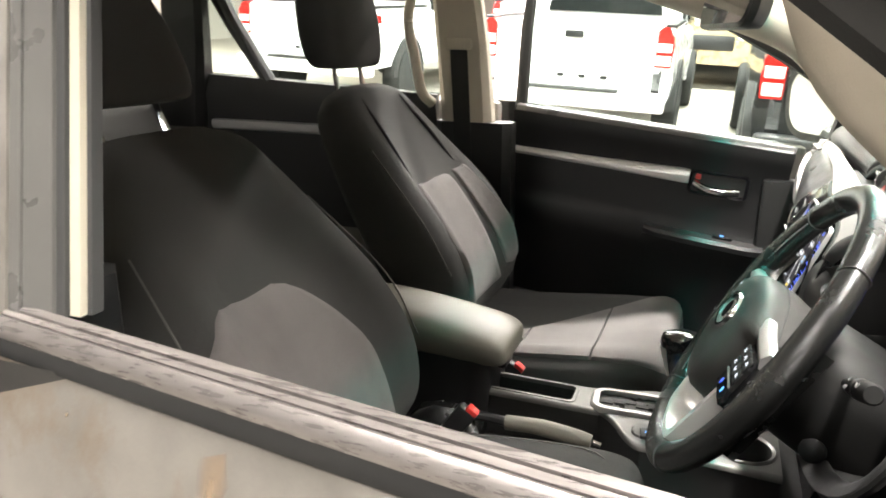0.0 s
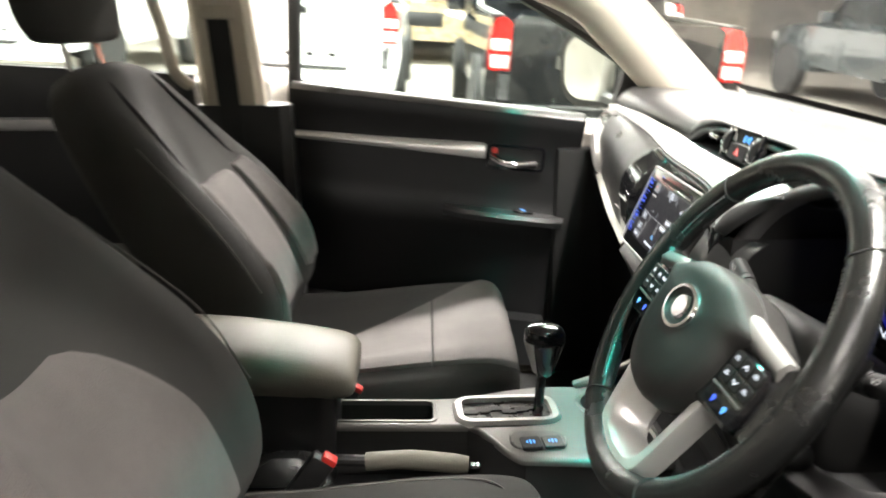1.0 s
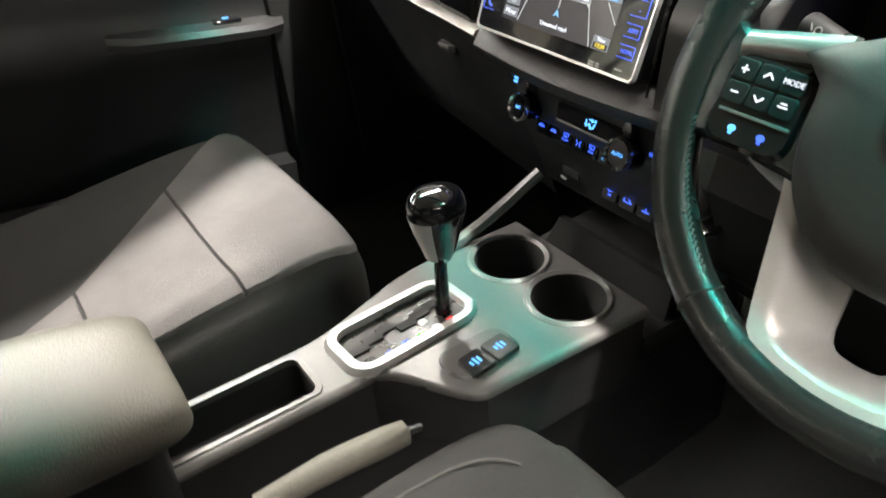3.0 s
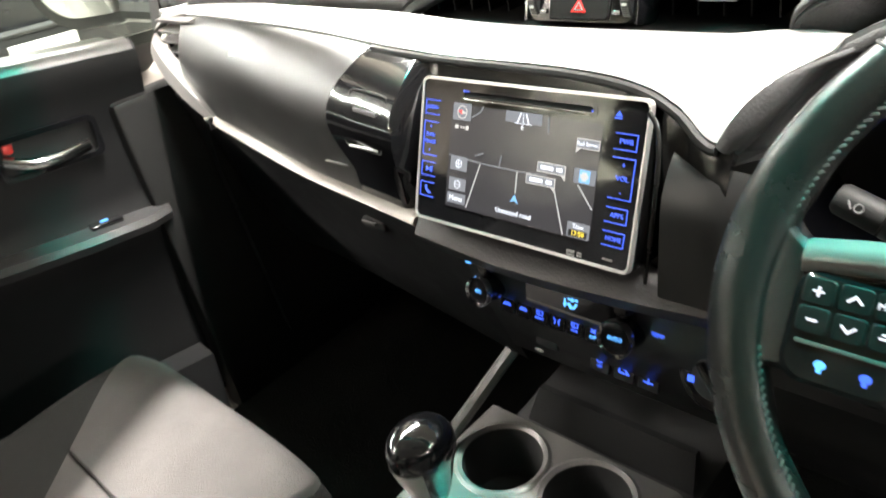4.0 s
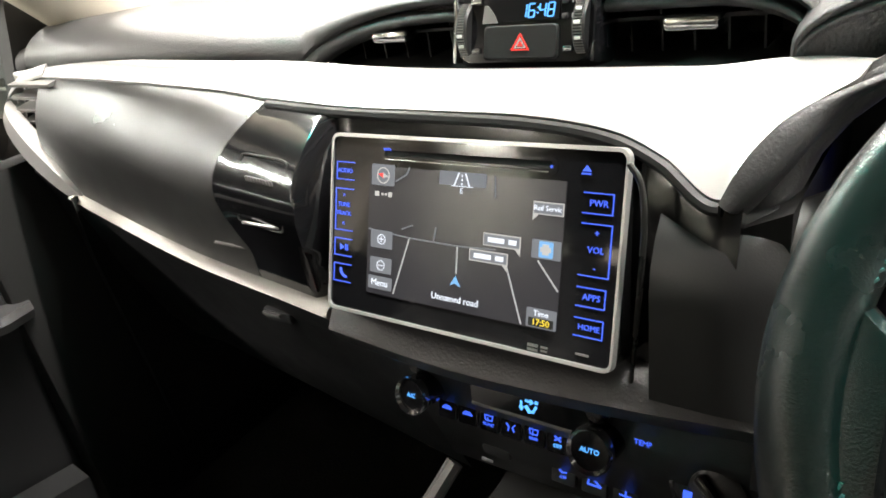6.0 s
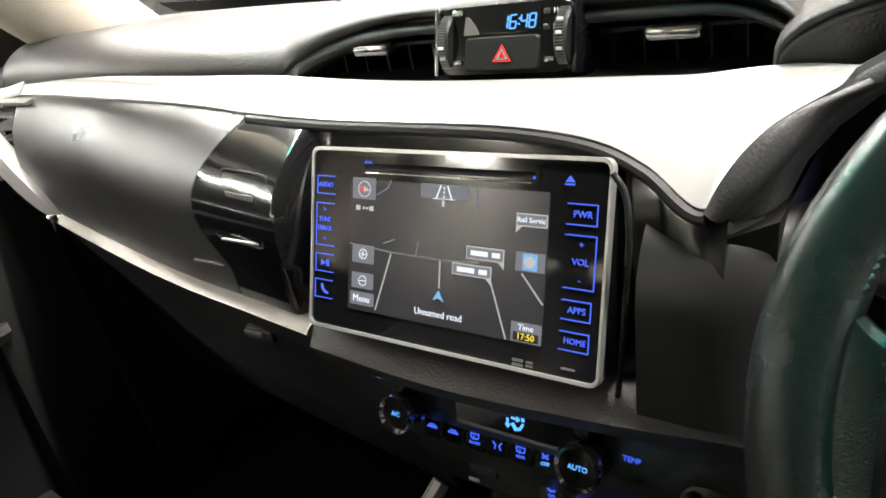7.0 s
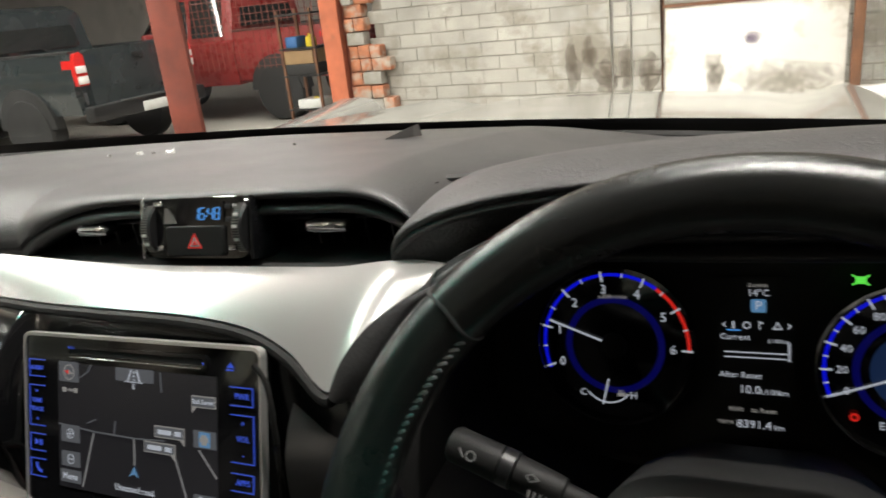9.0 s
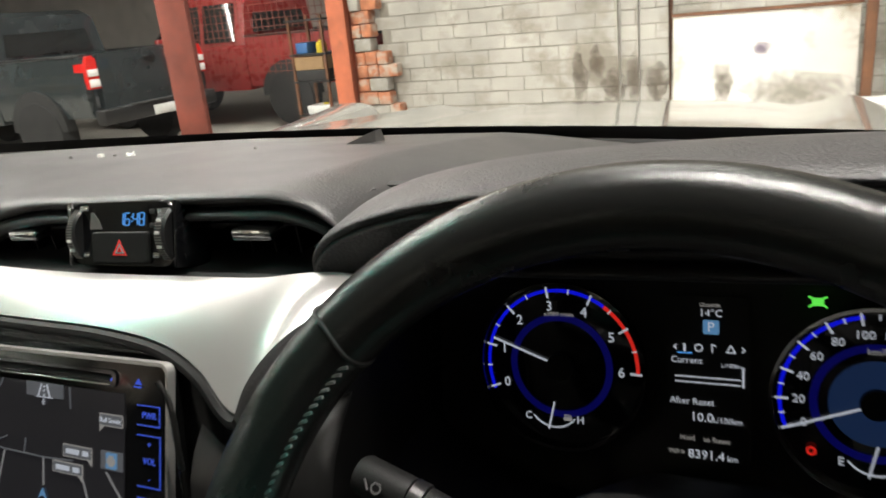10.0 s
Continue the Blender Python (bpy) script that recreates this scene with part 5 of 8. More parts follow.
    # lower glovebox
    rows = []
    for i in range(15):
        x = -0.72 + 0.63 * i / 14
        ys, zs = strip_line(x)
        rows.append([(x, ys + 0.004, zs - 0.004), (x, ys + 0.012, zs - 0.024), (x, ys + 0.04, 0.98), (x, ys + 0.065, 0.9), (x, ys + 0.1, 0.81), (x, 0.3, 0.76), (x, 0.5, 0.75)])
    part("lower_glove_lid", grid(rows, (0, 0.02, 0)), M_TRIM, d, "black lower glovebox lid", smooth=60)
    part("glovebox_catch", box(-0.262, 0.155, 0.978, 0.04, 0.012, 0.014, 0.004), M_BLACK, d)
    part("catch_edge", box(-0.266, 0.148, 0.981, 0.024, 0.003, 0.003), M_SLAT, d)
    return d


dash = dashboard()


def crumb(x, y, r, seed):
    """A scrap of paper or dirt left on the dashboard."""
    random.seed(seed)
    z = 1.256 - 0.14 * (y - 0.22) - 0.1 * x * (y - 0.22) + 0.006 * math.sin(min(1, (y - 0.22) / 0.4) * math.pi)
    ring = [(x + r * random.uniform(0.6, 1.2) * math.cos(t), y + r * random.uniform(0.5, 1.0) * math.sin(t)) for t in [2 * math.pi * k / 9 for k in range(9)]]
    bm = loft([[(p, q, z - 0.001) for p, q in ring], [(x + (p - x) * 0.9, y + (q - y) * 0.9, z + r * random.uniform(0.3, 0.9)) for p, q in ring]])
    tagged(part("paper_scrap", bm, M_WHITEPL if seed % 2 else M_SLAT, smooth=0), "small pale scrap lying on the dashboard", "scrap", "scraps on the dashboard")


for x, y, r, seed in ((-0.30, 0.463, 0.005, 3), (-0.283, 0.468, 0.003, 4), (-0.25, 0.462, 0.006, 5), (-0.35, 0.46, 0.003, 6), (-0.09, 0.49, 0.0025, 8)):
    crumb(x, y, r, seed)


def head_unit():
    u = tagged(empty("touch_screen_unit", (0.0095, 0.07, 1.08)), "touch screen unit with a silver frame showing a road map", "car stereo")
    f = facing((0.0095, 0.1105, 1.1205), (1, 0.0, 0), (0.0, 0.047, 0.1185))
    W, H = 0.2255, 0.128
    part("body", loft([[(p[0], p[1], z) for p in rounded(w, h, 0.006)] for w, h, z in ((W - 0.004, H - 0.004, -0.045), (W, H, -0.012), (W, H, -0.002))]), M_SURROUND, u, "black case of the unit", m=f)
    part("silver_frame", ring_plate(rounded(W + 0.001, H + 0.0015, 0.006), rounded(W - 0.003, H - 0.0035, 0.005), -0.004, 0.0015, edge=0.004), M_SILVER, u, "bright silver frame", m=f)
    face = part("face", plate(rounded(W - 0.003, H - 0.0035, 0.005), -0.002, 0.0), M_PIANO, u, "gloss black face", m=f)
    # disc slot: a rounded groove with a bright lower lip
    s = part("disc_slot", ring_plate([(p[0] + 0.0015, p[1] + 0.0518) for p in rounded(0.136, 0.0105, 0.004)], [(p[0] + 0.0015, p[1] + 0.0523) for p in rounded(0.129, 0.005, 0.0024)], 0.0, 0.0012), M_PIANO, face, "gloss rim of the disc slot", m=f)
    part("slot_edge", box(0.001, 0.0482, 0.001, 0.126, 0.0012, 0.0012, 0.0004), M_CHROME, s, m=f)
    part("slot_gap", box(0.0015, 0.0525, 0.0003, 0.128, 0.0042, 0.0005), M_GAP, s, m=f)
    # display
    part("display", plate([(x - 0.0002, y - 0.0017) for x, y in rounded(0.152, 0.0905, 0.001)], 0.0, 0.0006), G_MAP, face, "lit navigation map", m=f)
    fz = f @ Matrix.Translation((0, 0, 0.0007))
    for line in (((0.0014, -0.004), (0.0015, -0.022)), ((-0.0387, -0.0047), (-0.0509, -0.0442)), ((0.0395, -0.0133), (0.0517, -0.046)), ((0.0607, -0.0053), (0.0752, -0.0217)),
                 ((-0.075, -0.001), (-0.0385, -0.0035), (0.0014, -0.004), (0.03, -0.0025)), ((-0.018, -0.003), (-0.0165, 0.006)), ((-0.052, 0.034), (-0.043, 0.039), (-0.0405, 0.0435)), ((0.028, 0.03), (0.027, 0.043)), ((-0.045, 0.002), (-0.036, 0.0055))):
        stroke(line, 0.0008, fz, G_ROAD if line[0][1] < -0.0035 else G_KEY, face, "map_road")
    part("map_arrow", plate([(0.0014, -0.0235), (-0.0028, -0.0305), (0.0014, -0.0285), (0.0056, -0.0305)], 0.0006, 0.001), G_SKYBLUE, face, m=fz, smooth=0)
    # road labels, left blank but for grey bars
    for x0, x1, y0, y1, tail in ((0.0553, 0.0757, 0.0228, 0.0305, -1), (0.0212, 0.0482, -0.0005, 0.0075, 1), (0.0112, 0.0398, -0.0115, -0.004, 1)):
        tip = ((x1, y0), (x1, y0 - 0.0038), (x1 - 0.004, y0)) if tail > 0 else ((x0 + 0.004, y0), (x0, y0 - 0.0038), (x0, y0))
        pl = part("map_sign", plate([(x0, y1), *(((x0, y0),) if tail > 0 else ()), *(tip[::-1] if tail > 0 else tip[::-1]), *(((x1, y0),) if tail < 0 else ()), (x1, y1)], 0.0004, 0.0007), G_LABEL, face, m=fz, smooth=0)
        part("sign_field", plate([(x0 + 0.0007, y0 + 0.0007), (x1 - 0.0007, y0 + 0.0007), (x1 - 0.0007, y1 - 0.0007), (x0 + 0.0007, y1 - 0.0007)], 0.0007, 0.0009), G_KEY, pl, m=fz, smooth=0)
        if tail < 0:
            text("Rail Servic", 0.0045, fz @ Matrix.Translation(((x0 + x1) / 2, (y0 + y1) / 2, 0.0009)), G_WHITE, pl)
        else:
            w = x1 - x0
            for bx, bw in ((x0 + w * 0.36, w * 0.44), (x0 + w * 0.8, w * 0.2)):
                bars([(bx, (y0 + y1) / 2, bw, 0.003)], fz @ Matrix.Translation((0, 0, 0.0009)), G_WHITE, pl)
    for x, y, w, h in ((-0.0635, 0.0375, 0.0205, 0.0145), (-0.063, -0.0073, 0.0195, 0.0125), (-0.063, -0.0258, 0.0195, 0.011), (-0.0632, -0.0384, 0.0215, 0.0092), (0.0657, 0.0021, 0.0195, 0.0115), (0.0655, -0.0402, 0.0205, 0.012), (0.0028, 0.0395, 0.0365, 0.009)):
        part("map_key", plate([(x + p, y + q) for p, q in rounded(w, h, 0.0008)], 0.0002, 0.0004), G_KEY, face, m=fz, smooth=0)
    for words, x, y, sz, mat in (("Unnamed road", 0.0015, -0.0393, 0.0062, G_WHITE), ("Menu", -0.0632, -0.0384, 0.0068, G_WHITE), ("Time", 0.0655, -0.0372, 0.005, G_WHITE), ("17:50", 0.0655, -0.0428, 0.0055, G_YELLOW), ("E", 0.0028, 0.0318, 0.005, G_WHITE)):
        text(words, sz, fz @ Matrix.Translation((x, y, 0.0006)), mat, face)
    bk = part("map_key_blue", plate([(0.0657 + p, 0.0021 + q) for p, q in rounded(0.0095, 0.0098, 0.0008)], 0.0004, 0.0007), G_SKYBLUE, face, m=fz, smooth=0)
    for x, y, w, h in ((0.0657, 0.0021, 0.004, 0.0065), (0.0657, 0.0021, 0.007, 0.003)):
        bars([(x, y, w, h)], fz @ Matrix.Translation((0, 0, 0.0007)), G_LABEL, bk)
    bars([(0.0655, -0.0428, 0.017, 0.0052)], fz @ Matrix.Translation((0, 0, 0.0002)), M_GAP, face, "time_field")
    part("compass", ring_plate([(-0.0632 + p, 0.0372 + q) for p, q in circle(0.0056, 22)], [(-0.0632 + p, 0.0372 + q) for p, q in circle(0.0049, 22)], 0.0004, 0.0007), G_LABEL, face, m=fz, smooth=0)
    part("compass_needle", plate([(-0.0678, 0.0382), (-0.0632, 0.0354), (-0.0632, 0.0388)], 0.0004, 0.0008), G_RED, face, m=fz, smooth=0)
    part("compass_needle", plate([(-0.0586, 0.0364), (-0.0632, 0.0356), (-0.0632, 0.039)], 0.0004, 0.0008), G_LABEL, face, m=fz, smooth=0)
    for y in (-0.0073, -0.0258):
        ic = part("zoom_mark", ring_plate([(-0.0628 + p, y + q) for p, q in circle(0.0036, 18)], [(-0.0628 + p, y + q) for p, q in circle(0.0031, 18)], 0.0005, 0.0008, m=fz), G_WHITE, face, smooth=0)
        part("bar", box(-0.0628, y, 0.0007, 0.004, 0.0006, 0.0003, m=fz), G_WHITE, ic, smooth=0)
        if y > -0.01:
            part("bar", box(-0.0628, y, 0.0009, 0.0006, 0.004, 0.0003, m=fz), G_WHITE, ic, smooth=0)
    for k in (-1, 1):
        stroke(((0.0028 + 0.0058 * k, 0.0352), (0.0028 + 0.0026 * k, 0.043)), 0.0007, fz, G_WHITE, face, "lane_mark", None, 0.0008)
    for y in (0.0362, 0.039, 0.0416):
        bars([(0.0028, y, 0.0006, 0.0014)], fz @ Matrix.Translation((0, 0, 0.0005)), G_WHITE, face, "lane_mark")
    bars([(0.0028, 0.0348, 0.017, 0.0004)], fz @ Matrix.Translation((0, 0, 0.0004)), G_WHITE, face)
    for x, w, h in ((-0.0685, 0.0035, 0.0032), (-0.0635, 0.0016, 0.0016), (-0.0605, 0.0016, 0.0016), (-0.0567, 0.0032, 0.0032)):
        bars([(x, 0.0243, w, h)], fz, G_LABEL, face)

    # lit keys: outlines open towards the display, and words
    def key(x0, x1, y0, y1, side, words, size):
        e = 0.0006
        bm = bmesh.new()
        x, y, w, h = (x0 + x1) / 2, (y0 + y1) / 2, x1 - x0, y1 - y0
        box(x, y1, 0.0004, w, e, 0.0004, m=f, bm=bm)
        box(x, y0, 0.0004, w, e, 0.0004, m=f, bm=bm)
        box(x + side * w / 2, y, 0.0004, e, h + e, 0.0004, m=f, bm=bm)
        k = part("key_outline", bm, G_BLUE, face, smooth=0)
        for t, dy in words:
            text(t, size * 0.82, f @ Matrix.Translation((x + side * 0.0006, y + dy, 0)), G_BLUE, k)
    key(-0.1078, -0.0905, 0.0318, 0.0442, -1, (("AUDIO", 0),), 0.0054)
    key(-0.1082, -0.091, -0.005, 0.025, -1, ((">", 0.0105), ("TUNE", 0.0036), ("TRACK", -0.0028), ("<", -0.0102)), 0.0054)
    key(-0.1082, -0.0912, -0.0238, -0.0113, -1, (), 0.0052)
    part("play_mark", join(plate([(-0.1028, -0.0198), (-0.1028, -0.0152), (-0.0988, -0.0175)], 0.0002, 0.0006, f), join(box(-0.0976, -0.0175, 0.0004, 0.0009, 0.0045, 0.0004, m=f), box(-0.0958, -0.0175, 0.0004, 0.0009, 0.0045, 0.0004, m=f))), G_BLUE, face, smooth=0)
    key(-0.1084, -0.0914, -0.043, -0.03, -1, (), 0.0052)
    stroke([(-0.1018, -0.0335), (-0.1012, -0.0362), (-0.0992, -0.0385), (-0.0965, -0.0392)], 0.0018, f, G_BLUE, face, "phone_mark")
    key(0.0868, 0.1053, 0.0266, 0.0383, 1, (("PWR", 0),), 0.0066)
    key(0.0868, 0.1058, -0.0096, 0.0207, 1, (("+", 0.0098), ("VOL", 0), ("-", -0.0102)), 0.0066)
    key(0.0868, 0.105, -0.0278, -0.0166, 1, (("APPS", 0),), 0.0064)
    key(0.0866, 0.105, -0.0457, -0.0349, 1, (("HOME", 0),), 0.006)
    part("eject_mark", plate([(0.0848, 0.0502), (0.0906, 0.0502), (0.0877, 0.0538)], 0.0002, 0.0006, f), G_BLUE, face, smooth=0)
    for q in ((0.0877, 0.0489, 0.0058, 0.0009), (-0.0605, 0.0552, 0.006, 0.0016), (0.0655, 0.0515, 0.0016, 0.0016)):
        bars([q], f @ Matrix.Translation((0, 0, 0.0006)), G_BLUE, face)
    for q in ((0.0605, -0.0578, 0.0072, 0.0018), (0.0605, -0.0605, 0.0072, 0.0016), (0.0685, -0.0578, 0.0045, 0.0012), (0.0685, -0.06, 0.0045, 0.0012), (0.0935, -0.0568, 0.0085, 0.0012)):
        bars([q], f, M_SLAT, face)


head_unit()


def climate():
    c = tagged(empty("climate_panel", (0, 0.09, 0.95)), "black climate control panel with blue lit keys and two dials", "control panel")
    f = facing((0.02, 0.078, 0.99), (1, 0, 0), (0, 0.28, 0.96))
    rows = []
    for i in range(17):
        x = -0.125 + 0.33 * i / 16
        rows.append([(x, 0.066, 1.047), (x, 0.076, 1.03), (x, 0.08, 1.0), (x, 0.086, 0.965), (x, 0.1, 0.94), (x, 0.115, 0.90), (x, 0.125, 0.87), (x, 0.15, 0.85)])
    part("face", grid(rows, (0, 0.02, 0)), M_BLACK, c, "satin black panel face", smooth=50)
    for x, words, z in ((-0.0955, "A/C", 0.99), (0.067, "AUTO", 0.99)):
        r = 0.0152 if x < 0 else 0.0168
        fk = facing((x, 0.08, z), (1, 0, 0), (0, 0.3, 0.95))
        k = part("dial", lathe([(r * 0.96, -0.004), (r, 0.01), (r * 0.98, 0.02), (r * 0.9, 0.0225), (0.0, 0.0225)], 32, fk), M_PIANO, c, "black rotary dial")
        part("chrome_ring", lathe([(r * 0.88, 0.021), (r * 1.06, 0.019), (r * 1.07, 0.0235), (r * 0.98, 0.0262), (r * 0.86, 0.0235), (r * 0.88, 0.021)], 32, fk, caps=False), M_CHROME, k, "chrome ring")
        text(words, 0.0052 if x < 0 else 0.0055, fk @ Matrix.Translation((0, 0, 0.0228)), G_ICE, k)
        part("pointer_cap", lathe([(0.0, 0.02), (0.006, 0.019), (0.009, 0.014), (0.0095, 0.0)], 20, fk @ Matrix.Translation((0, r + 0.009, 0))), M_GATE, k, "dark chrome cap above the dial")
    fd = facing((0.0, 0.0772, 1.004), (1, 0, 0), (0, 0.15, 1))
    disp = part("display", plate(rounded(0.103, 0.019, 0.003), 0, 0.002), M_PIANO, c, "dark display strip", m=fd @ Matrix.Translation((0.006, 0, 0)))
    part("display_edge", box(0.006, -0.011, 0.001, 0.103, 0.003, 0.004, 0.001), M_CONSOLE, disp, m=fd)
    bm = bmesh.new()
    stroke(((0.006, -0.0005), (0.0085, -0.0045), (0.0125, -0.0035), (0.0152, 0.001)), 0.002, fd, bm=bm, z=0.0023)
    stroke(((0.0065, -0.0005), (0.0088, -0.0042)), 0.003, fd, bm=bm, z=0.0023)
    box(0.0156, 0.0048, 0.0023, 0.0026, 0.0026, 0.0006, m=fd, bm=bm)
    stroke(((0.0062, 0.0045), (0.0118, 0.004)), 0.0016, fd, bm=bm, z=0.0023)
    stroke(((0.0105, 0.0062), (0.0125, 0.004), (0.0102, 0.0024)), 0.0011, fd, bm=bm, z=0.0023)
    stroke(((0.0022, 0.003), (0.002, -0.003)), 0.0016, fd, bm=bm, z=0.0023)
    stroke(((0.0004, -0.0015), (0.002, -0.0042), (0.0038, -0.0015)), 0.0011, fd, bm=bm, z=0.0023)
    part("air_mark", bm, G_ICE, disp, smooth=0)
    fb = facing((-0.03, 0.085, 0.968), (1, 0, 0), (0, 0.3, 0.95))
    for k in range(6):
        x = -0.052 + 0.0215 * k
        b = part("key", plate(rounded(0.0195, 0.017, 0.002), 0, 0.003, edge=0.001), M_PIANO, c, "small lit key", m=fb @ Matrix.Translation((x, 0, 0)))
        fk = fb @ Matrix.Translation((x, 0.0015, 0.003)) @ Matrix.Diagonal((0.8, 0.8, 1, 1))
        bm = bmesh.new()
        if k in (0, 1):
            stroke(((-0.006, -0.001), (-0.003, 0.002), (0.003, 0.002), (0.006, -0.001), (-0.006, -0.001)), 0.001, fk, bm=bm)
            stroke(((-0.002, 0.0), (0.002, 0.0)), 0.001, fk, bm=bm)
        elif k == 3:
            stroke(((-0.005, 0.003), (-0.002, 0.0), (-0.003, -0.004)), 0.0012, fk, bm=bm)
            stroke(((0.005, 0.003), (0.002, 0.0), (0.004, -0.004)), 0.0012, fk, bm=bm)
        elif k in (2, 4):
            stroke(((-0.004, 0.0), (-0.005, 0.005), (0.005, 0.005), (0.004, 0.0), (-0.004, 0.0)), 0.0009, fk, bm=bm)
            stroke(((-0.001, -0.001), (-0.001, 0.003)), 0.0009, fk, bm=bm)
        else:
            stroke(((-0.003, 0.001), (0.003, 0.005)), 0.0016, fk, bm=bm)
            stroke(((-0.003, 0.005), (0.003, 0.001)), 0.0016, fk, bm=bm)
        part("key_mark", bm, G_BLUE, b, smooth=0)
        if k in (2, 4, 5):
            text(("", "", "FRONT", "", "REAR", "OFF")[k], 0.0042 if k < 5 else 0.0055, fk @ Matrix.Translation((0, -0.0045, 0)), G_BLUE if k < 5 else G_ICE, b)
    bars([(-0.028, 0.0135, 0.007, 0.0022)], fb, G_GREEN, c)
    ff = facing((-0.117, 0.075, 1.019), (1, 0, 0), (0, 0.3, 0.95))
    fan = bmesh.new()
    for a in (45, 135, 225, 315):
        box(0.0028 * math.cos(radians(a)), 0.0028 * math.sin(radians(a)), 0.0005, 0.0035, 0.0025, 0.0006, m=ff @ Matrix.Translation((0, 0, 0.002)), bm=fan)
    part("fan_mark", fan, G_ICE, c, smooth=0)
    text("TEMP", 0.0054, facing((0.1, 0.078, 1.0), (1, 0, 0), (0, 0.3, 0.95)) @ Matrix.Translation((0, 0, 0.003)), G_BLUE, c)
    # row of driving-mode keys below
    fs = facing((-0.008, 0.115, 0.906), (1, 0, 0), (0, 0.3, 0.95))
    for k, x in enumerate((0.016, 0.045, 0.073)):
        b = part("mode_key", plate(rounded(0.024, 0.022, 0.002), 0, 0.004, edge=0.001), M_BLACK, c, m=fs @ Matrix.Translation((x, 0, 0)))
        fk = fs @ Matrix.Translation((x, 0.002, 0.004))
        bm = bmesh.new()
        if k == 0:
            stroke(((-0.003, 0.006), (0.003, 0.006), (0.003, 0.002), (-0.003, 0.002), (-0.003, 0.006)), 0.0012, fk, bm=bm)
            stroke(((-0.004, 0.0), (-0.001, -0.002), (0.003, -0.001)), 0.0012, fk, bm=bm)
        elif k == 1:
            stroke(((-0.006, -0.004), (0.006, -0.004), (-0.004, 0.004), (-0.006, -0.004)), 0.0014, fk, bm=bm)
            stroke(((-0.003, 0.004), (0.003, 0.001)), 0.0014, fk, bm=bm)
        else:
            stroke(((0, -0.005), (0, 0.005)), 0.0013, fk, bm=bm)
            stroke(((-0.005, 0.004), (0.005, 0.004)), 0.0013, fk, bm=bm)
            stroke(((-0.005, -0.004), (0.005, -0.004)), 0.0013, fk, bm=bm)
        part("key_mark", bm, G_BLUE, b, smooth=0)
        if k < 2:
            text(("OFF", "DAC")[k], 0.004, fk @ Matrix.Translation((0, -0.006 if k == 0 else 0.0075, 0)), G_BLUE, b)
    part("socket_cover", box(-0.062, 0.117, 0.905, 0.03, 0.012, 0.016, 0.003), M_BLACK, c)
    bars([(-0.062 + 0.0, -0.004, 0.012, 0.003)], fs @ Matrix.Translation((0, -0.008, 0.004)), M_STITCH, c)
    c.matrix_basis = Matrix.Translation((0.0115, 0.053, -0.027)) @ Matrix.Diagonal((0.948, 1, 1, 1)) @ Matrix.Translation((0.0145, 0, 0)) @ c.matrix_basis
    # four wheel drive selector beside the panel
    w = tagged(empty("drive_selector", (0.165, 0.13, 0.93)), "round black drive selector dial with blue lit marks", "control dial")
    fw = facing((0.167, 0.148, 0.938), (1, 0.0, 0), (0, 0.3, 0.95))
    part("bezel", lathe([(0.037, -0.006), (0.037, 0.004), (0.033, 0.007), (0.028, 0.004), (0.0, 0.003)], 36, fw), M_PIANO, w)
    part("dial", lathe([(0.02, 0.003), (0.019, 0.018), (0.016, 0.02), (0.0, 0.02)], 32, fw), M_BLACK, w)
    part("grip", box(0, 0, 0.023, 0.008, 0.036, 0.01, 0.003), M_PIANO, w, m=fw @ pose(0, 0, 0, 0, 0, 40))
    text("H4", 0.006, fw @ Matrix.Translation((0.0, 0.0255, 0.0055)), G_BLUE, w)
    text("H2", 0.006, fw @ Matrix.Translation((-0.025, 0.008, 0.0055)), G_BLUE, w)
    stroke([(0.0245 * math.cos(radians(a)), 0.0245 * math.sin(radians(a))) for a in (150, 140, 130, 120, 110)], 0.0012, fw @ Matrix.Translation((0, 0, 0.0055)), M_STITCH, w, "dial_arc")
    bars([(-0.018, -0.004, 0.006, 0.006)], fw @ Matrix.Translation((0, 0, 0.02)), G_BLUE, w)


climate()


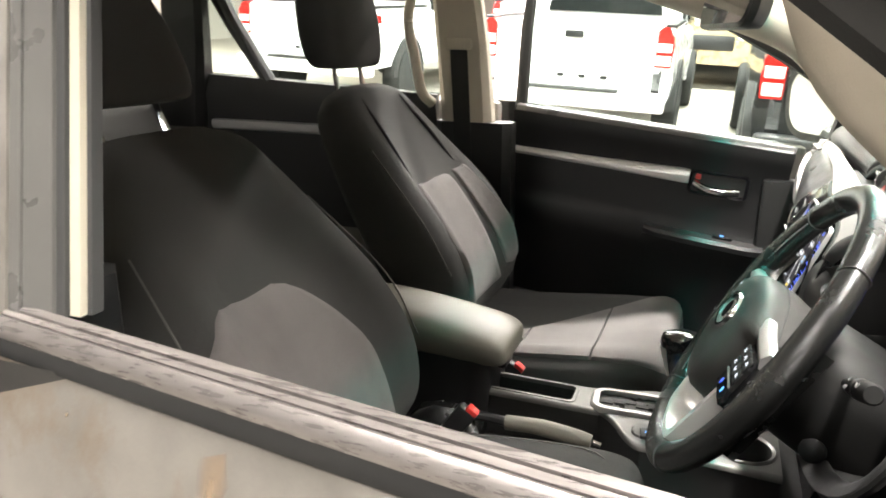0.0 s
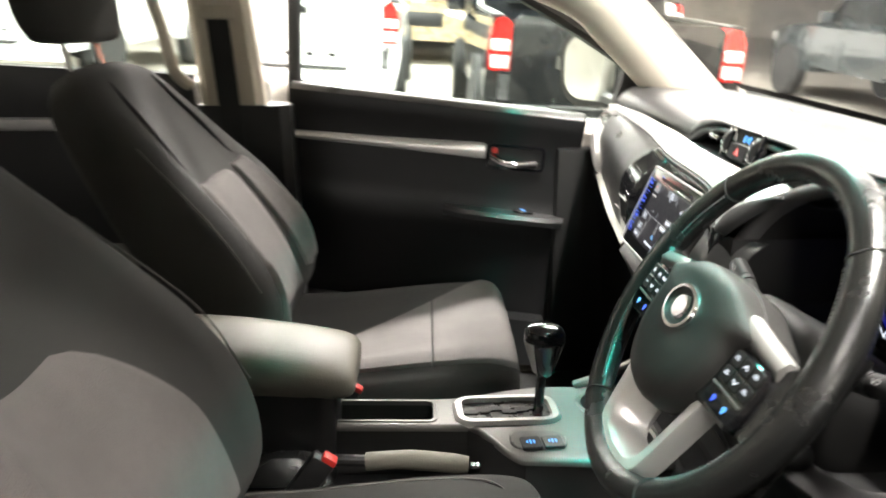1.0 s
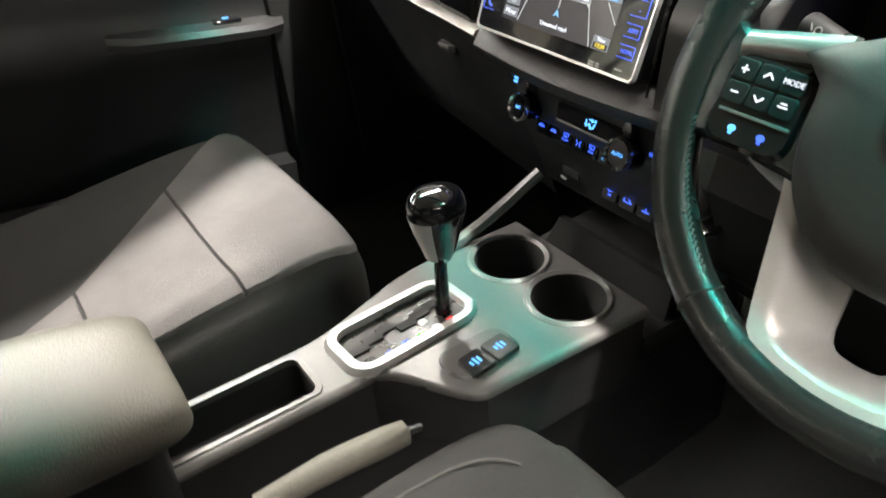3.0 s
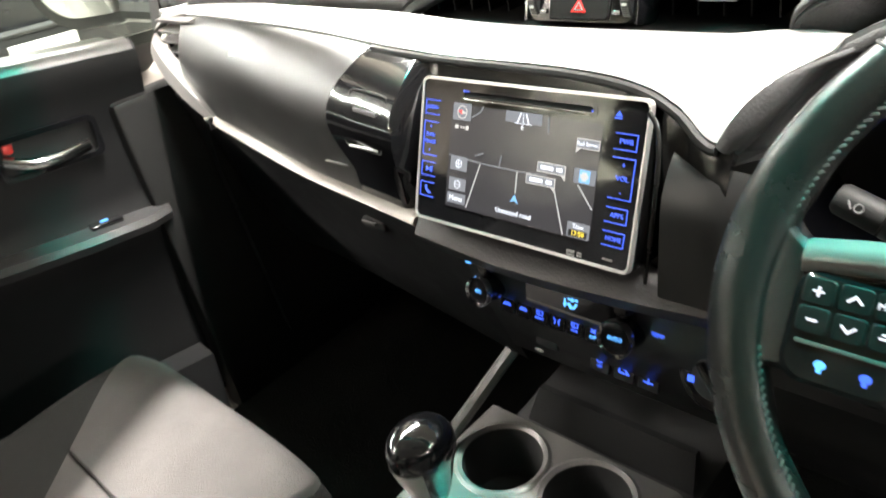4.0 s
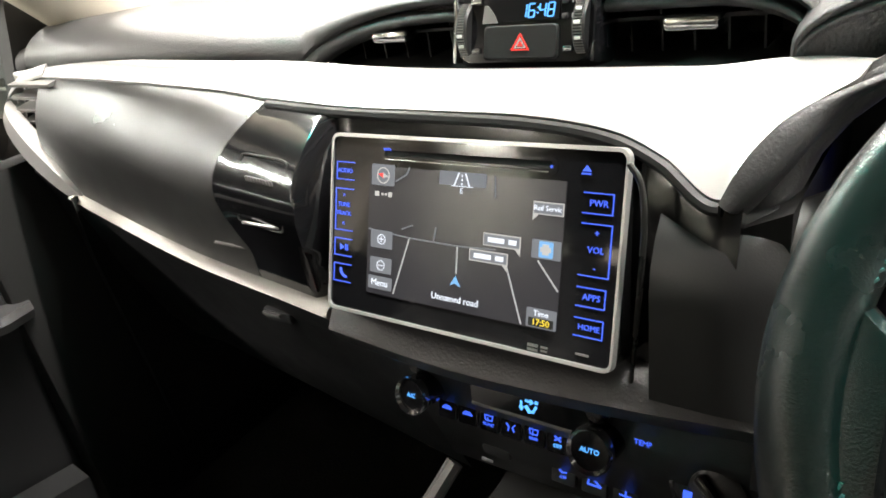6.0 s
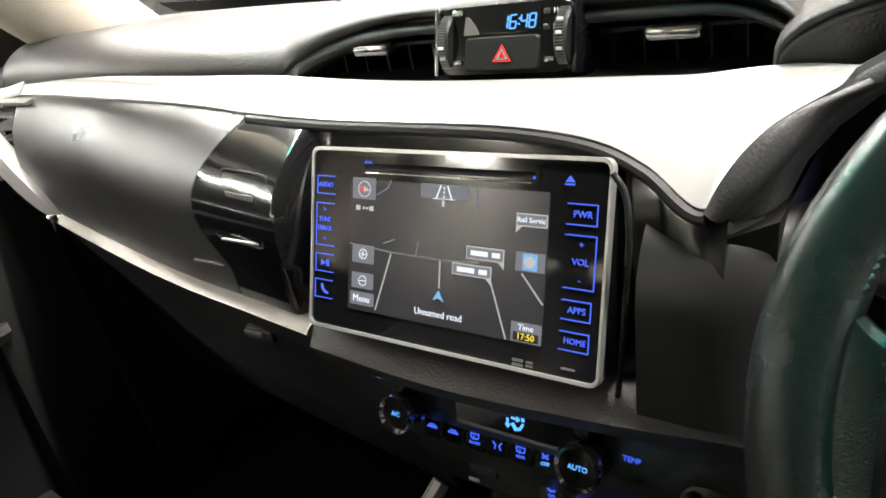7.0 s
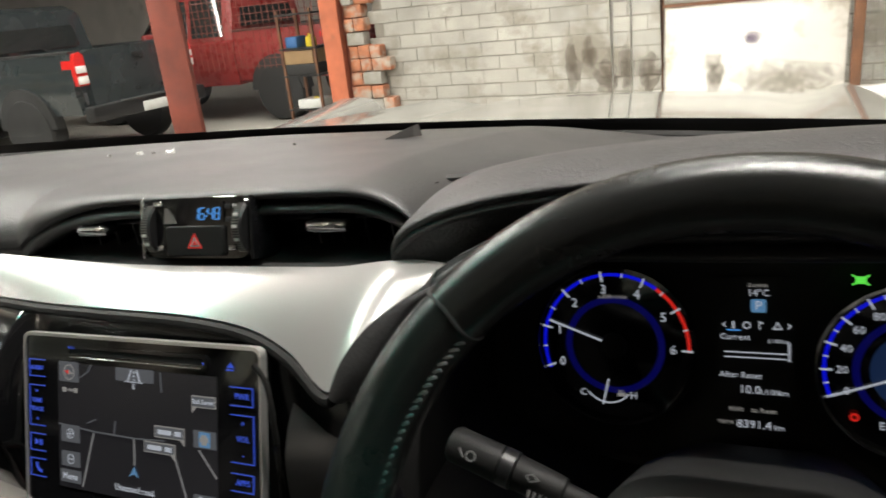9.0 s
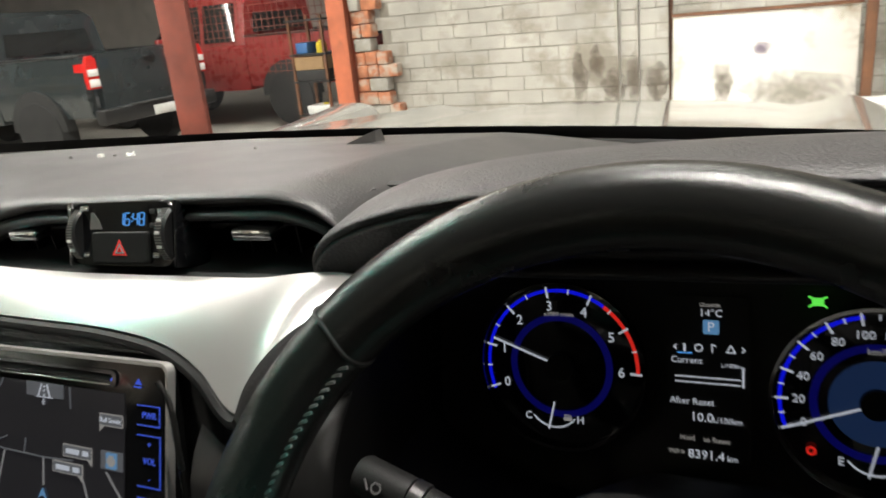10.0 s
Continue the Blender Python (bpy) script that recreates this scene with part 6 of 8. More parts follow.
# ---- steering wheel and instruments ----
def steering_wheel():
    w = tagged(empty("steering_wheel", (0.4025, 0.036, 1.127)), "worn black leather steering wheel with silver lower spoke and buttons", "steering wheel")
    a = radians(31.3)
    F = facing((0.4025, 0.0198, 1.1369), (1, 0, 0), (0, math.sin(a), math.cos(a))) @ Matrix.Scale(1.055, 4)        # z points at the driver
    R, r = 0.1625, 0.0152
    rim = [(R * math.cos(2 * math.pi * k / 96), R * math.sin(2 * math.pi * k / 96), -0.018) for k in range(96)]
    rad = [r * (1 + 0.1 * math.exp(-((math.degrees(math.atan2(p[1], abs(p[0]))) - 5) / 26) ** 2)) for p in rim]
    part("rim", tube(rim, rad, 18, flat=0.88, closed=True), M_LEATHER, w, "worn black leather rim", smooth=80, m=F)
    # stitched seams along the inner edge of the grips
    for side in (-1, 1):
        for k in range(44):
            deg = 15 + 27 * k / 18 if k < 19 else -14 - 38 * (k - 19) / 24
            ang = radians(deg if side > 0 else 180 - deg)
            c = Vector((math.cos(ang), math.sin(ang), 0))
            p = c * (R - r * 0.86) + Vector((0, 0, -0.018 + r * 0.5))
            t = Vector((-c.y, c.x, 0))
            part("stitch", tube([p - t * 0.0018 - c * 0.0014, p + t * 0.0018 + c * 0.0014], 0.00075, 5), M_STITCH, w, m=F, smooth=0)
        for deg in (44, -57):
            ang = radians(deg if side > 0 else 180 - deg)
            c = Vector((math.cos(ang), math.sin(ang), 0))
            u = Vector((-c.y, c.x, 0))
            pts = [c * (R + (r + 0.0004) * math.cos(q)) + Vector((0, 0, -0.018 + (0.88 * r + 0.0004) * math.sin(q))) + u * 0.001 * math.sin(3 * q) for q in [2 * math.pi * k / 24 for k in range(24)]]
            part("grip_seam", tube(pts, 0.0009, 5, closed=True, up=u), M_DARK, w, m=F)
    # hub pad: rounded, wider at the spokes
    def hub(s, z):
        out = []
        for k in range(48):
            t = 2 * math.pi * k / 48
            c, sn = math.cos(t), math.sin(t)
            x = 0.076 * math.copysign(abs(c) ** 0.75, c)
            y = (0.052 if sn > 0 else 0.084) * math.copysign(abs(sn) ** 0.85, sn)
            x *= 1 - 0.16 * max(0, -sn) ** 2 + 0.42 * math.exp(-((y - 0.027) / 0.011) ** 2) * abs(c) ** 2 * (1 if z < 0.004 else 0.4)        # shoulders over the key pods
            out.append((x * s, y * s - 0.004, z))
        return out
    pad = part("hub_pad", loft([hub(0.94, -0.05), hub(1.0, -0.03), hub(1.0, -0.012), hub(0.975, -0.001), hub(0.9, 0.007), hub(0.68, 0.0125), hub(0.25, 0.0145)]), M_AIRBAG, w, "black air bag cover", smooth=60, m=F)
    part("pad_seam", tube([(p[0] * 1.004, p[1], -0.0185) for p in hub(1.0, 0)], 0.0012, 5, closed=True), M_DARK, pad, m=F)
    em = [(0.029 * math.cos(2 * math.pi * k / 36), 0.0215 * math.sin(2 * math.pi * k / 36)) for k in range(36)]
    b = part("badge", ring_plate(em, [(x * 0.84, y * 0.82) for x, y in em], 0.011, 0.0172, edge=0.04), M_CHROME, pad, "oval chrome badge", m=F)
    part("badge_centre", plate([(x * 0.5, y * 0.62) for x, y in em], 0.011, 0.0166, edge=0.003), M_CHROME, b, "plain chrome boss", m=F)
    # side spokes with button pods
    for s in (-1, 1):
        sp = part("spoke", loft(dense([[(s * x, y0, z - 0.022), (s * x, y0, z - 0.004), (s * x, y0 + 0.004, z), (s * x, (y0 + y1) / 2, z + 0.001), (s * x, y1 - 0.004, z), (s * x, y1, z - 0.004), (s * x, y1, z - 0.022)] for x, y0, y1, z in ((0.06, -0.05, 0.026, -0.006), (0.1, -0.046, 0.022, -0.008), (0.128, -0.043, 0.021, -0.01), (0.144, -0.046, 0.03, -0.011), (0.153, -0.055, 0.046, -0.014), (0.158, -0.066, 0.058, -0.018))], 3)), M_LEATHER, w, "black leather spoke", m=F)
        part("spoke_bar", loft([[(s * x, y - 0.009, z - 0.008), (s * x, y - 0.008, z), (s * x, y, z + 0.004), (s * x, y + 0.008, z), (s * x, y + 0.009, z - 0.008)] for x, y, z in ((0.07, 0.026, -0.003), (0.1, 0.0215, -0.004), (0.134, 0.0165, -0.008))]), M_SPOKE, sp, "satin silver bar over the keys", smooth=60, m=F)
        pod = part("key_pod", plate([(s * 0.105 + x, -0.017 + y) for x, y in rounded(0.058, 0.056, 0.012)], -0.014, -0.0035, edge=0.003), M_PIANO, sp, "gloss black key pod", m=F)
        for i in range(3):
            for j in range(2):
                x, y = s * 0.106 + (i - 1) * 0.0162, 0.001 - j * 0.0142
                k = part("key", plate([(x + p, y + q) for p, q in rounded(0.0152, 0.0132, 0.0025)], -0.004, -0.0022, edge=0.0008), M_HUB, pod, m=F)
                fk = F @ Matrix.Translation((x, y, -0.0021))
                if (i, j) == (1, 0):
                    stroke(((-0.003, -0.0012), (0, 0.0016), (0.003, -0.0012)), 0.0011, fk, G_WHITE, k)
                elif (i, j) == (1, 1):
                    stroke(((-0.003, 0.0012), (0, -0.0016), (0.003, 0.0012)), 0.0011, fk, G_WHITE, k)
                elif (i, j) == (0, 0) and s < 0:
                    part("marking", join(box(0, 0, 0.0003, 0.005, 0.0011, 0.0005, m=fk), box(0, 0, 0.0003, 0.0011, 0.005, 0.0005, m=fk)), G_WHITE, k, smooth=0)
                elif (i, j) == (0, 1) and s < 0:
                    part("marking", box(0, 0, 0.0003, 0.005, 0.0011, 0.0005, m=fk), G_WHITE, k, smooth=0)
                elif (i, j) == (2, 0) and s < 0:
                    text("MODE", 0.0048, fk, G_WHITE, k)
                else:
                    bars([(0, 0, 0.006, 0.001), (0, 0.002, 0.004, 0.001)], fk, G_WHITE, k)
        part("pod_bar", box(s * 0.104, -0.0245, -0.003, 0.048, 0.0022, 0.0014, 0.0006), M_SLAT, pod, m=F)
        for x in (0.114, 0.094):
            part("marking", join(plate([(s * x + 0.0028 * math.cos(t), -0.0335 + 0.0022 * math.sin(t)) for t in [2 * math.pi * q / 10 for q in range(10)]], -0.0036, -0.0031), box(s * x, -0.0365, -0.0033, 0.0024, 0.0016, 0.0006)), G_ICE if x > 0.1 else G_BLUE, pod, m=F, smooth=0)
    # silver lower spoke: a frame with sloping inner walls round an open middle
    def mirrored(pts):
        return pts + [(-x, y) for x, y in reversed(pts[:-1])]
    outer = mirrored([(-0.079, -0.036), (-0.072, -0.06), (-0.065, -0.09), (-0.0575, -0.122), (-0.0535, -0.136), (-0.0455, -0.145), (-0.03, -0.1505), (0.0, -0.1535)])
    inner = mirrored([(-0.064, -0.036), (-0.059, -0.06), (-0.053, -0.09), (-0.046, -0.118), (-0.0425, -0.128), (-0.0365, -0.1345), (-0.026, -0.1385), (0.0, -0.1415)])
    deep = mirrored([(-0.028, -0.04), (-0.024, -0.07), (-0.021, -0.10), (-0.019, -0.118), (-0.017, -0.124), (-0.014, -0.1275), (-0.01, -0.129), (0.0, -0.130)])
    rings = []
    for p, q, d in zip(outer, inner, deep):
        rings.append([Vector(v) for v in ((*p, -0.034), (*p, -0.015), (p[0] * 0.9 + q[0] * 0.1, p[1] * 0.9 + q[1] * 0.1, -0.0125), (p[0] * 0.15 + q[0] * 0.85, p[1] * 0.15 + q[1] * 0.85, -0.0125), (q[0] * 0.9 + d[0] * 0.1, q[1] * 0.9 + d[1] * 0.1, -0.016), (*d, -0.042), (*d, -0.046))])
    part("lower_spoke", loft(rings), M_SATIN, w, "satin silver lower spoke", smooth=40, m=F)
    return w


steering_wheel()


def cluster():
    c = tagged(empty("instrument_cluster", (0.395, 0.29, 1.0)), "lit instrument cluster with two blue dials and a trip display", "instruments")
    up = (0, 0.25, 0.968)
    face = part("face", plate(rounded(0.42, 0.17, 0.05), -0.01, 0.0), M_DARK, c, "black cluster face", m=facing((0.398, 0.302, 1.098), (1, 0, 0), up))

    def dial(x, z, r, arc, red, nums, needle, small, km):
        f = facing((x, 0.2945 + 0.258 * (z - 1.098), z), (1, 0, 0), up)
        d = part("dial", lathe([(r * 1.03, 0.0), (r * 1.03, 0.006), (r, 0.0075), (r * 0.985, 0.003), (0.0, 0.003)], 48, f), M_PIANO, c, "round dial")
        part("dial_rim", ring_plate(circle(r * 1.04, 48), circle(r * 1.0, 48), 0.005, 0.0085), M_CHROME if km else M_PIANO, d, "bright dial rim" if km else "", m=f)
        fz = f @ Matrix.Translation((0, 0, 0.0035))

        def pt(deg, k):
            return (r * k * math.sin(radians(deg)), r * k * math.cos(radians(deg)))
        def sector(name, a0, a1, n, mat):
            degs = [a0 + (a1 - a0) * i / n for i in range(n + 1)]
            part(name, sheet([(*pt(g, 0.95), 0.0006) for g in degs], [(*pt(g, 0.91), 0.0006) for g in degs], (0, 0, -0.0004)), mat, d, m=fz, smooth=0)
        sector("lit_arc", arc[0], arc[1], 40, G_ARC)
        if red:
            sector("red_arc", red[0], red[1], 16, G_RED)
        part("inner_ring", ring_plate(circle(r * 0.64, 40), circle(r * 0.56, 40), 0.0002, 0.0006), G_RING, d, "dim blue ring", m=fz, smooth=0)
        ticks = bmesh.new()
        for k, (deg, word) in enumerate(nums):
            stroke((pt(deg, 0.85), pt(deg, 0.97)), 0.0013, fz, bm=ticks, z=0.0006)
            if k:
                dm = (deg + nums[k - 1][0]) / 2
                stroke((pt(dm, 0.9), pt(dm, 0.95)), 0.0009, fz, bm=ticks, z=0.0006)
            text(word, r * 0.17 if not km else r * 0.13, fz @ Matrix.Translation((*pt(deg, 0.74), 0.0003)), G_WHITE, d)
        part("ticks", ticks, G_WHITE, d, smooth=0)
        stroke((pt(needle, -0.08), pt(needle, 0.9)), 0.0013, fz, G_WHITE, d, "needle", None, 0.0015)
        part("needle_cap", lathe([(r * 0.17, 0.0), (r * 0.16, 0.004), (0.0, 0.005)], 20, fz), M_DARK, d)
        # small gauge in the lower part
        gc = -0.1 * r if not km else 0.0
        gx = [(gc + r * 0.34 * math.sin(radians(t)), -r * 0.42 - r * 0.36 * math.cos(radians(t))) for t in range(-50, 51, 10)]
        stroke(gx, 0.0009, fz, G_WHITE, d, "small_scale")
        text(small[0], r * 0.13, fz @ Matrix.Translation((gc - r * 0.33, -r * 0.66, 0.0003)), G_WHITE, d)
        text(small[1], r * 0.13, fz @ Matrix.Translation((gc + r * 0.33, -r * 0.66, 0.0003)), G_WHITE, d)
        stroke(((gc - r * 0.07, -r * 0.8), (gc + r * 0.01, -r * 0.46)), 0.0011, fz, G_WHITE, d, "small_needle", None, 0.001)
        bars([(gc + r * 0.17, -r * 0.64, r * 0.1, r * 0.08)], fz, G_LABEL, d)
        text("km/h" if km else "x1000 r/min", r * (0.1 if km else 0.075), fz @ Matrix.Translation((0, r * (0.56 if km else 0.64), 0.0003)), G_LABEL, d)
        if km:
            part("blue_centre", plate(circle(r * 0.46, 36), 0.0, 0.0004), G_DIAL, d, "blue lit centre", m=fz)
        return d
    tach = [(-110 + 202 * k / 6, str(k)) for k in range(7)]
    dial(0.3, 1.103, 0.056, (-112, 36), (36, 93), tach, -70, ("C", "H"), False)
    spd = [(-111 + 20.3 * k, str(20 * k)) for k in range(11)]
    dial(0.486, 1.0955, 0.0545, (-112, -8), None, spd, -111, ("E", "F"), True)
    # trip display between the dials
    f = facing((0.394, 0.2975, 1.099), (1, 0, 0), up)
    m = part("trip_display", plate(rounded(0.05, 0.108, 0.003), 0, 0.0012), M_DARK, c, "lit trip display", m=f)
    fz = f @ Matrix.Translation((0, 0, 0.0013))
    for words, x, y, sz, mat in (("Outside", 0.002, 0.0485, 0.0038, G_LABEL), ("14°C", 0.0025, 0.0432, 0.0066, G_WHITE), ("Current", -0.0125, 0.0125, 0.0058, G_WHITE), ("L/100km", 0.0145, 0.0105, 0.0036, G_WHITE), ("After Reset", -0.0095, -0.0142, 0.0058, G_WHITE),
                                 ("10.0", -0.0035, -0.0243, 0.0082, G_WHITE), ("L/100km", 0.0118, -0.0252, 0.005, G_WHITE), ("Hold    to Reset", -0.002, -0.0385, 0.0046, G_LABEL), ("TRIP B", -0.0195, -0.0485, 0.0036, G_LABEL), ("8391.4", -0.0012, -0.049, 0.0082, G_WHITE), ("km", 0.0145, -0.0497, 0.0052, G_WHITE)):
        text(words, sz, fz @ Matrix.Translation((x, y, 0)), mat, m)
    bl = part("gear_box", plate(rounded(0.0095, 0.009, 0.0012), 0, 0.0005), G_SKYBLUE, m, "blue gear field", m=fz @ Matrix.Translation((0.0025, 0.0345, 0)), smooth=0)
    text("P", 0.0088, fz @ Matrix.Translation((0.0025, 0.0345, 0.0005)), G_WHITE, bl)
    fi = fz @ Matrix.Translation((0.001, 0.003, 0))
    bm = bmesh.new()
    stroke(((-0.0195, 0.0195), (-0.021, 0.018), (-0.0195, 0.0165)), 0.0007, fi, bm=bm)
    stroke(((0.0195, 0.0195), (0.021, 0.018), (0.0195, 0.0165)), 0.0007, fi, bm=bm)
    box(-0.0145, 0.0178, 0.0004, 0.0015, 0.005, 0.0005, m=fi, bm=bm)
    ring_plate([(-0.006 + p, 0.018 + q) for p, q in circle(0.0026, 16)], [(-0.006 + p, 0.018 + q) for p, q in circle(0.0018, 16)], 0.0002, 0.0006, m=fi, bm=bm)
    stroke(((0.002, 0.0155), (0.002, 0.0205), (0.0042, 0.0195)), 0.0007, fi, bm=bm)
    stroke(((0.0105, 0.016), (0.0155, 0.016), (0.013, 0.0205), (0.0105, 0.016)), 0.0007, fi, bm=bm)
    box(-0.001, -0.001, 0.0004, 0.039, 0.0008, 0.0005, m=fi, bm=bm)
    box(-0.001, -0.0045, 0.0004, 0.039, 0.0008, 0.0005, m=fi, bm=bm)
    box(0.02, 0.0005, 0.0004, 0.0013, 0.013, 0.0005, m=fi, bm=bm)
    part("marks", bm, G_WHITE, m, smooth=0)
    bars([(-0.0145, 0.0143, 0.009, 0.0008)], fi, G_ICE, m)
    # tell-tales
    ft = facing((0.4555, 0.3, 1.155), (1, 0, 0), up)
    part("lamp_tell_tale", join(join(box(0, 0, 0.0005, 0.006, 0.0045, 0.0008, 0.0002, m=ft), stroke(((-0.0045, 0.003), (0.0045, -0.003)), 0.001, ft, bm=bmesh.new())), stroke(((-0.0045, -0.003), (0.0045, 0.003)), 0.001, ft, bm=bmesh.new())), G_GREEN, c, "green lamp tell-tale", smooth=0)
    fr = facing((0.4525, 0.286, 1.066), (1, 0, 0), up)
    part("warning_tell_tale", ring_plate(circle(0.0028, 14), circle(0.0014, 14), 0, 0.0006), G_RED, c, "small red brake tell-tale", m=fr @ Matrix.Translation((0, 0, 0.006)), smooth=0)
    return c


cluster()


def binnacle():
    """The cowl over the instruments and the column below them."""
    b = tagged(empty("instrument_cowl", (0.39, 0.2, 1.0)), "grained black cowl over the instruments", "dashboard cowl")

    def arch(y, x0, x1, zb, zt, n=41, p=2.3):
        out = []
        for k in range(n):
            t = math.pi * k / (n - 1)
            c, s = math.cos(t), math.sin(t)
            wide = (x1 - x0) / 2 * (1.0 if c > 0 else 1.28)                    # the cowl runs on towards the door
            out.append(((x0 + x1) / 2 - wide * math.copysign(abs(c) ** (2 / p), c) + 0.0015, y + 0.02, zb + 0.011 + (zt - zb) * abs(s) ** (2 / p)))
        return out
    skin = [arch(0.1815, 0.19, 0.602, 1.200, 1.244), arch(0.179, 0.187, 0.605, 1.202, 1.247), arch(0.183, 0.185, 0.607, 1.202, 1.25), arch(0.195, 0.183, 0.609, 1.202, 1.252), arch(0.24, 0.178, 0.612, 1.202, 1.2515), arch(0.32, 0.16, 0.622, 1.195, 1.231), arch(0.42, 0.12, 0.66, 1.175, 1.2), arch(0.52, 0.08, 0.70, 1.15, 1.165)]
    part("cowl_face", grid([arch(0.1818, 0.189, 0.603, 1.199, 1.243), arch(0.186, 0.215, 0.577, 1.197, 1.235), arch(0.2, 0.25, 0.545, 1.19, 1.225)], (0, 0.003, 0)), M_COWL, b, smooth=40)
    part("cowl_skin", grid(dense_rows(skin, 4), (0, 0, -0.006)), M_COWL, b, "grained black cowl", smooth=60)
    # dark well between the cowl's edge and the instruments
    def well(y0, dy, k, n=40):
        out = []
        for i in range(n):
            t = 2 * math.pi * i / n
            c, s = math.cos(t), math.sin(t)
            x = 0.395 + 0.217 * k * math.copysign(abs(c) ** (1.05 if s > 0 else 0.75), c)
            z = 1.122 + (0.128 if s > 0 else 0.116) * k * math.copysign(abs(s) ** 0.8, s)
            out.append((x, y0 - 0.006 + dy * (z - 1.118), z))
        return out
    part("well", loft([well(0.145, 0.42, 1.02), well(0.143, 0.42, 1.0), well(0.15, 0.42, 0.975), well(0.22, 0.3, 0.96), well(0.294, 0.16, 0.95)], caps=False), M_HUB, b, "matt black well of the cluster", smooth=60)
    part("well_edge", loft([well(0.152, 0.42, 1.015), well(0.146, 0.42, 1.012), well(0.1415, 0.42, 0.995), well(0.1425, 0.42, 0.95), well(0.148, 0.42, 0.915), well(0.16, 0.42, 0.9)], caps=False), M_PAD, b, "broad dark grey edge of the cluster well", smooth=60)
    # knee panel and steering column
    rows = []
    for i in range(15):
        x = 0.19 + 0.54 * i / 14
        rows.append([(x, 0.13, 1.01), (x, 0.12, 0.97), (x, 0.15, 0.9), (x, 0.19, 0.82), (x, 0.26, 0.76), (x, 0.5, 0.74)])
    part("knee_panel", grid(rows, (0, 0.02, 0)), M_HUB, b, "black knee panel")
    part("right_end", box(0.675, 0.33, 1.1, 0.12, 0.3, 0.2, 0.03), M_BLACK, b)
    part("left_cheek", loft([[(0.18, 0.13, 1.04), (0.2, 0.13, 1.0), (0.2, 0.5, 1.0), (0.18, 0.5, 1.04)], [(0.18, 0.125, 1.142), (0.205, 0.135, 1.15), (0.205, 0.5, 1.15), (0.18, 0.5, 1.142)]]), M_HUB, b)
    col = tagged(empty("steering_column", (0.388, 0.15, 1.0)), "black steering column shroud with two stalks", "steering column")
    a = radians(31.3)
    F = facing((0.4, 0.022, 1.136), (1, 0, 0), (0, math.sin(a), math.cos(a)))
    part("shroud", loft([[(x * k, y * k - 0.012, z) for x, y in rounded(0.15, 0.125, 0.045)] for k, z in ((0.85, -0.06), (1.0, -0.075), (1.05, -0.16), (1.0, -0.26))]), M_HUB, col, "black column shroud", smooth=60, m=F)
    # wiper stalk to the left, lamp stalk to the right
    for s in (-1, 1):
        p0, p1 = Vector((s * 0.055, 0.02, -0.1)), Vector((s * 0.152, 0.052, -0.088))
        st = part("stalk", tube([p0, p0.lerp(p1, 0.35), p0.lerp(p1, 0.36), p0.lerp(p1, 0.62)], [0.006, 0.0065, 0.0088, 0.0098], 14), M_HUB, col, "black column stalk", m=F)
        part("collar", tube([p0.lerp(p1, 0.63), p0.lerp(p1, 0.7)], 0.0106, 16), M_BLACK, st, "satin black stalk collar", m=F)
        part("end_knob", tube([p0.lerp(p1, 0.71), p0.lerp(p1, 0.97), p1], [0.0104, 0.0102, 0.008], 16), M_HUB, st, m=F)
        fk = F @ facing(p0.lerp(p1, 0.84) + Vector((0, 0, 0.0105)), (s * 0.088, 0.024, 0.012) if s > 0 else (0.088, -0.024, -0.012), (0, 1, 0))
        bm = bmesh.new()
        ring_plate(circle(0.003, 12), circle(0.0021, 12), 0, 0.0004, m=fk, bm=bm)
        stroke(((-0.007, 0.002), (-0.004, -0.002)), 0.0009, fk, bm=bm)
        part("marking", bm, M_STITCH, st, smooth=0)
        fk = F @ facing(p0.lerp(p1, 0.5) + Vector((0, 0, 0.0099)), (0.088, -0.024, -0.012) if s < 0 else (0.088, 0.024, 0.012), (0, 1, 0))
        bm = bmesh.new()
        stroke(((-0.004, 0.003), (-0.001, 0.005), (0.003, 0.003), (-0.001, 0.001), (-0.004, 0.003)), 0.0008, fk, bm=bm)
        for k in range(4):
            box(0.0 + 0.003 * k, -0.005, 0.0004, 0.0012, 0.004, 0.0005, m=fk, bm=bm)
        part("marking", bm, M_STITCH, st, smooth=0)
    part("ignition_ring", lathe([(0.013, 0), (0.013, 0.006), (0.010, 0.008), (0.0, 0.008)], 20, F @ Matrix.Translation((0.072, -0.05, -0.12)) @ pose(0, 0, 0, 0, 70, 0)), M_BLACK, col, "black ignition ring")


def dense_rows(rows, n):
    cols = [smoothed([r[i] for r in rows], n) for i in range(len(rows[0]))]
    return [[c[j] for c in cols] for j in range(len(cols[0]))]


binnacle()


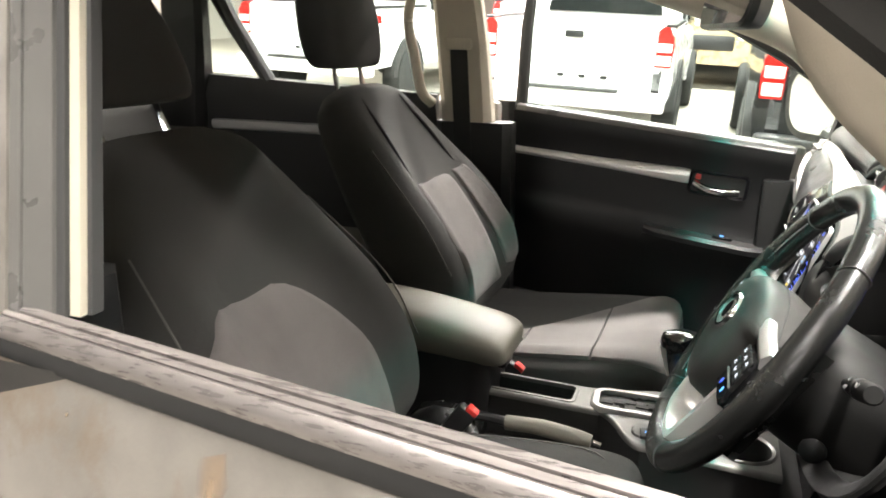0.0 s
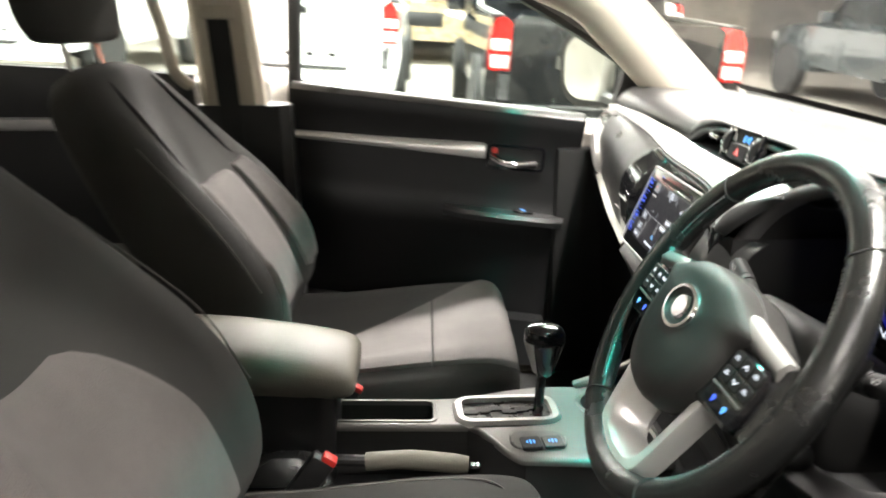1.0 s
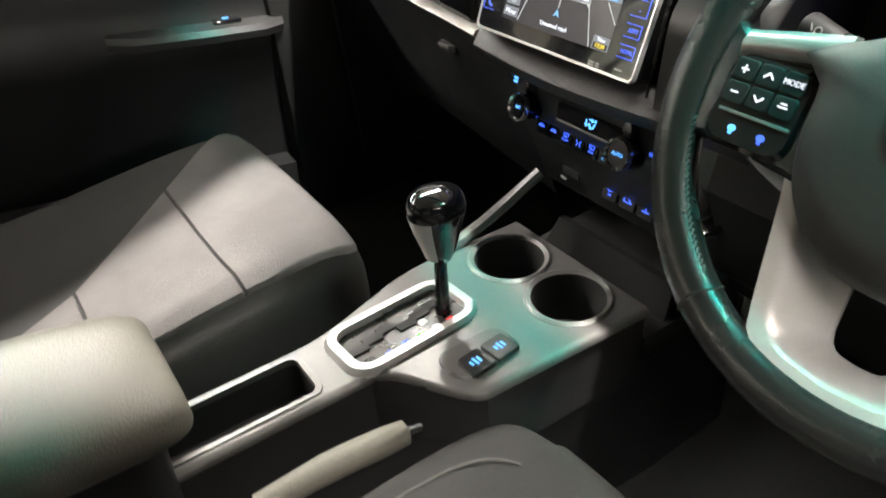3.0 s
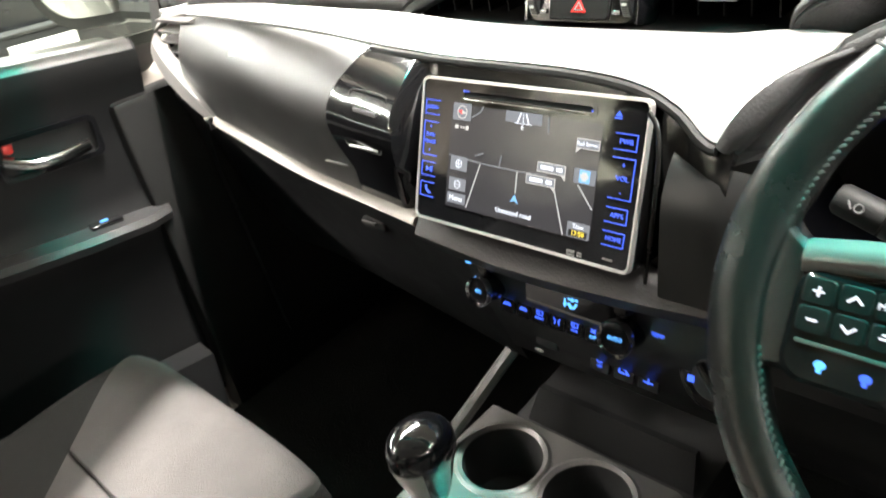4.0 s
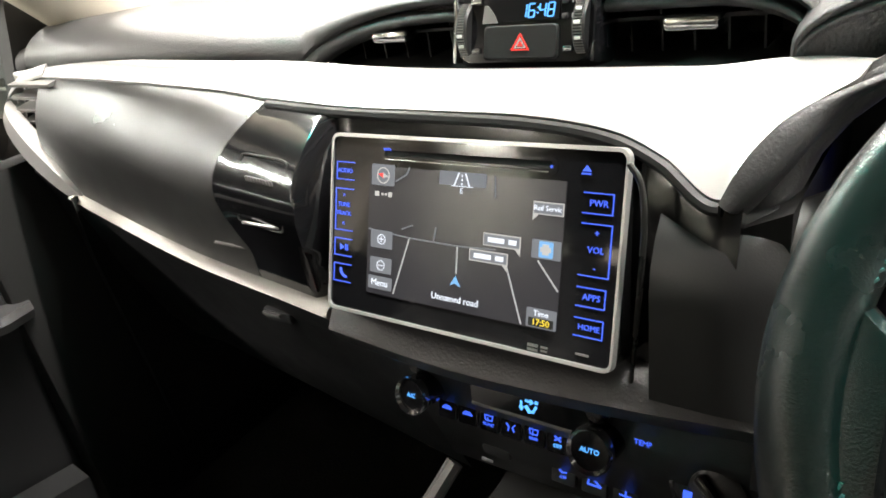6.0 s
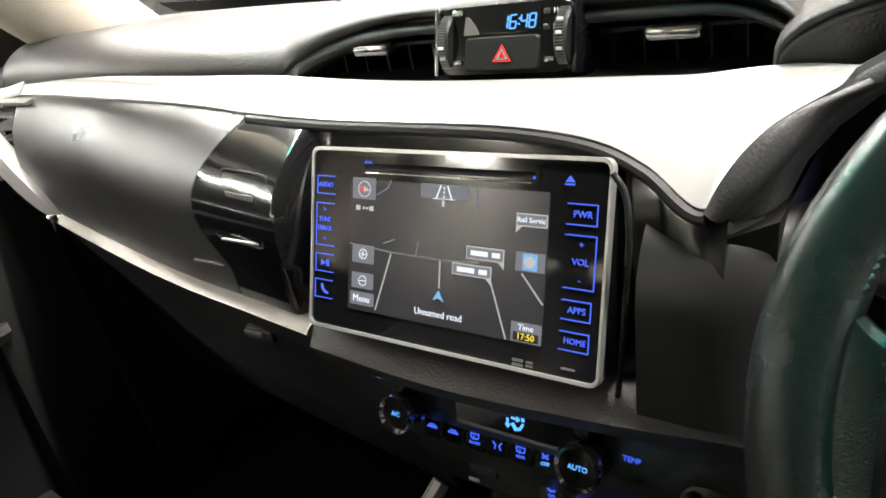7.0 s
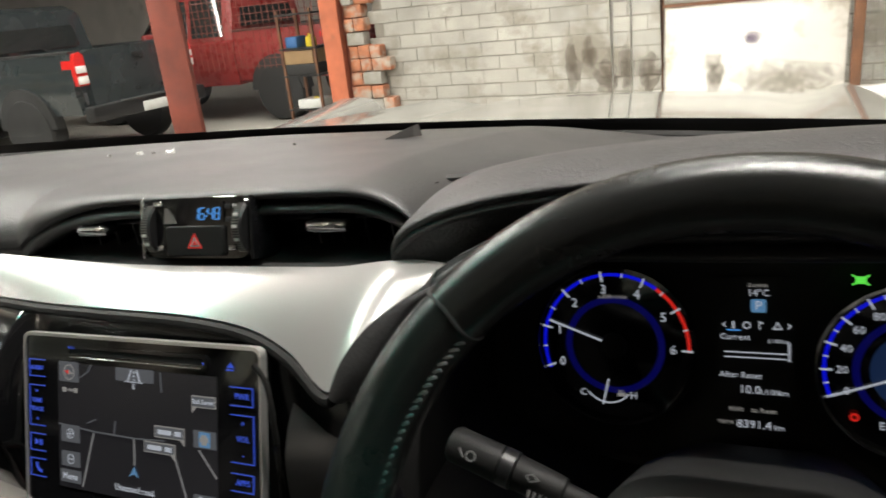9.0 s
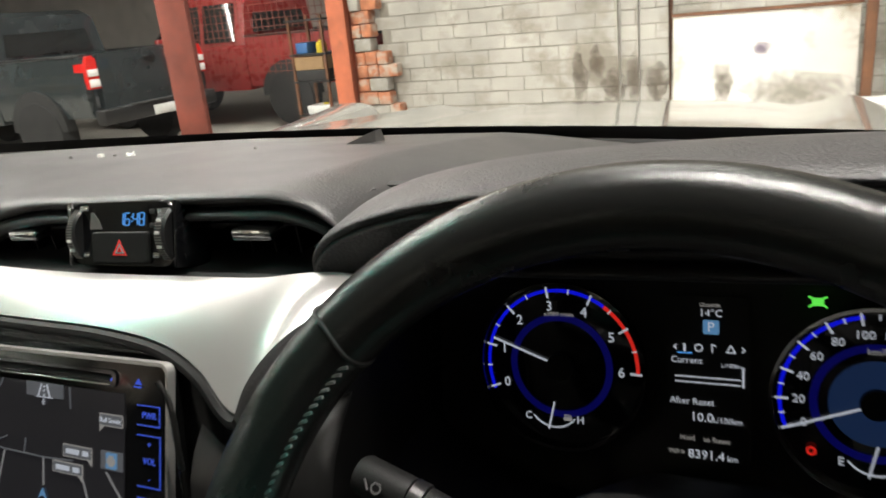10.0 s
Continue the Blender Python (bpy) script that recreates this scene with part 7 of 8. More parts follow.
# ---- centre console ----
def console():
    c = tagged(empty("centre_console", (0.03, -0.2, 0.55)), "grey and black centre console with gear gate, tray and cup holders", "console")
    # body below
    part("console_body", loft([[(-0.085, -0.66, z), (0.085, -0.66, z), (0.12, -0.1, z), (0.14, 0.16, z), (0.14, 0.3, z), (-0.1, 0.3, z), (-0.08, 0.05, z), (-0.075, -0.2, z)] for z in (0.5, 0.72)]), M_BLACK, c, "black console body")
    part("side_wall", loft([[(x, y, z) for x, y in ((-0.044, -0.392), (0.04, -0.392), (0.04, -0.17), (0.075, -0.14), (0.128, -0.09), (0.138, 0.118), (-0.085, 0.118), (-0.085, -0.03), (-0.044, -0.21))] for z in (0.70, 0.7975)], caps=False), M_DARK, c, "black console side")
    # grey top panel with openings built as strips round the tray, gate and cups
    def zt(y):
        return 0.805 - 0.015 * (y + 0.2)
    bm = bmesh.new()
    nx, ny = 90, 150
    ys = [-0.395 + 0.515 * j / ny for j in range(ny + 1)]

    def edge(y):
        """Left and right rims of the panel."""
        left = -0.045 - 0.044 * (1 - math.cos(math.pi * max(0, min(1, (y + 0.22) / 0.2)))) / 2
        if y < -0.17:
            right = 0.042
        elif y < -0.09:
            right = 0.042 + 0.09 * (1 - math.cos(math.pi * (y + 0.17) / 0.08)) / 2
        else:
            right = 0.132 + 0.05 * (y + 0.09)
        return left, right
    verts = {}
    for j, y in enumerate(ys):
        l0, r0 = edge(y)
        for i in range(nx + 1):
            x = l0 + (r0 - l0) * i / nx
            drop = 0.004 * (max(0, 1 - (x - l0) / 0.006) ** 2 + max(0, 1 - (r0 - x) / 0.007) ** 2)
            verts[i, j] = bm.verts.new((x, y, zt(y) - drop))

    def inside(x, y):
        for cx, cy in ((-0.027, 0.062), (0.073, 0.066)):
            if (x - cx) ** 2 + (y - cy) ** 2 < 0.0465 ** 2:
                return True
        return abs(x + 0.002) < 0.031 and abs(y + 0.30) < 0.08 or abs(x + 0.003) < 0.032 and abs(y + 0.106) < 0.074
    for j in range(ny):
        for i in range(nx):
            q = [verts[i, j], verts[i + 1, j], verts[i + 1, j + 1], verts[i, j + 1]]
            mid = sum((v.co for v in q), Vector()) / 4
            if not inside(mid.x, mid.y):
                bm.faces.new(q)
    bmesh.ops.delete(bm, geom=[v for v in bm.verts if not v.link_faces], context="VERTS")
    r = bmesh.ops.extrude_face_region(bm, geom=bm.faces[:])
    bmesh.ops.translate(bm, vec=(0, 0, -0.006), verts=[v for v in r["geom"] if isinstance(v, bmesh.types.BMVert)])
    part("top_panel", bm, M_CONSOLE, c, "satin grey console panel", smooth=50)
    # tray
    f = facing((-0.002, -0.30, zt(-0.30)), (1, 0, 0), (0, 1, -0.015))
    tr = part("tray_rim", ring_plate(rounded(0.070, 0.172, 0.012), rounded(0.058, 0.158, 0.01), -0.006, 0.002, edge=0.02), M_CONSOLE, c, m=f)
    part("tray_well", loft([[(x, y, z) for x, y in rounded(0.06, 0.16, 0.01)] for z in (0.0, -0.05)], caps=False), M_DARK, tr, m=f)
    part("tray_floor", plate(rounded(0.064, 0.164, 0.01), -0.053, -0.05), M_RUBBER, tr, m=f)
    # a green bottle cap in the tray
    token = tagged(empty("plastic_token", (-0.004, -0.285, 0.757)), "small green bottle cap lying in the console tray", "token")
    part("disc", lathe([(0.0, 0.0), (0.013, 0.0), (0.014, 0.006), (0.012, 0.009), (0.0, 0.009)], 18, pose(0.003, -0.345, zt(-0.345) - 0.0485)), material("green_plastic", (0.02, 0.3, 0.12), 0.4), token)
    # cup holders
    for cx, cy in ((-0.027, 0.062), (0.073, 0.066)):
        fz = facing((cx, cy, zt(cy)), (1, 0, 0), (0, 1, -0.015))
        cu = part("cup_ring", lathe([(0.0508, -0.008), (0.0508, 0.0012), (0.0475, 0.0035), (0.0425, 0.001), (0.0425, -0.004), (0.0508, -0.008)], 40, None, caps=False), M_CONSOLE, c, "satin grey cup holder ring", m=fz)
        part("cup_well", loft([[(x, y, z) for x, y in circle(k, 36)] for k, z in ((0.0425, 0.0), (0.041, -0.02), (0.039, -0.065))], caps=False), M_DARK, cu, m=fz, smooth=60)
        part("cup_floor", plate(circle(0.042, 30), -0.068, -0.065), M_RUBBER, cu, m=fz)
    # front recess below the switches
    part("front_tray", loft([[(-0.085, 0.12, 0.72), (0.14, 0.12, 0.72), (0.145, 0.28, 0.72), (-0.09, 0.28, 0.72)], [(-0.085, 0.12, 0.755), (0.14, 0.12, 0.755), (0.145, 0.28, 0.76), (-0.09, 0.28, 0.76)]]), M_DARK, c)
    part("front_wall", loft([[(-0.07, 0.155, 0.757), (0.135, 0.155, 0.757), (0.135, 0.165, 0.757), (-0.07, 0.165, 0.757)], [(-0.06, 0.172, 0.797), (0.13, 0.172, 0.797), (0.13, 0.18, 0.797), (-0.06, 0.18, 0.797)]]), M_HUB, c, "grey back wall of the recess")
    part("side_rail", tube(smoothed([(-0.088, 0.02, 0.803), (-0.08, 0.085, 0.832), (-0.061, 0.14, 0.876)], 5), 0.008, 8), M_CONSOLE, c, "satin grey side rail")
    part("key_surround", plate([(x + 0.083, y - 0.066) for x, y in rounded(0.05, 0.085, 0.02, 8)], -0.001, 0.0025, edge=0.002), M_CAP, c, "dull brown-grey key surround", m=facing((0, 0, zt(0)), (1, 0, 0), (0, 1, -0.015)))
    # gear gate
    f = facing((-0.003, -0.105, zt(-0.105)), (1, 0.06, 0), (-0.06, 1, -0.015)) @ Matrix.Diagonal((0.82, 1.02, 1, 1))
    g = part("gate_frame", ring_plate(rounded(0.104, 0.166, 0.03, 8), rounded(0.078, 0.138, 0.018, 8), -0.004, 0.007, edge=0.05), M_SILVER, c, "satin silver gate frame", m=f)
    part("gate_plate", plate(rounded(0.086, 0.146, 0.02, 8), -0.006, -0.002), M_GATE, g, "dark chrome gate plate", m=f)
    bm = bmesh.new()
    for k in range(6):
        box(-0.012 + 0.006 * (k % 3), 0.045 - 0.02 * k, -0.0012, 0.014, 0.022, 0.003, m=f, bm=bm)
    part("gate_slot", bm, M_DARK, g, smooth=0)
    for word, x, y, mat in (("P", 0.028, 0.045, G_RED), ("R", 0.028, 0.027, G_WHITE), ("N", 0.028, 0.008, G_GREEN), ("D", 0.028, -0.012, G_BLUE), ("S", 0.028, -0.034, G_BLUE)):
        text(word, 0.011, f @ Matrix.Translation((x, y, -0.0018)), mat, g)
    sh = tagged(empty("gear_lever", (0.006, -0.06, 0.82)), "gear lever with gloss black and silver knob, in park", "gear lever")
    part("stem", tube([(0.006, -0.062, 0.79), (0.004, -0.057, 0.86), (0.003, -0.055, 0.885)], [0.009, 0.007, 0.0075], 12), M_PIANO, sh)
    kn = []
    for z, rx, ry, dy in ((0.862, 0.010, 0.012, 0), (0.872, 0.014, 0.017, 0), (0.89, 0.018, 0.023, 0), (0.905, 0.0215, 0.027, 0.0), (0.922, 0.0262, 0.032, 0.0), (0.935, 0.0255, 0.031, -0.001), (0.944, 0.021, 0.025, -0.002), (0.948, 0.009, 0.011, -0.002)):
        kn.append([(0.002 + rx * math.cos(t), -0.054 + dy + ry * math.sin(t), z) for t in [2 * math.pi * k / 28 for k in range(28)]])
    part("knob", loft(dense(kn, 3)), M_PIANO, sh, "gloss black knob", smooth=60)
    part("knob_band", loft([[(0.002 + rx * math.cos(t), -0.054 + ry * math.sin(t), z) for t in [radians(-200 + 160 * k / 12) for k in range(13)]] for z, rx, ry in ((0.868, 0.0145, 0.0175), (0.89, 0.0192, 0.0242), (0.905, 0.0232, 0.0288), (0.922, 0.0268, 0.0327))], closed=False, caps=False), M_SATIN, sh, "silver knob inlay", smooth=60)
    sh.matrix_basis = Matrix.Translation((-0.004, 0.006, 0.006)) @ sh.matrix_basis
    # two keys beside the gate
    f = facing((0.0935, -0.062, zt(-0.062) + 0.003), (1, 0.1, 0.0), (-0.1, 1, -0.015))
    for k in (-1, 1):
        b = part("console_key", plate([(x, y + k * 0.0165) for x, y in rounded(0.03, 0.031, 0.004)], -0.002, 0.003, edge=0.001), M_BLACK, c, "blue lit console key", m=f)
        bars([(0, k * 0.0165 + 0.004, 0.008, 0.0025), (0, k * 0.0165 - 0.001, 0.01, 0.0025), (0, k * 0.0165 - 0.006, 0.006, 0.0025)], f @ Matrix.Translation((0, 0, 0.003)), G_ICE, b)
    # arm rest box
    ar = tagged(empty("arm_rest_box", (0.0, -0.5, 0.6)), "centre arm rest with a tan-grey padded lid", "arm rest")
    lid = []
    for y, hw, z0, z1 in ((-0.338, 0.05, 0.876, 0.89), (-0.342, 0.072, 0.862, 0.904), (-0.37, 0.084, 0.858, 0.917), (-0.45, 0.088, 0.862, 0.932), (-0.55, 0.088, 0.868, 0.945), (-0.64, 0.086, 0.872, 0.95), (-0.68, 0.08, 0.88, 0.945), (-0.69, 0.06, 0.89, 0.93)):
        n = 28
        lid.append([(-0.01 + hw * math.copysign(abs(math.cos(t)) ** 0.5, math.cos(t)), y, (z0 + z1) / 2 + (z1 - z0) / 2 * math.copysign(abs(math.sin(t)) ** 0.6, math.sin(t))) for t in [2 * math.pi * k / n for k in range(n)]])
    part("lid", loft(dense(lid, 3)), M_ARM, ar, "tan-grey padded vinyl lid", smooth=60)
    part("box", loft([[(-0.01 + x, -0.52 + y, z) for x, y in rounded(0.165 * k, 0.31 * k, 0.03)] for k, z in ((0.9, 0.55), (0.97, 0.8), (1.0, 0.875))]), M_BLACK, ar, "black box below the lid", smooth=50)
    part("catch", box(-0.01, -0.356, 0.855, 0.05, 0.02, 0.03, 0.006), M_BLACK, ar)
    # handbrake
    hb = tagged(empty("hand_brake", (0.09, -0.4, 0.7)), "handbrake lever with a grey grip, lowered beside the console", "handbrake")
    part("lever", tube(smoothed([(0.088, -0.46, 0.765), (0.09, -0.38, 0.785), (0.091, -0.31, 0.785)], 4), 0.009, 10), M_BLACK, hb)
    part("gaiter", loft([[(0.088 + x * k, -0.43 + y * k, z) for x, y in rounded(0.06, 0.14, 0.02)] for k, z in ((1.0, 0.76), (0.7, 0.785), (0.35, 0.795))]), M_LEATHER, hb, "black leather gaiter")
    part("grip", tube(smoothed([(0.091, -0.315, 0.784), (0.092, -0.25, 0.787), (0.095, -0.165, 0.779)], 4), [0.0135] * 4 + [0.0145] * 4 + [0.0125], 14), M_ARM, hb, "tan-grey grip")
    part("button", tube([(0.0955, -0.162, 0.779), (0.0965, -0.148, 0.777)], [0.006, 0.005], 12), M_CHROME, hb, "chrome button")
    hb.matrix_basis = Matrix.Translation((0.006, -0.006, -0.004)) @ hb.matrix_basis
    # belt buckles
    for name, x, y, z in (("seat_belt_buckle", 0.15, -0.372, 0.822), ("seat_belt_buckle", -0.12, -0.36, 0.788)):
        b = tagged(empty(name, (x, y, z - 0.1)), "black seat belt buckle with a red release button", "belt buckle")
        m = Matrix.Translation((x, y, z)) @ Matrix.Rotation(radians(-35), 4, "X")
        part("body", box(0, 0, -0.05, 0.022, 0.036, 0.1, 0.006), M_BLACK, b, m=m)
        part("red_button", box(0, 0.006, 0.001, 0.018, 0.022, 0.012, 0.003), M_RED, b, "red release button", m=m)
    return c


console()


# ---- outside: the wall ahead ----
def wall_ahead():
    """Painted brick with a whitewashed panel, pipes and a rusty post."""
    Y = 4.3
    w = tagged(part("wall_north", box(0.9, Y + 0.14, 1.7, 6.3, 0.22, 3.4), M_MORTAR, smooth=0, m=GARAGE), "old painted brick wall, grimy and lit by the headlamps", "wall", kind="structure")
    tagged(part("wall_upper", box(0.9, Y + 0.14, 4.3, 6.3, 0.2, 1.8), M_BLOCK, smooth=0, m=GARAGE), "plastered upper wall", "wall", kind="structure")
    panel = tagged(part("whitewashed_panel", box(0.145, Y - 0.0, 0.63, 0.93, 0.05, 1.1, 0.006), M_PANEL, m=GARAGE), "whitewashed sheet panel with rust and dirt marks", "wall panel")
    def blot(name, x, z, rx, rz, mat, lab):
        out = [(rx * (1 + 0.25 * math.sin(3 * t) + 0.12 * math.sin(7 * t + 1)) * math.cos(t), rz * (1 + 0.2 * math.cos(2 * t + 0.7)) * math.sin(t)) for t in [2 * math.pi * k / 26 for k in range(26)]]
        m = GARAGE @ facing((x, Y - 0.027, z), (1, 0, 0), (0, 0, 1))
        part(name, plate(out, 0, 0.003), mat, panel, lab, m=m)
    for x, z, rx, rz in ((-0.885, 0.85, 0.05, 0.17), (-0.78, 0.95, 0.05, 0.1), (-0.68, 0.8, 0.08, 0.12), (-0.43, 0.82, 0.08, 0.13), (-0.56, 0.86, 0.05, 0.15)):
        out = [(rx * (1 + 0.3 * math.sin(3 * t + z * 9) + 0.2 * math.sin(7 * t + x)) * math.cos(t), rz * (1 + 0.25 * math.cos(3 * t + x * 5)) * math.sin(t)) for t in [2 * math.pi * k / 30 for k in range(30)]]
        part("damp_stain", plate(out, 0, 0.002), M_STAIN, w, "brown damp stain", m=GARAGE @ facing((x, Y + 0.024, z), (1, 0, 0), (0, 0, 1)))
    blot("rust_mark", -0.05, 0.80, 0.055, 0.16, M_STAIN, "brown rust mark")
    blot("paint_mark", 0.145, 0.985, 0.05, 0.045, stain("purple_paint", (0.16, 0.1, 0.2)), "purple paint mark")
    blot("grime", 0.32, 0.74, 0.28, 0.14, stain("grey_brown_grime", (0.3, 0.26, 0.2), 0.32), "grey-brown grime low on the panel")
    part("panel_batten", box(0.145, Y - 0.03, 1.19, 0.95, 0.02, 0.018), M_RUST, panel, "dark top batten", m=GARAGE)
    for x, r in ((-0.625, 0.012), (-0.51, 0.008), (-0.335, 0.014)):
        tagged(part("wall_pipe", tube([(x, Y - 0.025, 0.0), (x, Y - 0.025, 1.35), (x + 0.02, Y - 0.025, 3.3)], r, 8), M_PANEL if r < 0.014 else M_RUST, m=GARAGE), "old painted conduit on the brick wall", "pipe")
    p = tagged(part("rusty_post", box(0.655, Y - 0.06, 1.6, 0.05, 0.1, 3.2, 0.006), M_RUST, m=GARAGE), "rusty brown steel post against the wall", "post")
    # orange corner post with broken brick beside it
    q = tagged(empty("corner_post", (0, 0, 0)), "orange-red steel post at the broken end of the wall", "post")
    part("flange", box(-2.52, Y - 0.1, 1.7, 0.14, 0.012, 3.4, 0.003), M_POST, q, m=GARAGE)
    part("web", box(-2.52, Y - 0.02, 1.7, 0.012, 0.15, 3.4), M_POST, q, m=GARAGE)
    part("back_flange", box(-2.52, Y + 0.06, 1.7, 0.14, 0.012, 3.4, 0.003), M_POST, q, m=GARAGE)
    random.seed(11)
    for k in range(26):
        z = 0.08 + 0.09 * k
        reach = random.uniform(0.07, 0.13) if z > 1.1 else random.uniform(0.16, 0.3)
        x = -2.44
        while x < -2.44 + reach:
            long = random.uniform(0.07, 0.15)
            part("loose_brick", box(x + long / 2, Y - 0.005 + random.uniform(-0.012, 0.012), z + random.uniform(-0.004, 0.004), long, 0.1, 0.086, 0.012, m=GARAGE), M_ORANGE if random.random() < 0.85 else M_BRICK, q)
            x += long + 0.003
    s = tagged(empty("red_column", (0, 0, 0)), "red-oxide steel column standing in the hall", "column")
    part("flange", box(-3.85, 4.06, 1.8, 0.21, 0.016, 5.0, 0.004), M_OXIDE, s, m=GARAGE @ Matrix.Translation((-3.85, 4.06, 0)) @ Matrix.Rotation(radians(35), 4, "Z") @ Matrix.Translation((3.85, -4.06, 0)))
    part("web", box(-3.85, 4.14, 1.8, 0.014, 0.16, 5.0), M_OXIDE, s, m=GARAGE @ Matrix.Translation((-3.85, 4.06, 0)) @ Matrix.Rotation(radians(35), 4, "Z") @ Matrix.Translation((3.85, -4.06, 0)))
    part("back_flange", box(-3.85, 4.22, 1.8, 0.21, 0.016, 5.0, 0.004), M_OXIDE, s, m=GARAGE @ Matrix.Translation((-3.85, 4.06, 0)) @ Matrix.Rotation(radians(35), 4, "Z") @ Matrix.Translation((3.85, -4.06, 0)))
    # shelf of odds and ends between column and wall
    sh = tagged(empty("steel_shelf", (0, 0, 0)), "steel shelf rack with tools and boxes", "shelf")
    cx, cy = -4.68, 7.0
    for dx in (-0.22, 0.22):
        for dy in (-0.18, 0.18):
            part("leg", box(cx + dx, cy + dy, 0.7, 0.03, 0.03, 1.4), M_RUST, sh, m=GARAGE)
    for z in (0.3, 0.68, 0.98, 1.35):
        part("shelf_board", box(cx, cy, z, 0.5, 0.4, 0.02), M_BLACK, sh, m=GARAGE)
    for name, lab, x, z, sx, sy, sz, mat in (("bottle", "yellow plastic bottle on the shelf", 0.1, 1.06, 0.12, 0.12, 0.14, M_YELLOW), ("cardboard_box", "brown cardboard box on the shelf", -0.02, 0.885, 0.4, 0.3, 0.15, M_CARD), ("tool_case", "blue plastic tool case on the shelf", -0.12, 1.06, 0.16, 0.2, 0.12, M_BLUE),
                                            ("carton", "white carton on the shelf", 0.05, 0.62, 0.34, 0.3, 0.1, M_WHITEPL), ("crate", "black plastic crate on the shelf", 0.0, 0.77, 0.4, 0.32, 0.12, M_DARK), ("can", "yellow paint can on the lower shelf", 0.06, 0.37, 0.14, 0.14, 0.12, M_YELLOW)):
        z0 = {"bottle": 0.99, "tool_case": 0.99, "cardboard_box": 0.69 + 0.12, "crate": 0.69, "carton": 0.31, "can": 0.31}[name]
        ob = part(name, lathe([(0.0, 0), (sx / 2, 0), (sx / 2, sz * 0.7), (sx / 5, sz * 0.9), (sx / 5, sz), (0, sz)], 16, pose(cx + x, cy - 0.05, z0)) if name in ("bottle", "can") else box(cx + x, cy - 0.03, z0 + sz / 2, sx, sy, sz, 0.01), mat, m=GARAGE)
        tagged(ob, lab, name.replace("_", " "))
    # welded mesh screen before the red vehicle
    bm = bmesh.new()
    for k in range(34):
        box(-7.3 + 0.09 * k, 0, 1.6, 0.006, 0.006, 1.7, bm=bm)
    for k in range(20):
        box(-5.8, 0, 0.78 + 0.09 * k, 3.1, 0.006, 0.006, bm=bm)
    bm.transform(GARAGE @ Matrix.Translation((0, 7.35, 0)))
    tagged(part("wire_mesh_screen", bm, M_OXIDE, smooth=0), "rust-red welded wire mesh screen", "mesh screen", kind="stuff")
    return w


wall = wall_ahead()


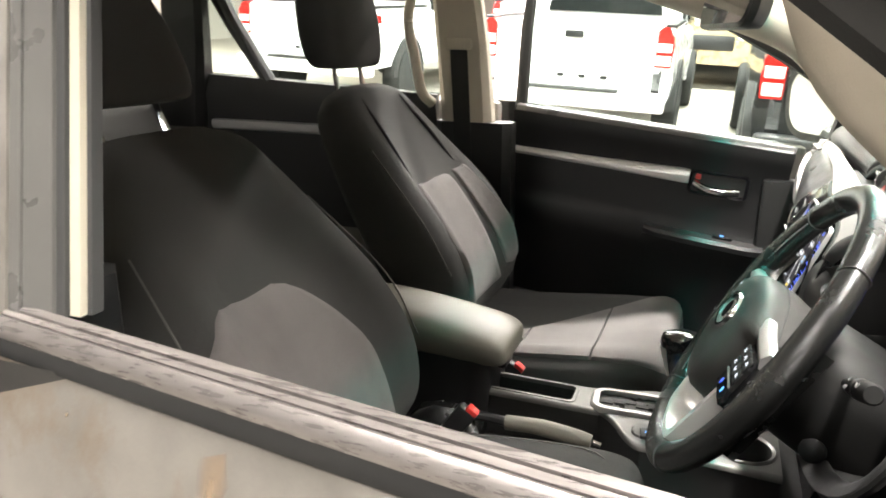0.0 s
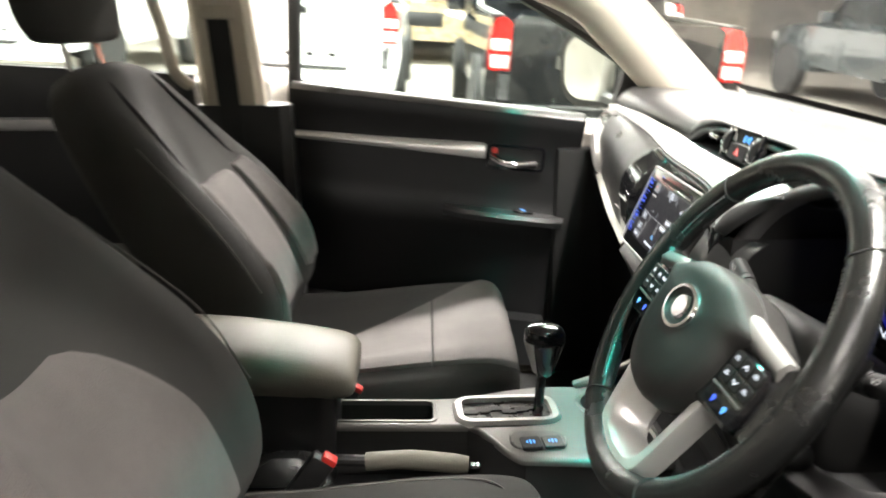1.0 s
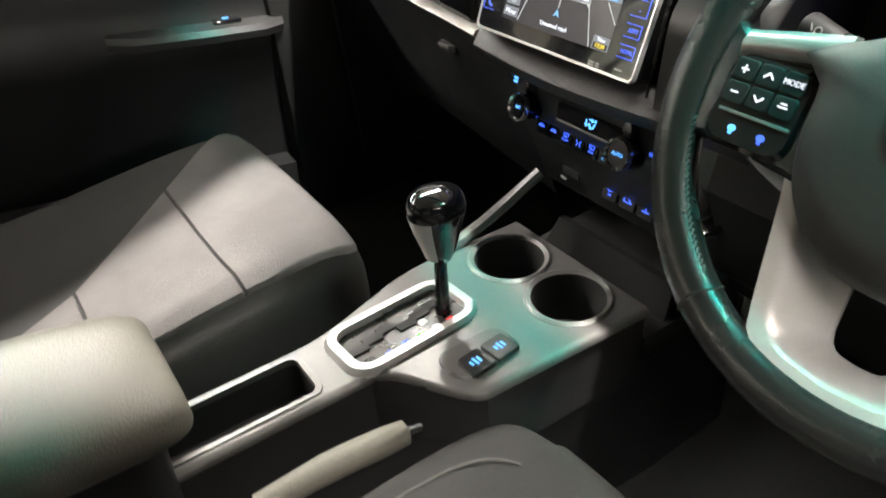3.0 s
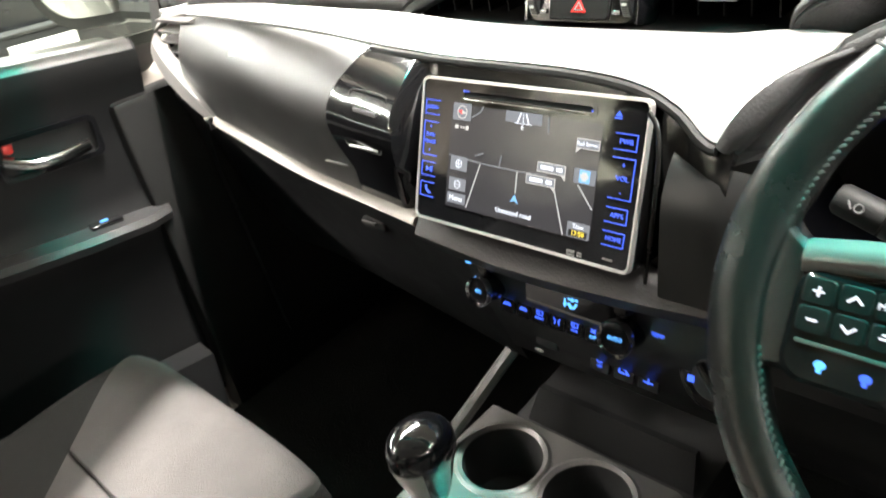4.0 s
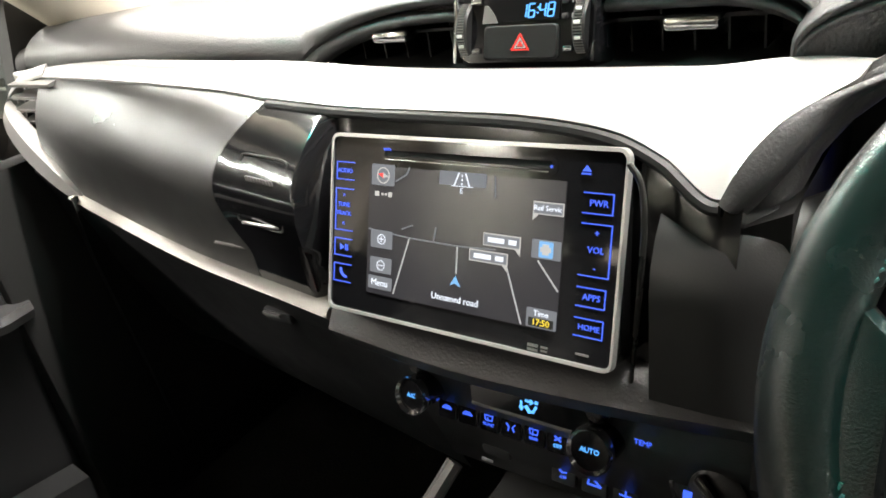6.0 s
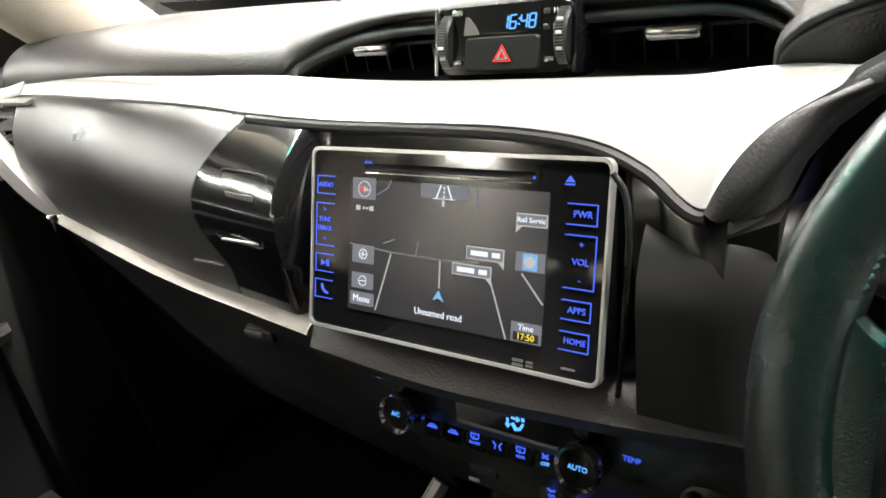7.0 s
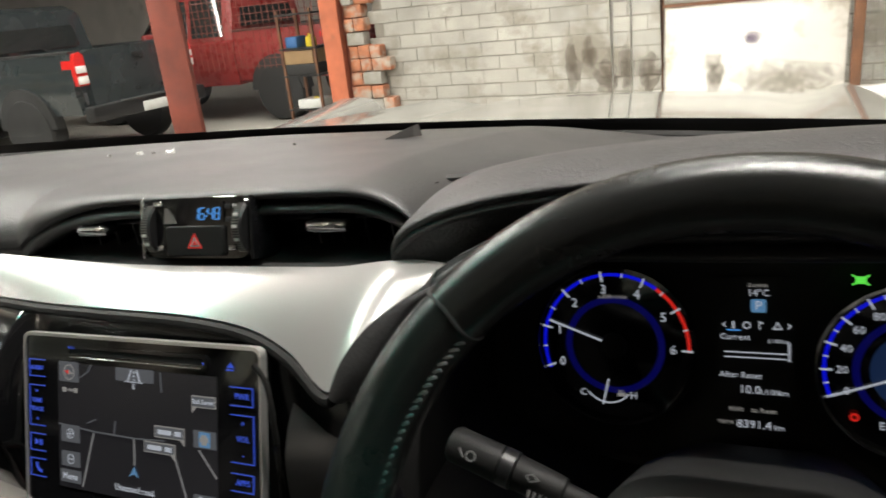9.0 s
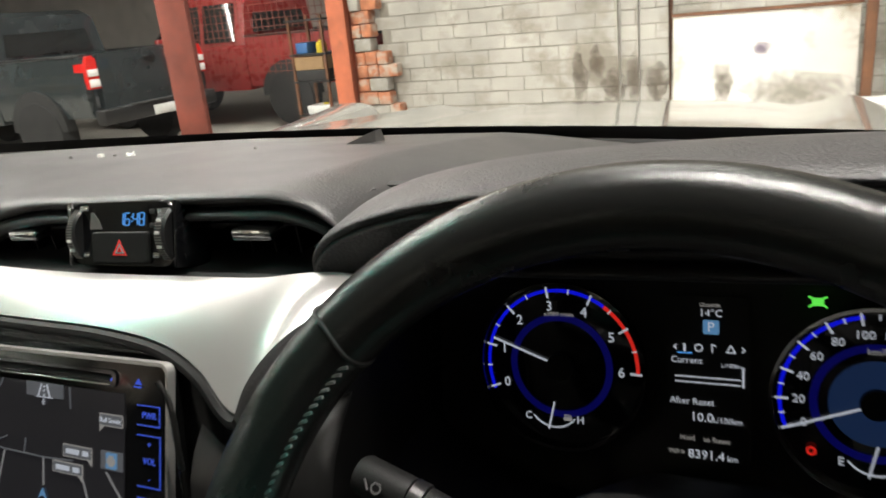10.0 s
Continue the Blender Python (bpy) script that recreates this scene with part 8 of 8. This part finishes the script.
# ---- outside: parked vehicles ----
def pickup(name, label, paint, m, black_bumper=True, letters=False):
    """A double-cab pickup; tail at the origin, nose along +y."""
    v = tagged(empty(name), label, "pickup")

    def side(y, hw, z0, z1, hw2=None):
        h2 = hw2 if hw2 else hw
        return [(-hw, y, z0), (-hw - 0.015, y, (z0 + z1) / 2), (-h2, y, z1 - 0.05), (-h2 + 0.05, y, z1), (h2 - 0.05, y, z1), (h2, y, z1 - 0.05), (hw + 0.015, y, (z0 + z1) / 2), (hw, y, z0)]
    # load bed with open top: sides, floor, tailgate
    for s in (-1, 1):
        bm = loft([[(s * 0.87, y, 0.55), (s * 0.90, y, 0.75), (s * 0.89, y, 0.98), (s * 0.86, y, 1.20), (s * 0.80, y, 1.20), (s * 0.80, y, 0.6)] for y in (0.02, 0.5, 1.55)])
        part("bed_side", bm, paint, v, smooth=40)
        part("bed_rail", box(s * 0.83, 0.8, 1.215, 0.09, 1.55, 0.03, 0.01), M_BLACK, v)
        arch = [(0.88 + 0.46 * math.cos(t), 0.42 + 0.46 * math.sin(t)) for t in [math.pi * k / 14 for k in range(15)]]
        part("wheel_arch", loft([[(s * (0.925 if side_ else 0.80), y, z) for y, z in arch] for side_ in (0, 1)], caps=True), M_DARK, v)
        lamp = part("tail_lamp", loft([[(s * (0.735 + dx), y, z) for dx, z in ((0.0, 0.86), (0.14, 0.86), (0.15, 1.0), (0.14, 1.12), (0.1, 1.2), (0.04, 1.21), (0.0, 1.17))] for y in (-0.03, 0.16)]), M_LAMP, v, "red and white tail lamp")
        part("lamp_lens", box(s * 0.805, -0.036, 1.03, 0.125, 0.02, 0.075, 0.006), M_LAMPWHITE, lamp)
        part("lamp_lens", box(s * 0.805, -0.036, 0.92, 0.125, 0.02, 0.085, 0.006), M_LAMPWHITE, lamp)
    part("bed_floor", box(0, 0.8, 0.62, 1.6, 1.5, 0.06), M_DARK, v)
    bm = loft([[(-0.725, y, 0.62), (-0.725, y, 1.19), (-0.66, y, 1.225), (0.66, y, 1.225), (0.725, y, 1.19), (0.725, y, 0.62)] for y in (-0.03, 0.06)])
    tg = part("tailgate", bm, paint, v, smooth=40)
    part("tailgate_recess", loft([[(x * k, y, 0.92 + (z - 0.92) * k) for x, z in ((-0.55, 0.75), (-0.55, 1.08), (0.55, 1.08), (0.55, 0.75))] for k, y in ((1.0, -0.034), (0.97, -0.024))]), paint, tg)
    part("tailgate_handle", box(0, -0.04, 1.11, 0.17, 0.02, 0.06, 0.008), M_BLACK, tg, "black tailgate handle")
    if letters:
        bars([(-0.36 + 0.144 * k, 0.0, 0.1, 0.085) for k in range(6)], facing((0, -0.036, 0.93), (1, 0, 0), (0, 0, 1)), M_CONSOLE, tg)
    else:
        bars([(-0.2 + 0.2 * k, 0.0, 0.06, 0.03) for k in range(3)], facing((0.1, -0.036, 0.74), (1, 0, 0), (0, 0, 1)), M_DARK, tg)
    bp = part("rear_bumper", box(0, -0.07, 0.55, 1.74, 0.16, 0.17, 0.03), M_BLACK if black_bumper else paint, v)
    part("bumper_step", box(0, -0.1, 0.635, 0.9, 0.12, 0.02, 0.006), M_RUBBER, bp)
    part("number_plate_blank", box(0, -0.155, 0.53, 0.37, 0.012, 0.11, 0.004), M_WHITEPL, bp, "plain white plate")
    # cab and nose
    part("cab_body", loft([side(y, 0.87, 0.5, z) for y, z in ((1.58, 1.12), (2.2, 1.12), (3.4, 1.1))]), paint, v, smooth=40)
    roof = part("cab_roof", loft([[(-hw, y, 1.1), (-hw + 0.12, y, z - 0.06), (-hw + 0.2, y, z), (hw - 0.2, y, z), (hw - 0.12, y, z - 0.06), (hw, y, 1.1)] for y, hw, z in ((1.6, 0.84, 1.7), (1.75, 0.85, 1.76), (2.5, 0.85, 1.8), (2.95, 0.84, 1.72))]), paint, v, smooth=40)
    part("rear_glass", loft([[(-0.62, 1.57, 1.26), (0.62, 1.57, 1.26), (0.55, 1.615, 1.64), (-0.55, 1.615, 1.64)], [(-0.62, 1.6, 1.26), (0.62, 1.6, 1.26), (0.55, 1.64, 1.64), (-0.55, 1.64, 1.64)]]), M_CARGLASS, roof)
    for s in (-1, 1):
        for y0, y1 in ((1.75, 2.3), (2.38, 2.95)):
            part("side_window", loft([[(s * 0.855, y0, 1.16), (s * 0.855, y1, 1.16), (s * 0.765, y1 - (0.12 if y1 > 2.9 else 0), 1.66), (s * 0.765, y0 + (0.08 if y0 < 2 else 0), 1.66)], [(s * 0.835, y0, 1.16), (s * 0.835, y1, 1.16), (s * 0.745, y1 - 0.12, 1.66), (s * 0.745, y0, 1.66)]]), M_CARGLASS, roof)
        part("mirror", box(s * 1.0, 2.95, 1.2, 0.2, 0.1, 0.16, 0.03), paint, v)
    part("screen_glass", loft([[(-0.78, 3.42, 1.13), (0.78, 3.42, 1.13), (0.66, 2.93, 1.7), (-0.66, 2.93, 1.7)], [(-0.78, 3.38, 1.13), (0.78, 3.38, 1.13), (0.66, 2.9, 1.69), (-0.66, 2.9, 1.69)]]), M_CARGLASS, roof)
    part("nose", loft([side(y, hw, 0.42, z) for y, hw, z in ((3.4, 0.87, 1.12), (4.2, 0.86, 1.06), (4.75, 0.82, 0.98), (4.95, 0.72, 0.8))]), paint, v, smooth=40)
    part("grille", box(0, 4.93, 0.76, 0.9, 0.08, 0.24, 0.03), M_BLACK, v)
    for s in (-1, 1):
        part("head_lamp", box(s * 0.64, 4.82, 0.84, 0.3, 0.2, 0.16, 0.04), M_LAMPWHITE, v)
        for y in (0.88, 4.08):
            wh = part("wheel", lathe([(0.22, -0.11), (0.36, -0.11), (0.385, -0.07), (0.385, 0.07), (0.36, 0.11), (0.22, 0.11)], 28, pose(s * 0.83, y, 0.385, 0, 90, 0)), M_TYRE, v)
            part("rim", lathe([(0.05, -0.10), (0.22, -0.105), (0.22, 0.105), (0.05, 0.10)], 20, pose(s * 0.83, y, 0.385, 0, 90, 0)), M_ALLOY, wh)
    v.matrix_basis = GARAGE @ m
    return v


FACE_W = Matrix.Rotation(radians(90), 4, "Z")
FACE_E = Matrix.Rotation(radians(-90), 4, "Z")
T = Matrix.Translation
white = pickup("white_pickup", "white double-cab pickup parked with its tail towards the aisle", M_WHITE, T((-5.8, -1.40, 0)) @ FACE_W, black_bumper=False)
pickup("black_pickup", "black double-cab pickup with lettered tailgate and black bumper", M_BLACKCAR, T((-4.2, 1.03, 0)) @ FACE_W, letters=True)
copy_thing(white, GARAGE @ T((-6.5, -4.62, 0)) @ FACE_W)
copy_thing(white, GARAGE @ T((-12.6, 3.4, 0)) @ FACE_W)
copy_thing(white, GARAGE @ T((-13.4, -3.6, 0)) @ FACE_W)
pickup("gold_pickup", "gold pickup further back facing the aisle", M_GOLDCAR, T((-16.8, -0.42, 0)) @ FACE_W @ Matrix.Rotation(math.pi, 4, "Z"))
pickup("dark_pickup", "dusty dark grey pickup parked behind the red column", M_GREENCAR, T((-6.55, 6.25, 0)) @ FACE_W)
pickup("red_pickup", "red pickup parked behind the mesh screen", M_REDCAR, T((-4.97, 8.85, 0)) @ FACE_W, black_bumper=True)


# ---- lamps under the hall's roof ----
def tube_fitting(x, y, z, length, turned=False):
    t = tagged(empty("strip_light"), "lit fluorescent strip light under the roof", "lamp", "strip lights")
    part("tray", box(0, 0, 0.03, 0.16, length, 0.04, 0.01), M_WHITEPL, t)
    for s in (-1, 1):
        part("tube", tube([(s * 0.045, -length / 2 + 0.03, -0.005), (s * 0.045, length / 2 - 0.03, -0.005)], 0.014, 8), G_TUBE, t)
    t.matrix_basis = GARAGE @ T((x, y, z)) @ (Matrix.Rotation(radians(90), 4, "Z") if turned else Matrix.Identity(4))
    return t


first = tube_fitting(-4.1, -3.2, 4.45, 1.5)
for x, y, r in ((-4.1, -1.2, 0), (-4.1, 0.8, 0), (-9.5, -3.0, 0), (-9.5, -1.0, 0), (-9.5, 1.0, 0), (0.5, 0.42, 90), (-0.4, 2.6, 90), (2.5, -1.6, 0), (2.5, 0.6, 0), (9.0, -3.0, 0), (9.0, -1.0, 0), (9.0, 1.0, 0), (-5.5, 6.5, 0), (-4.1, -6.0, 0), (-4.1, -8.2, 0), (-4.1, -10.4, 0), (-7.3, -6.0, 0), (-7.3, -8.2, 0), (-7.3, -10.4, 0), (-9.5, -6.0, 0), (-9.5, -8.2, 0), (-9.5, -10.4, 0)):
    copy_thing(first, GARAGE @ T((x, y, 4.45)) @ Matrix.Rotation(radians(r), 4, "Z"))


# ---- bricks of the wall ahead ----
def bricks():
    Y = 4.3
    meshes = []
    random.seed(5)
    for k in range(6):
        bm = box(0, 0, 0, 0.23, 0.03, 0.081, 0.0025, 1)
        for v in bm.verts:
            v.co += Vector((random.uniform(-0.002, 0.002), random.uniform(-0.0025, 0.0025), random.uniform(-0.002, 0.002)))
        me = bpy.data.meshes.new("brick")
        bm.to_mesh(me)
        bm.free()
        me.materials.append(M_BRICK)
        meshes.append(me)
    rest, count = bmesh.new(), 0
    for row in range(30):
        z = 0.06 + 0.0875 * row
        for col in range(26):
            x = -2.18 + 0.234 * col + (0.117 if row % 2 else 0)
            if -0.2 < x < 0.5 and z < 1.1:
                continue
            near = 0.45 < z < 1.75 and x < 1.8
            m = GARAGE @ T((x, Y + 0.0415 + random.uniform(-0.0012, 0.0012), z)) @ Matrix.Rotation(random.uniform(-0.006, 0.006), 4, "Y")
            if near and count < 300:
                ob = new("brick", random.choice(meshes))
                ob.parent = wall
                ob.matrix_basis = m
                count += 1
            else:
                box(0, 0, 0, 0.229, 0.03, 0.0805, m=m, bm=rest) if z < 2.4 and x < 3 else None
    tagged(part("brick_rest", rest, M_BRICK, wall, smooth=0), kind="stuff")


bricks()
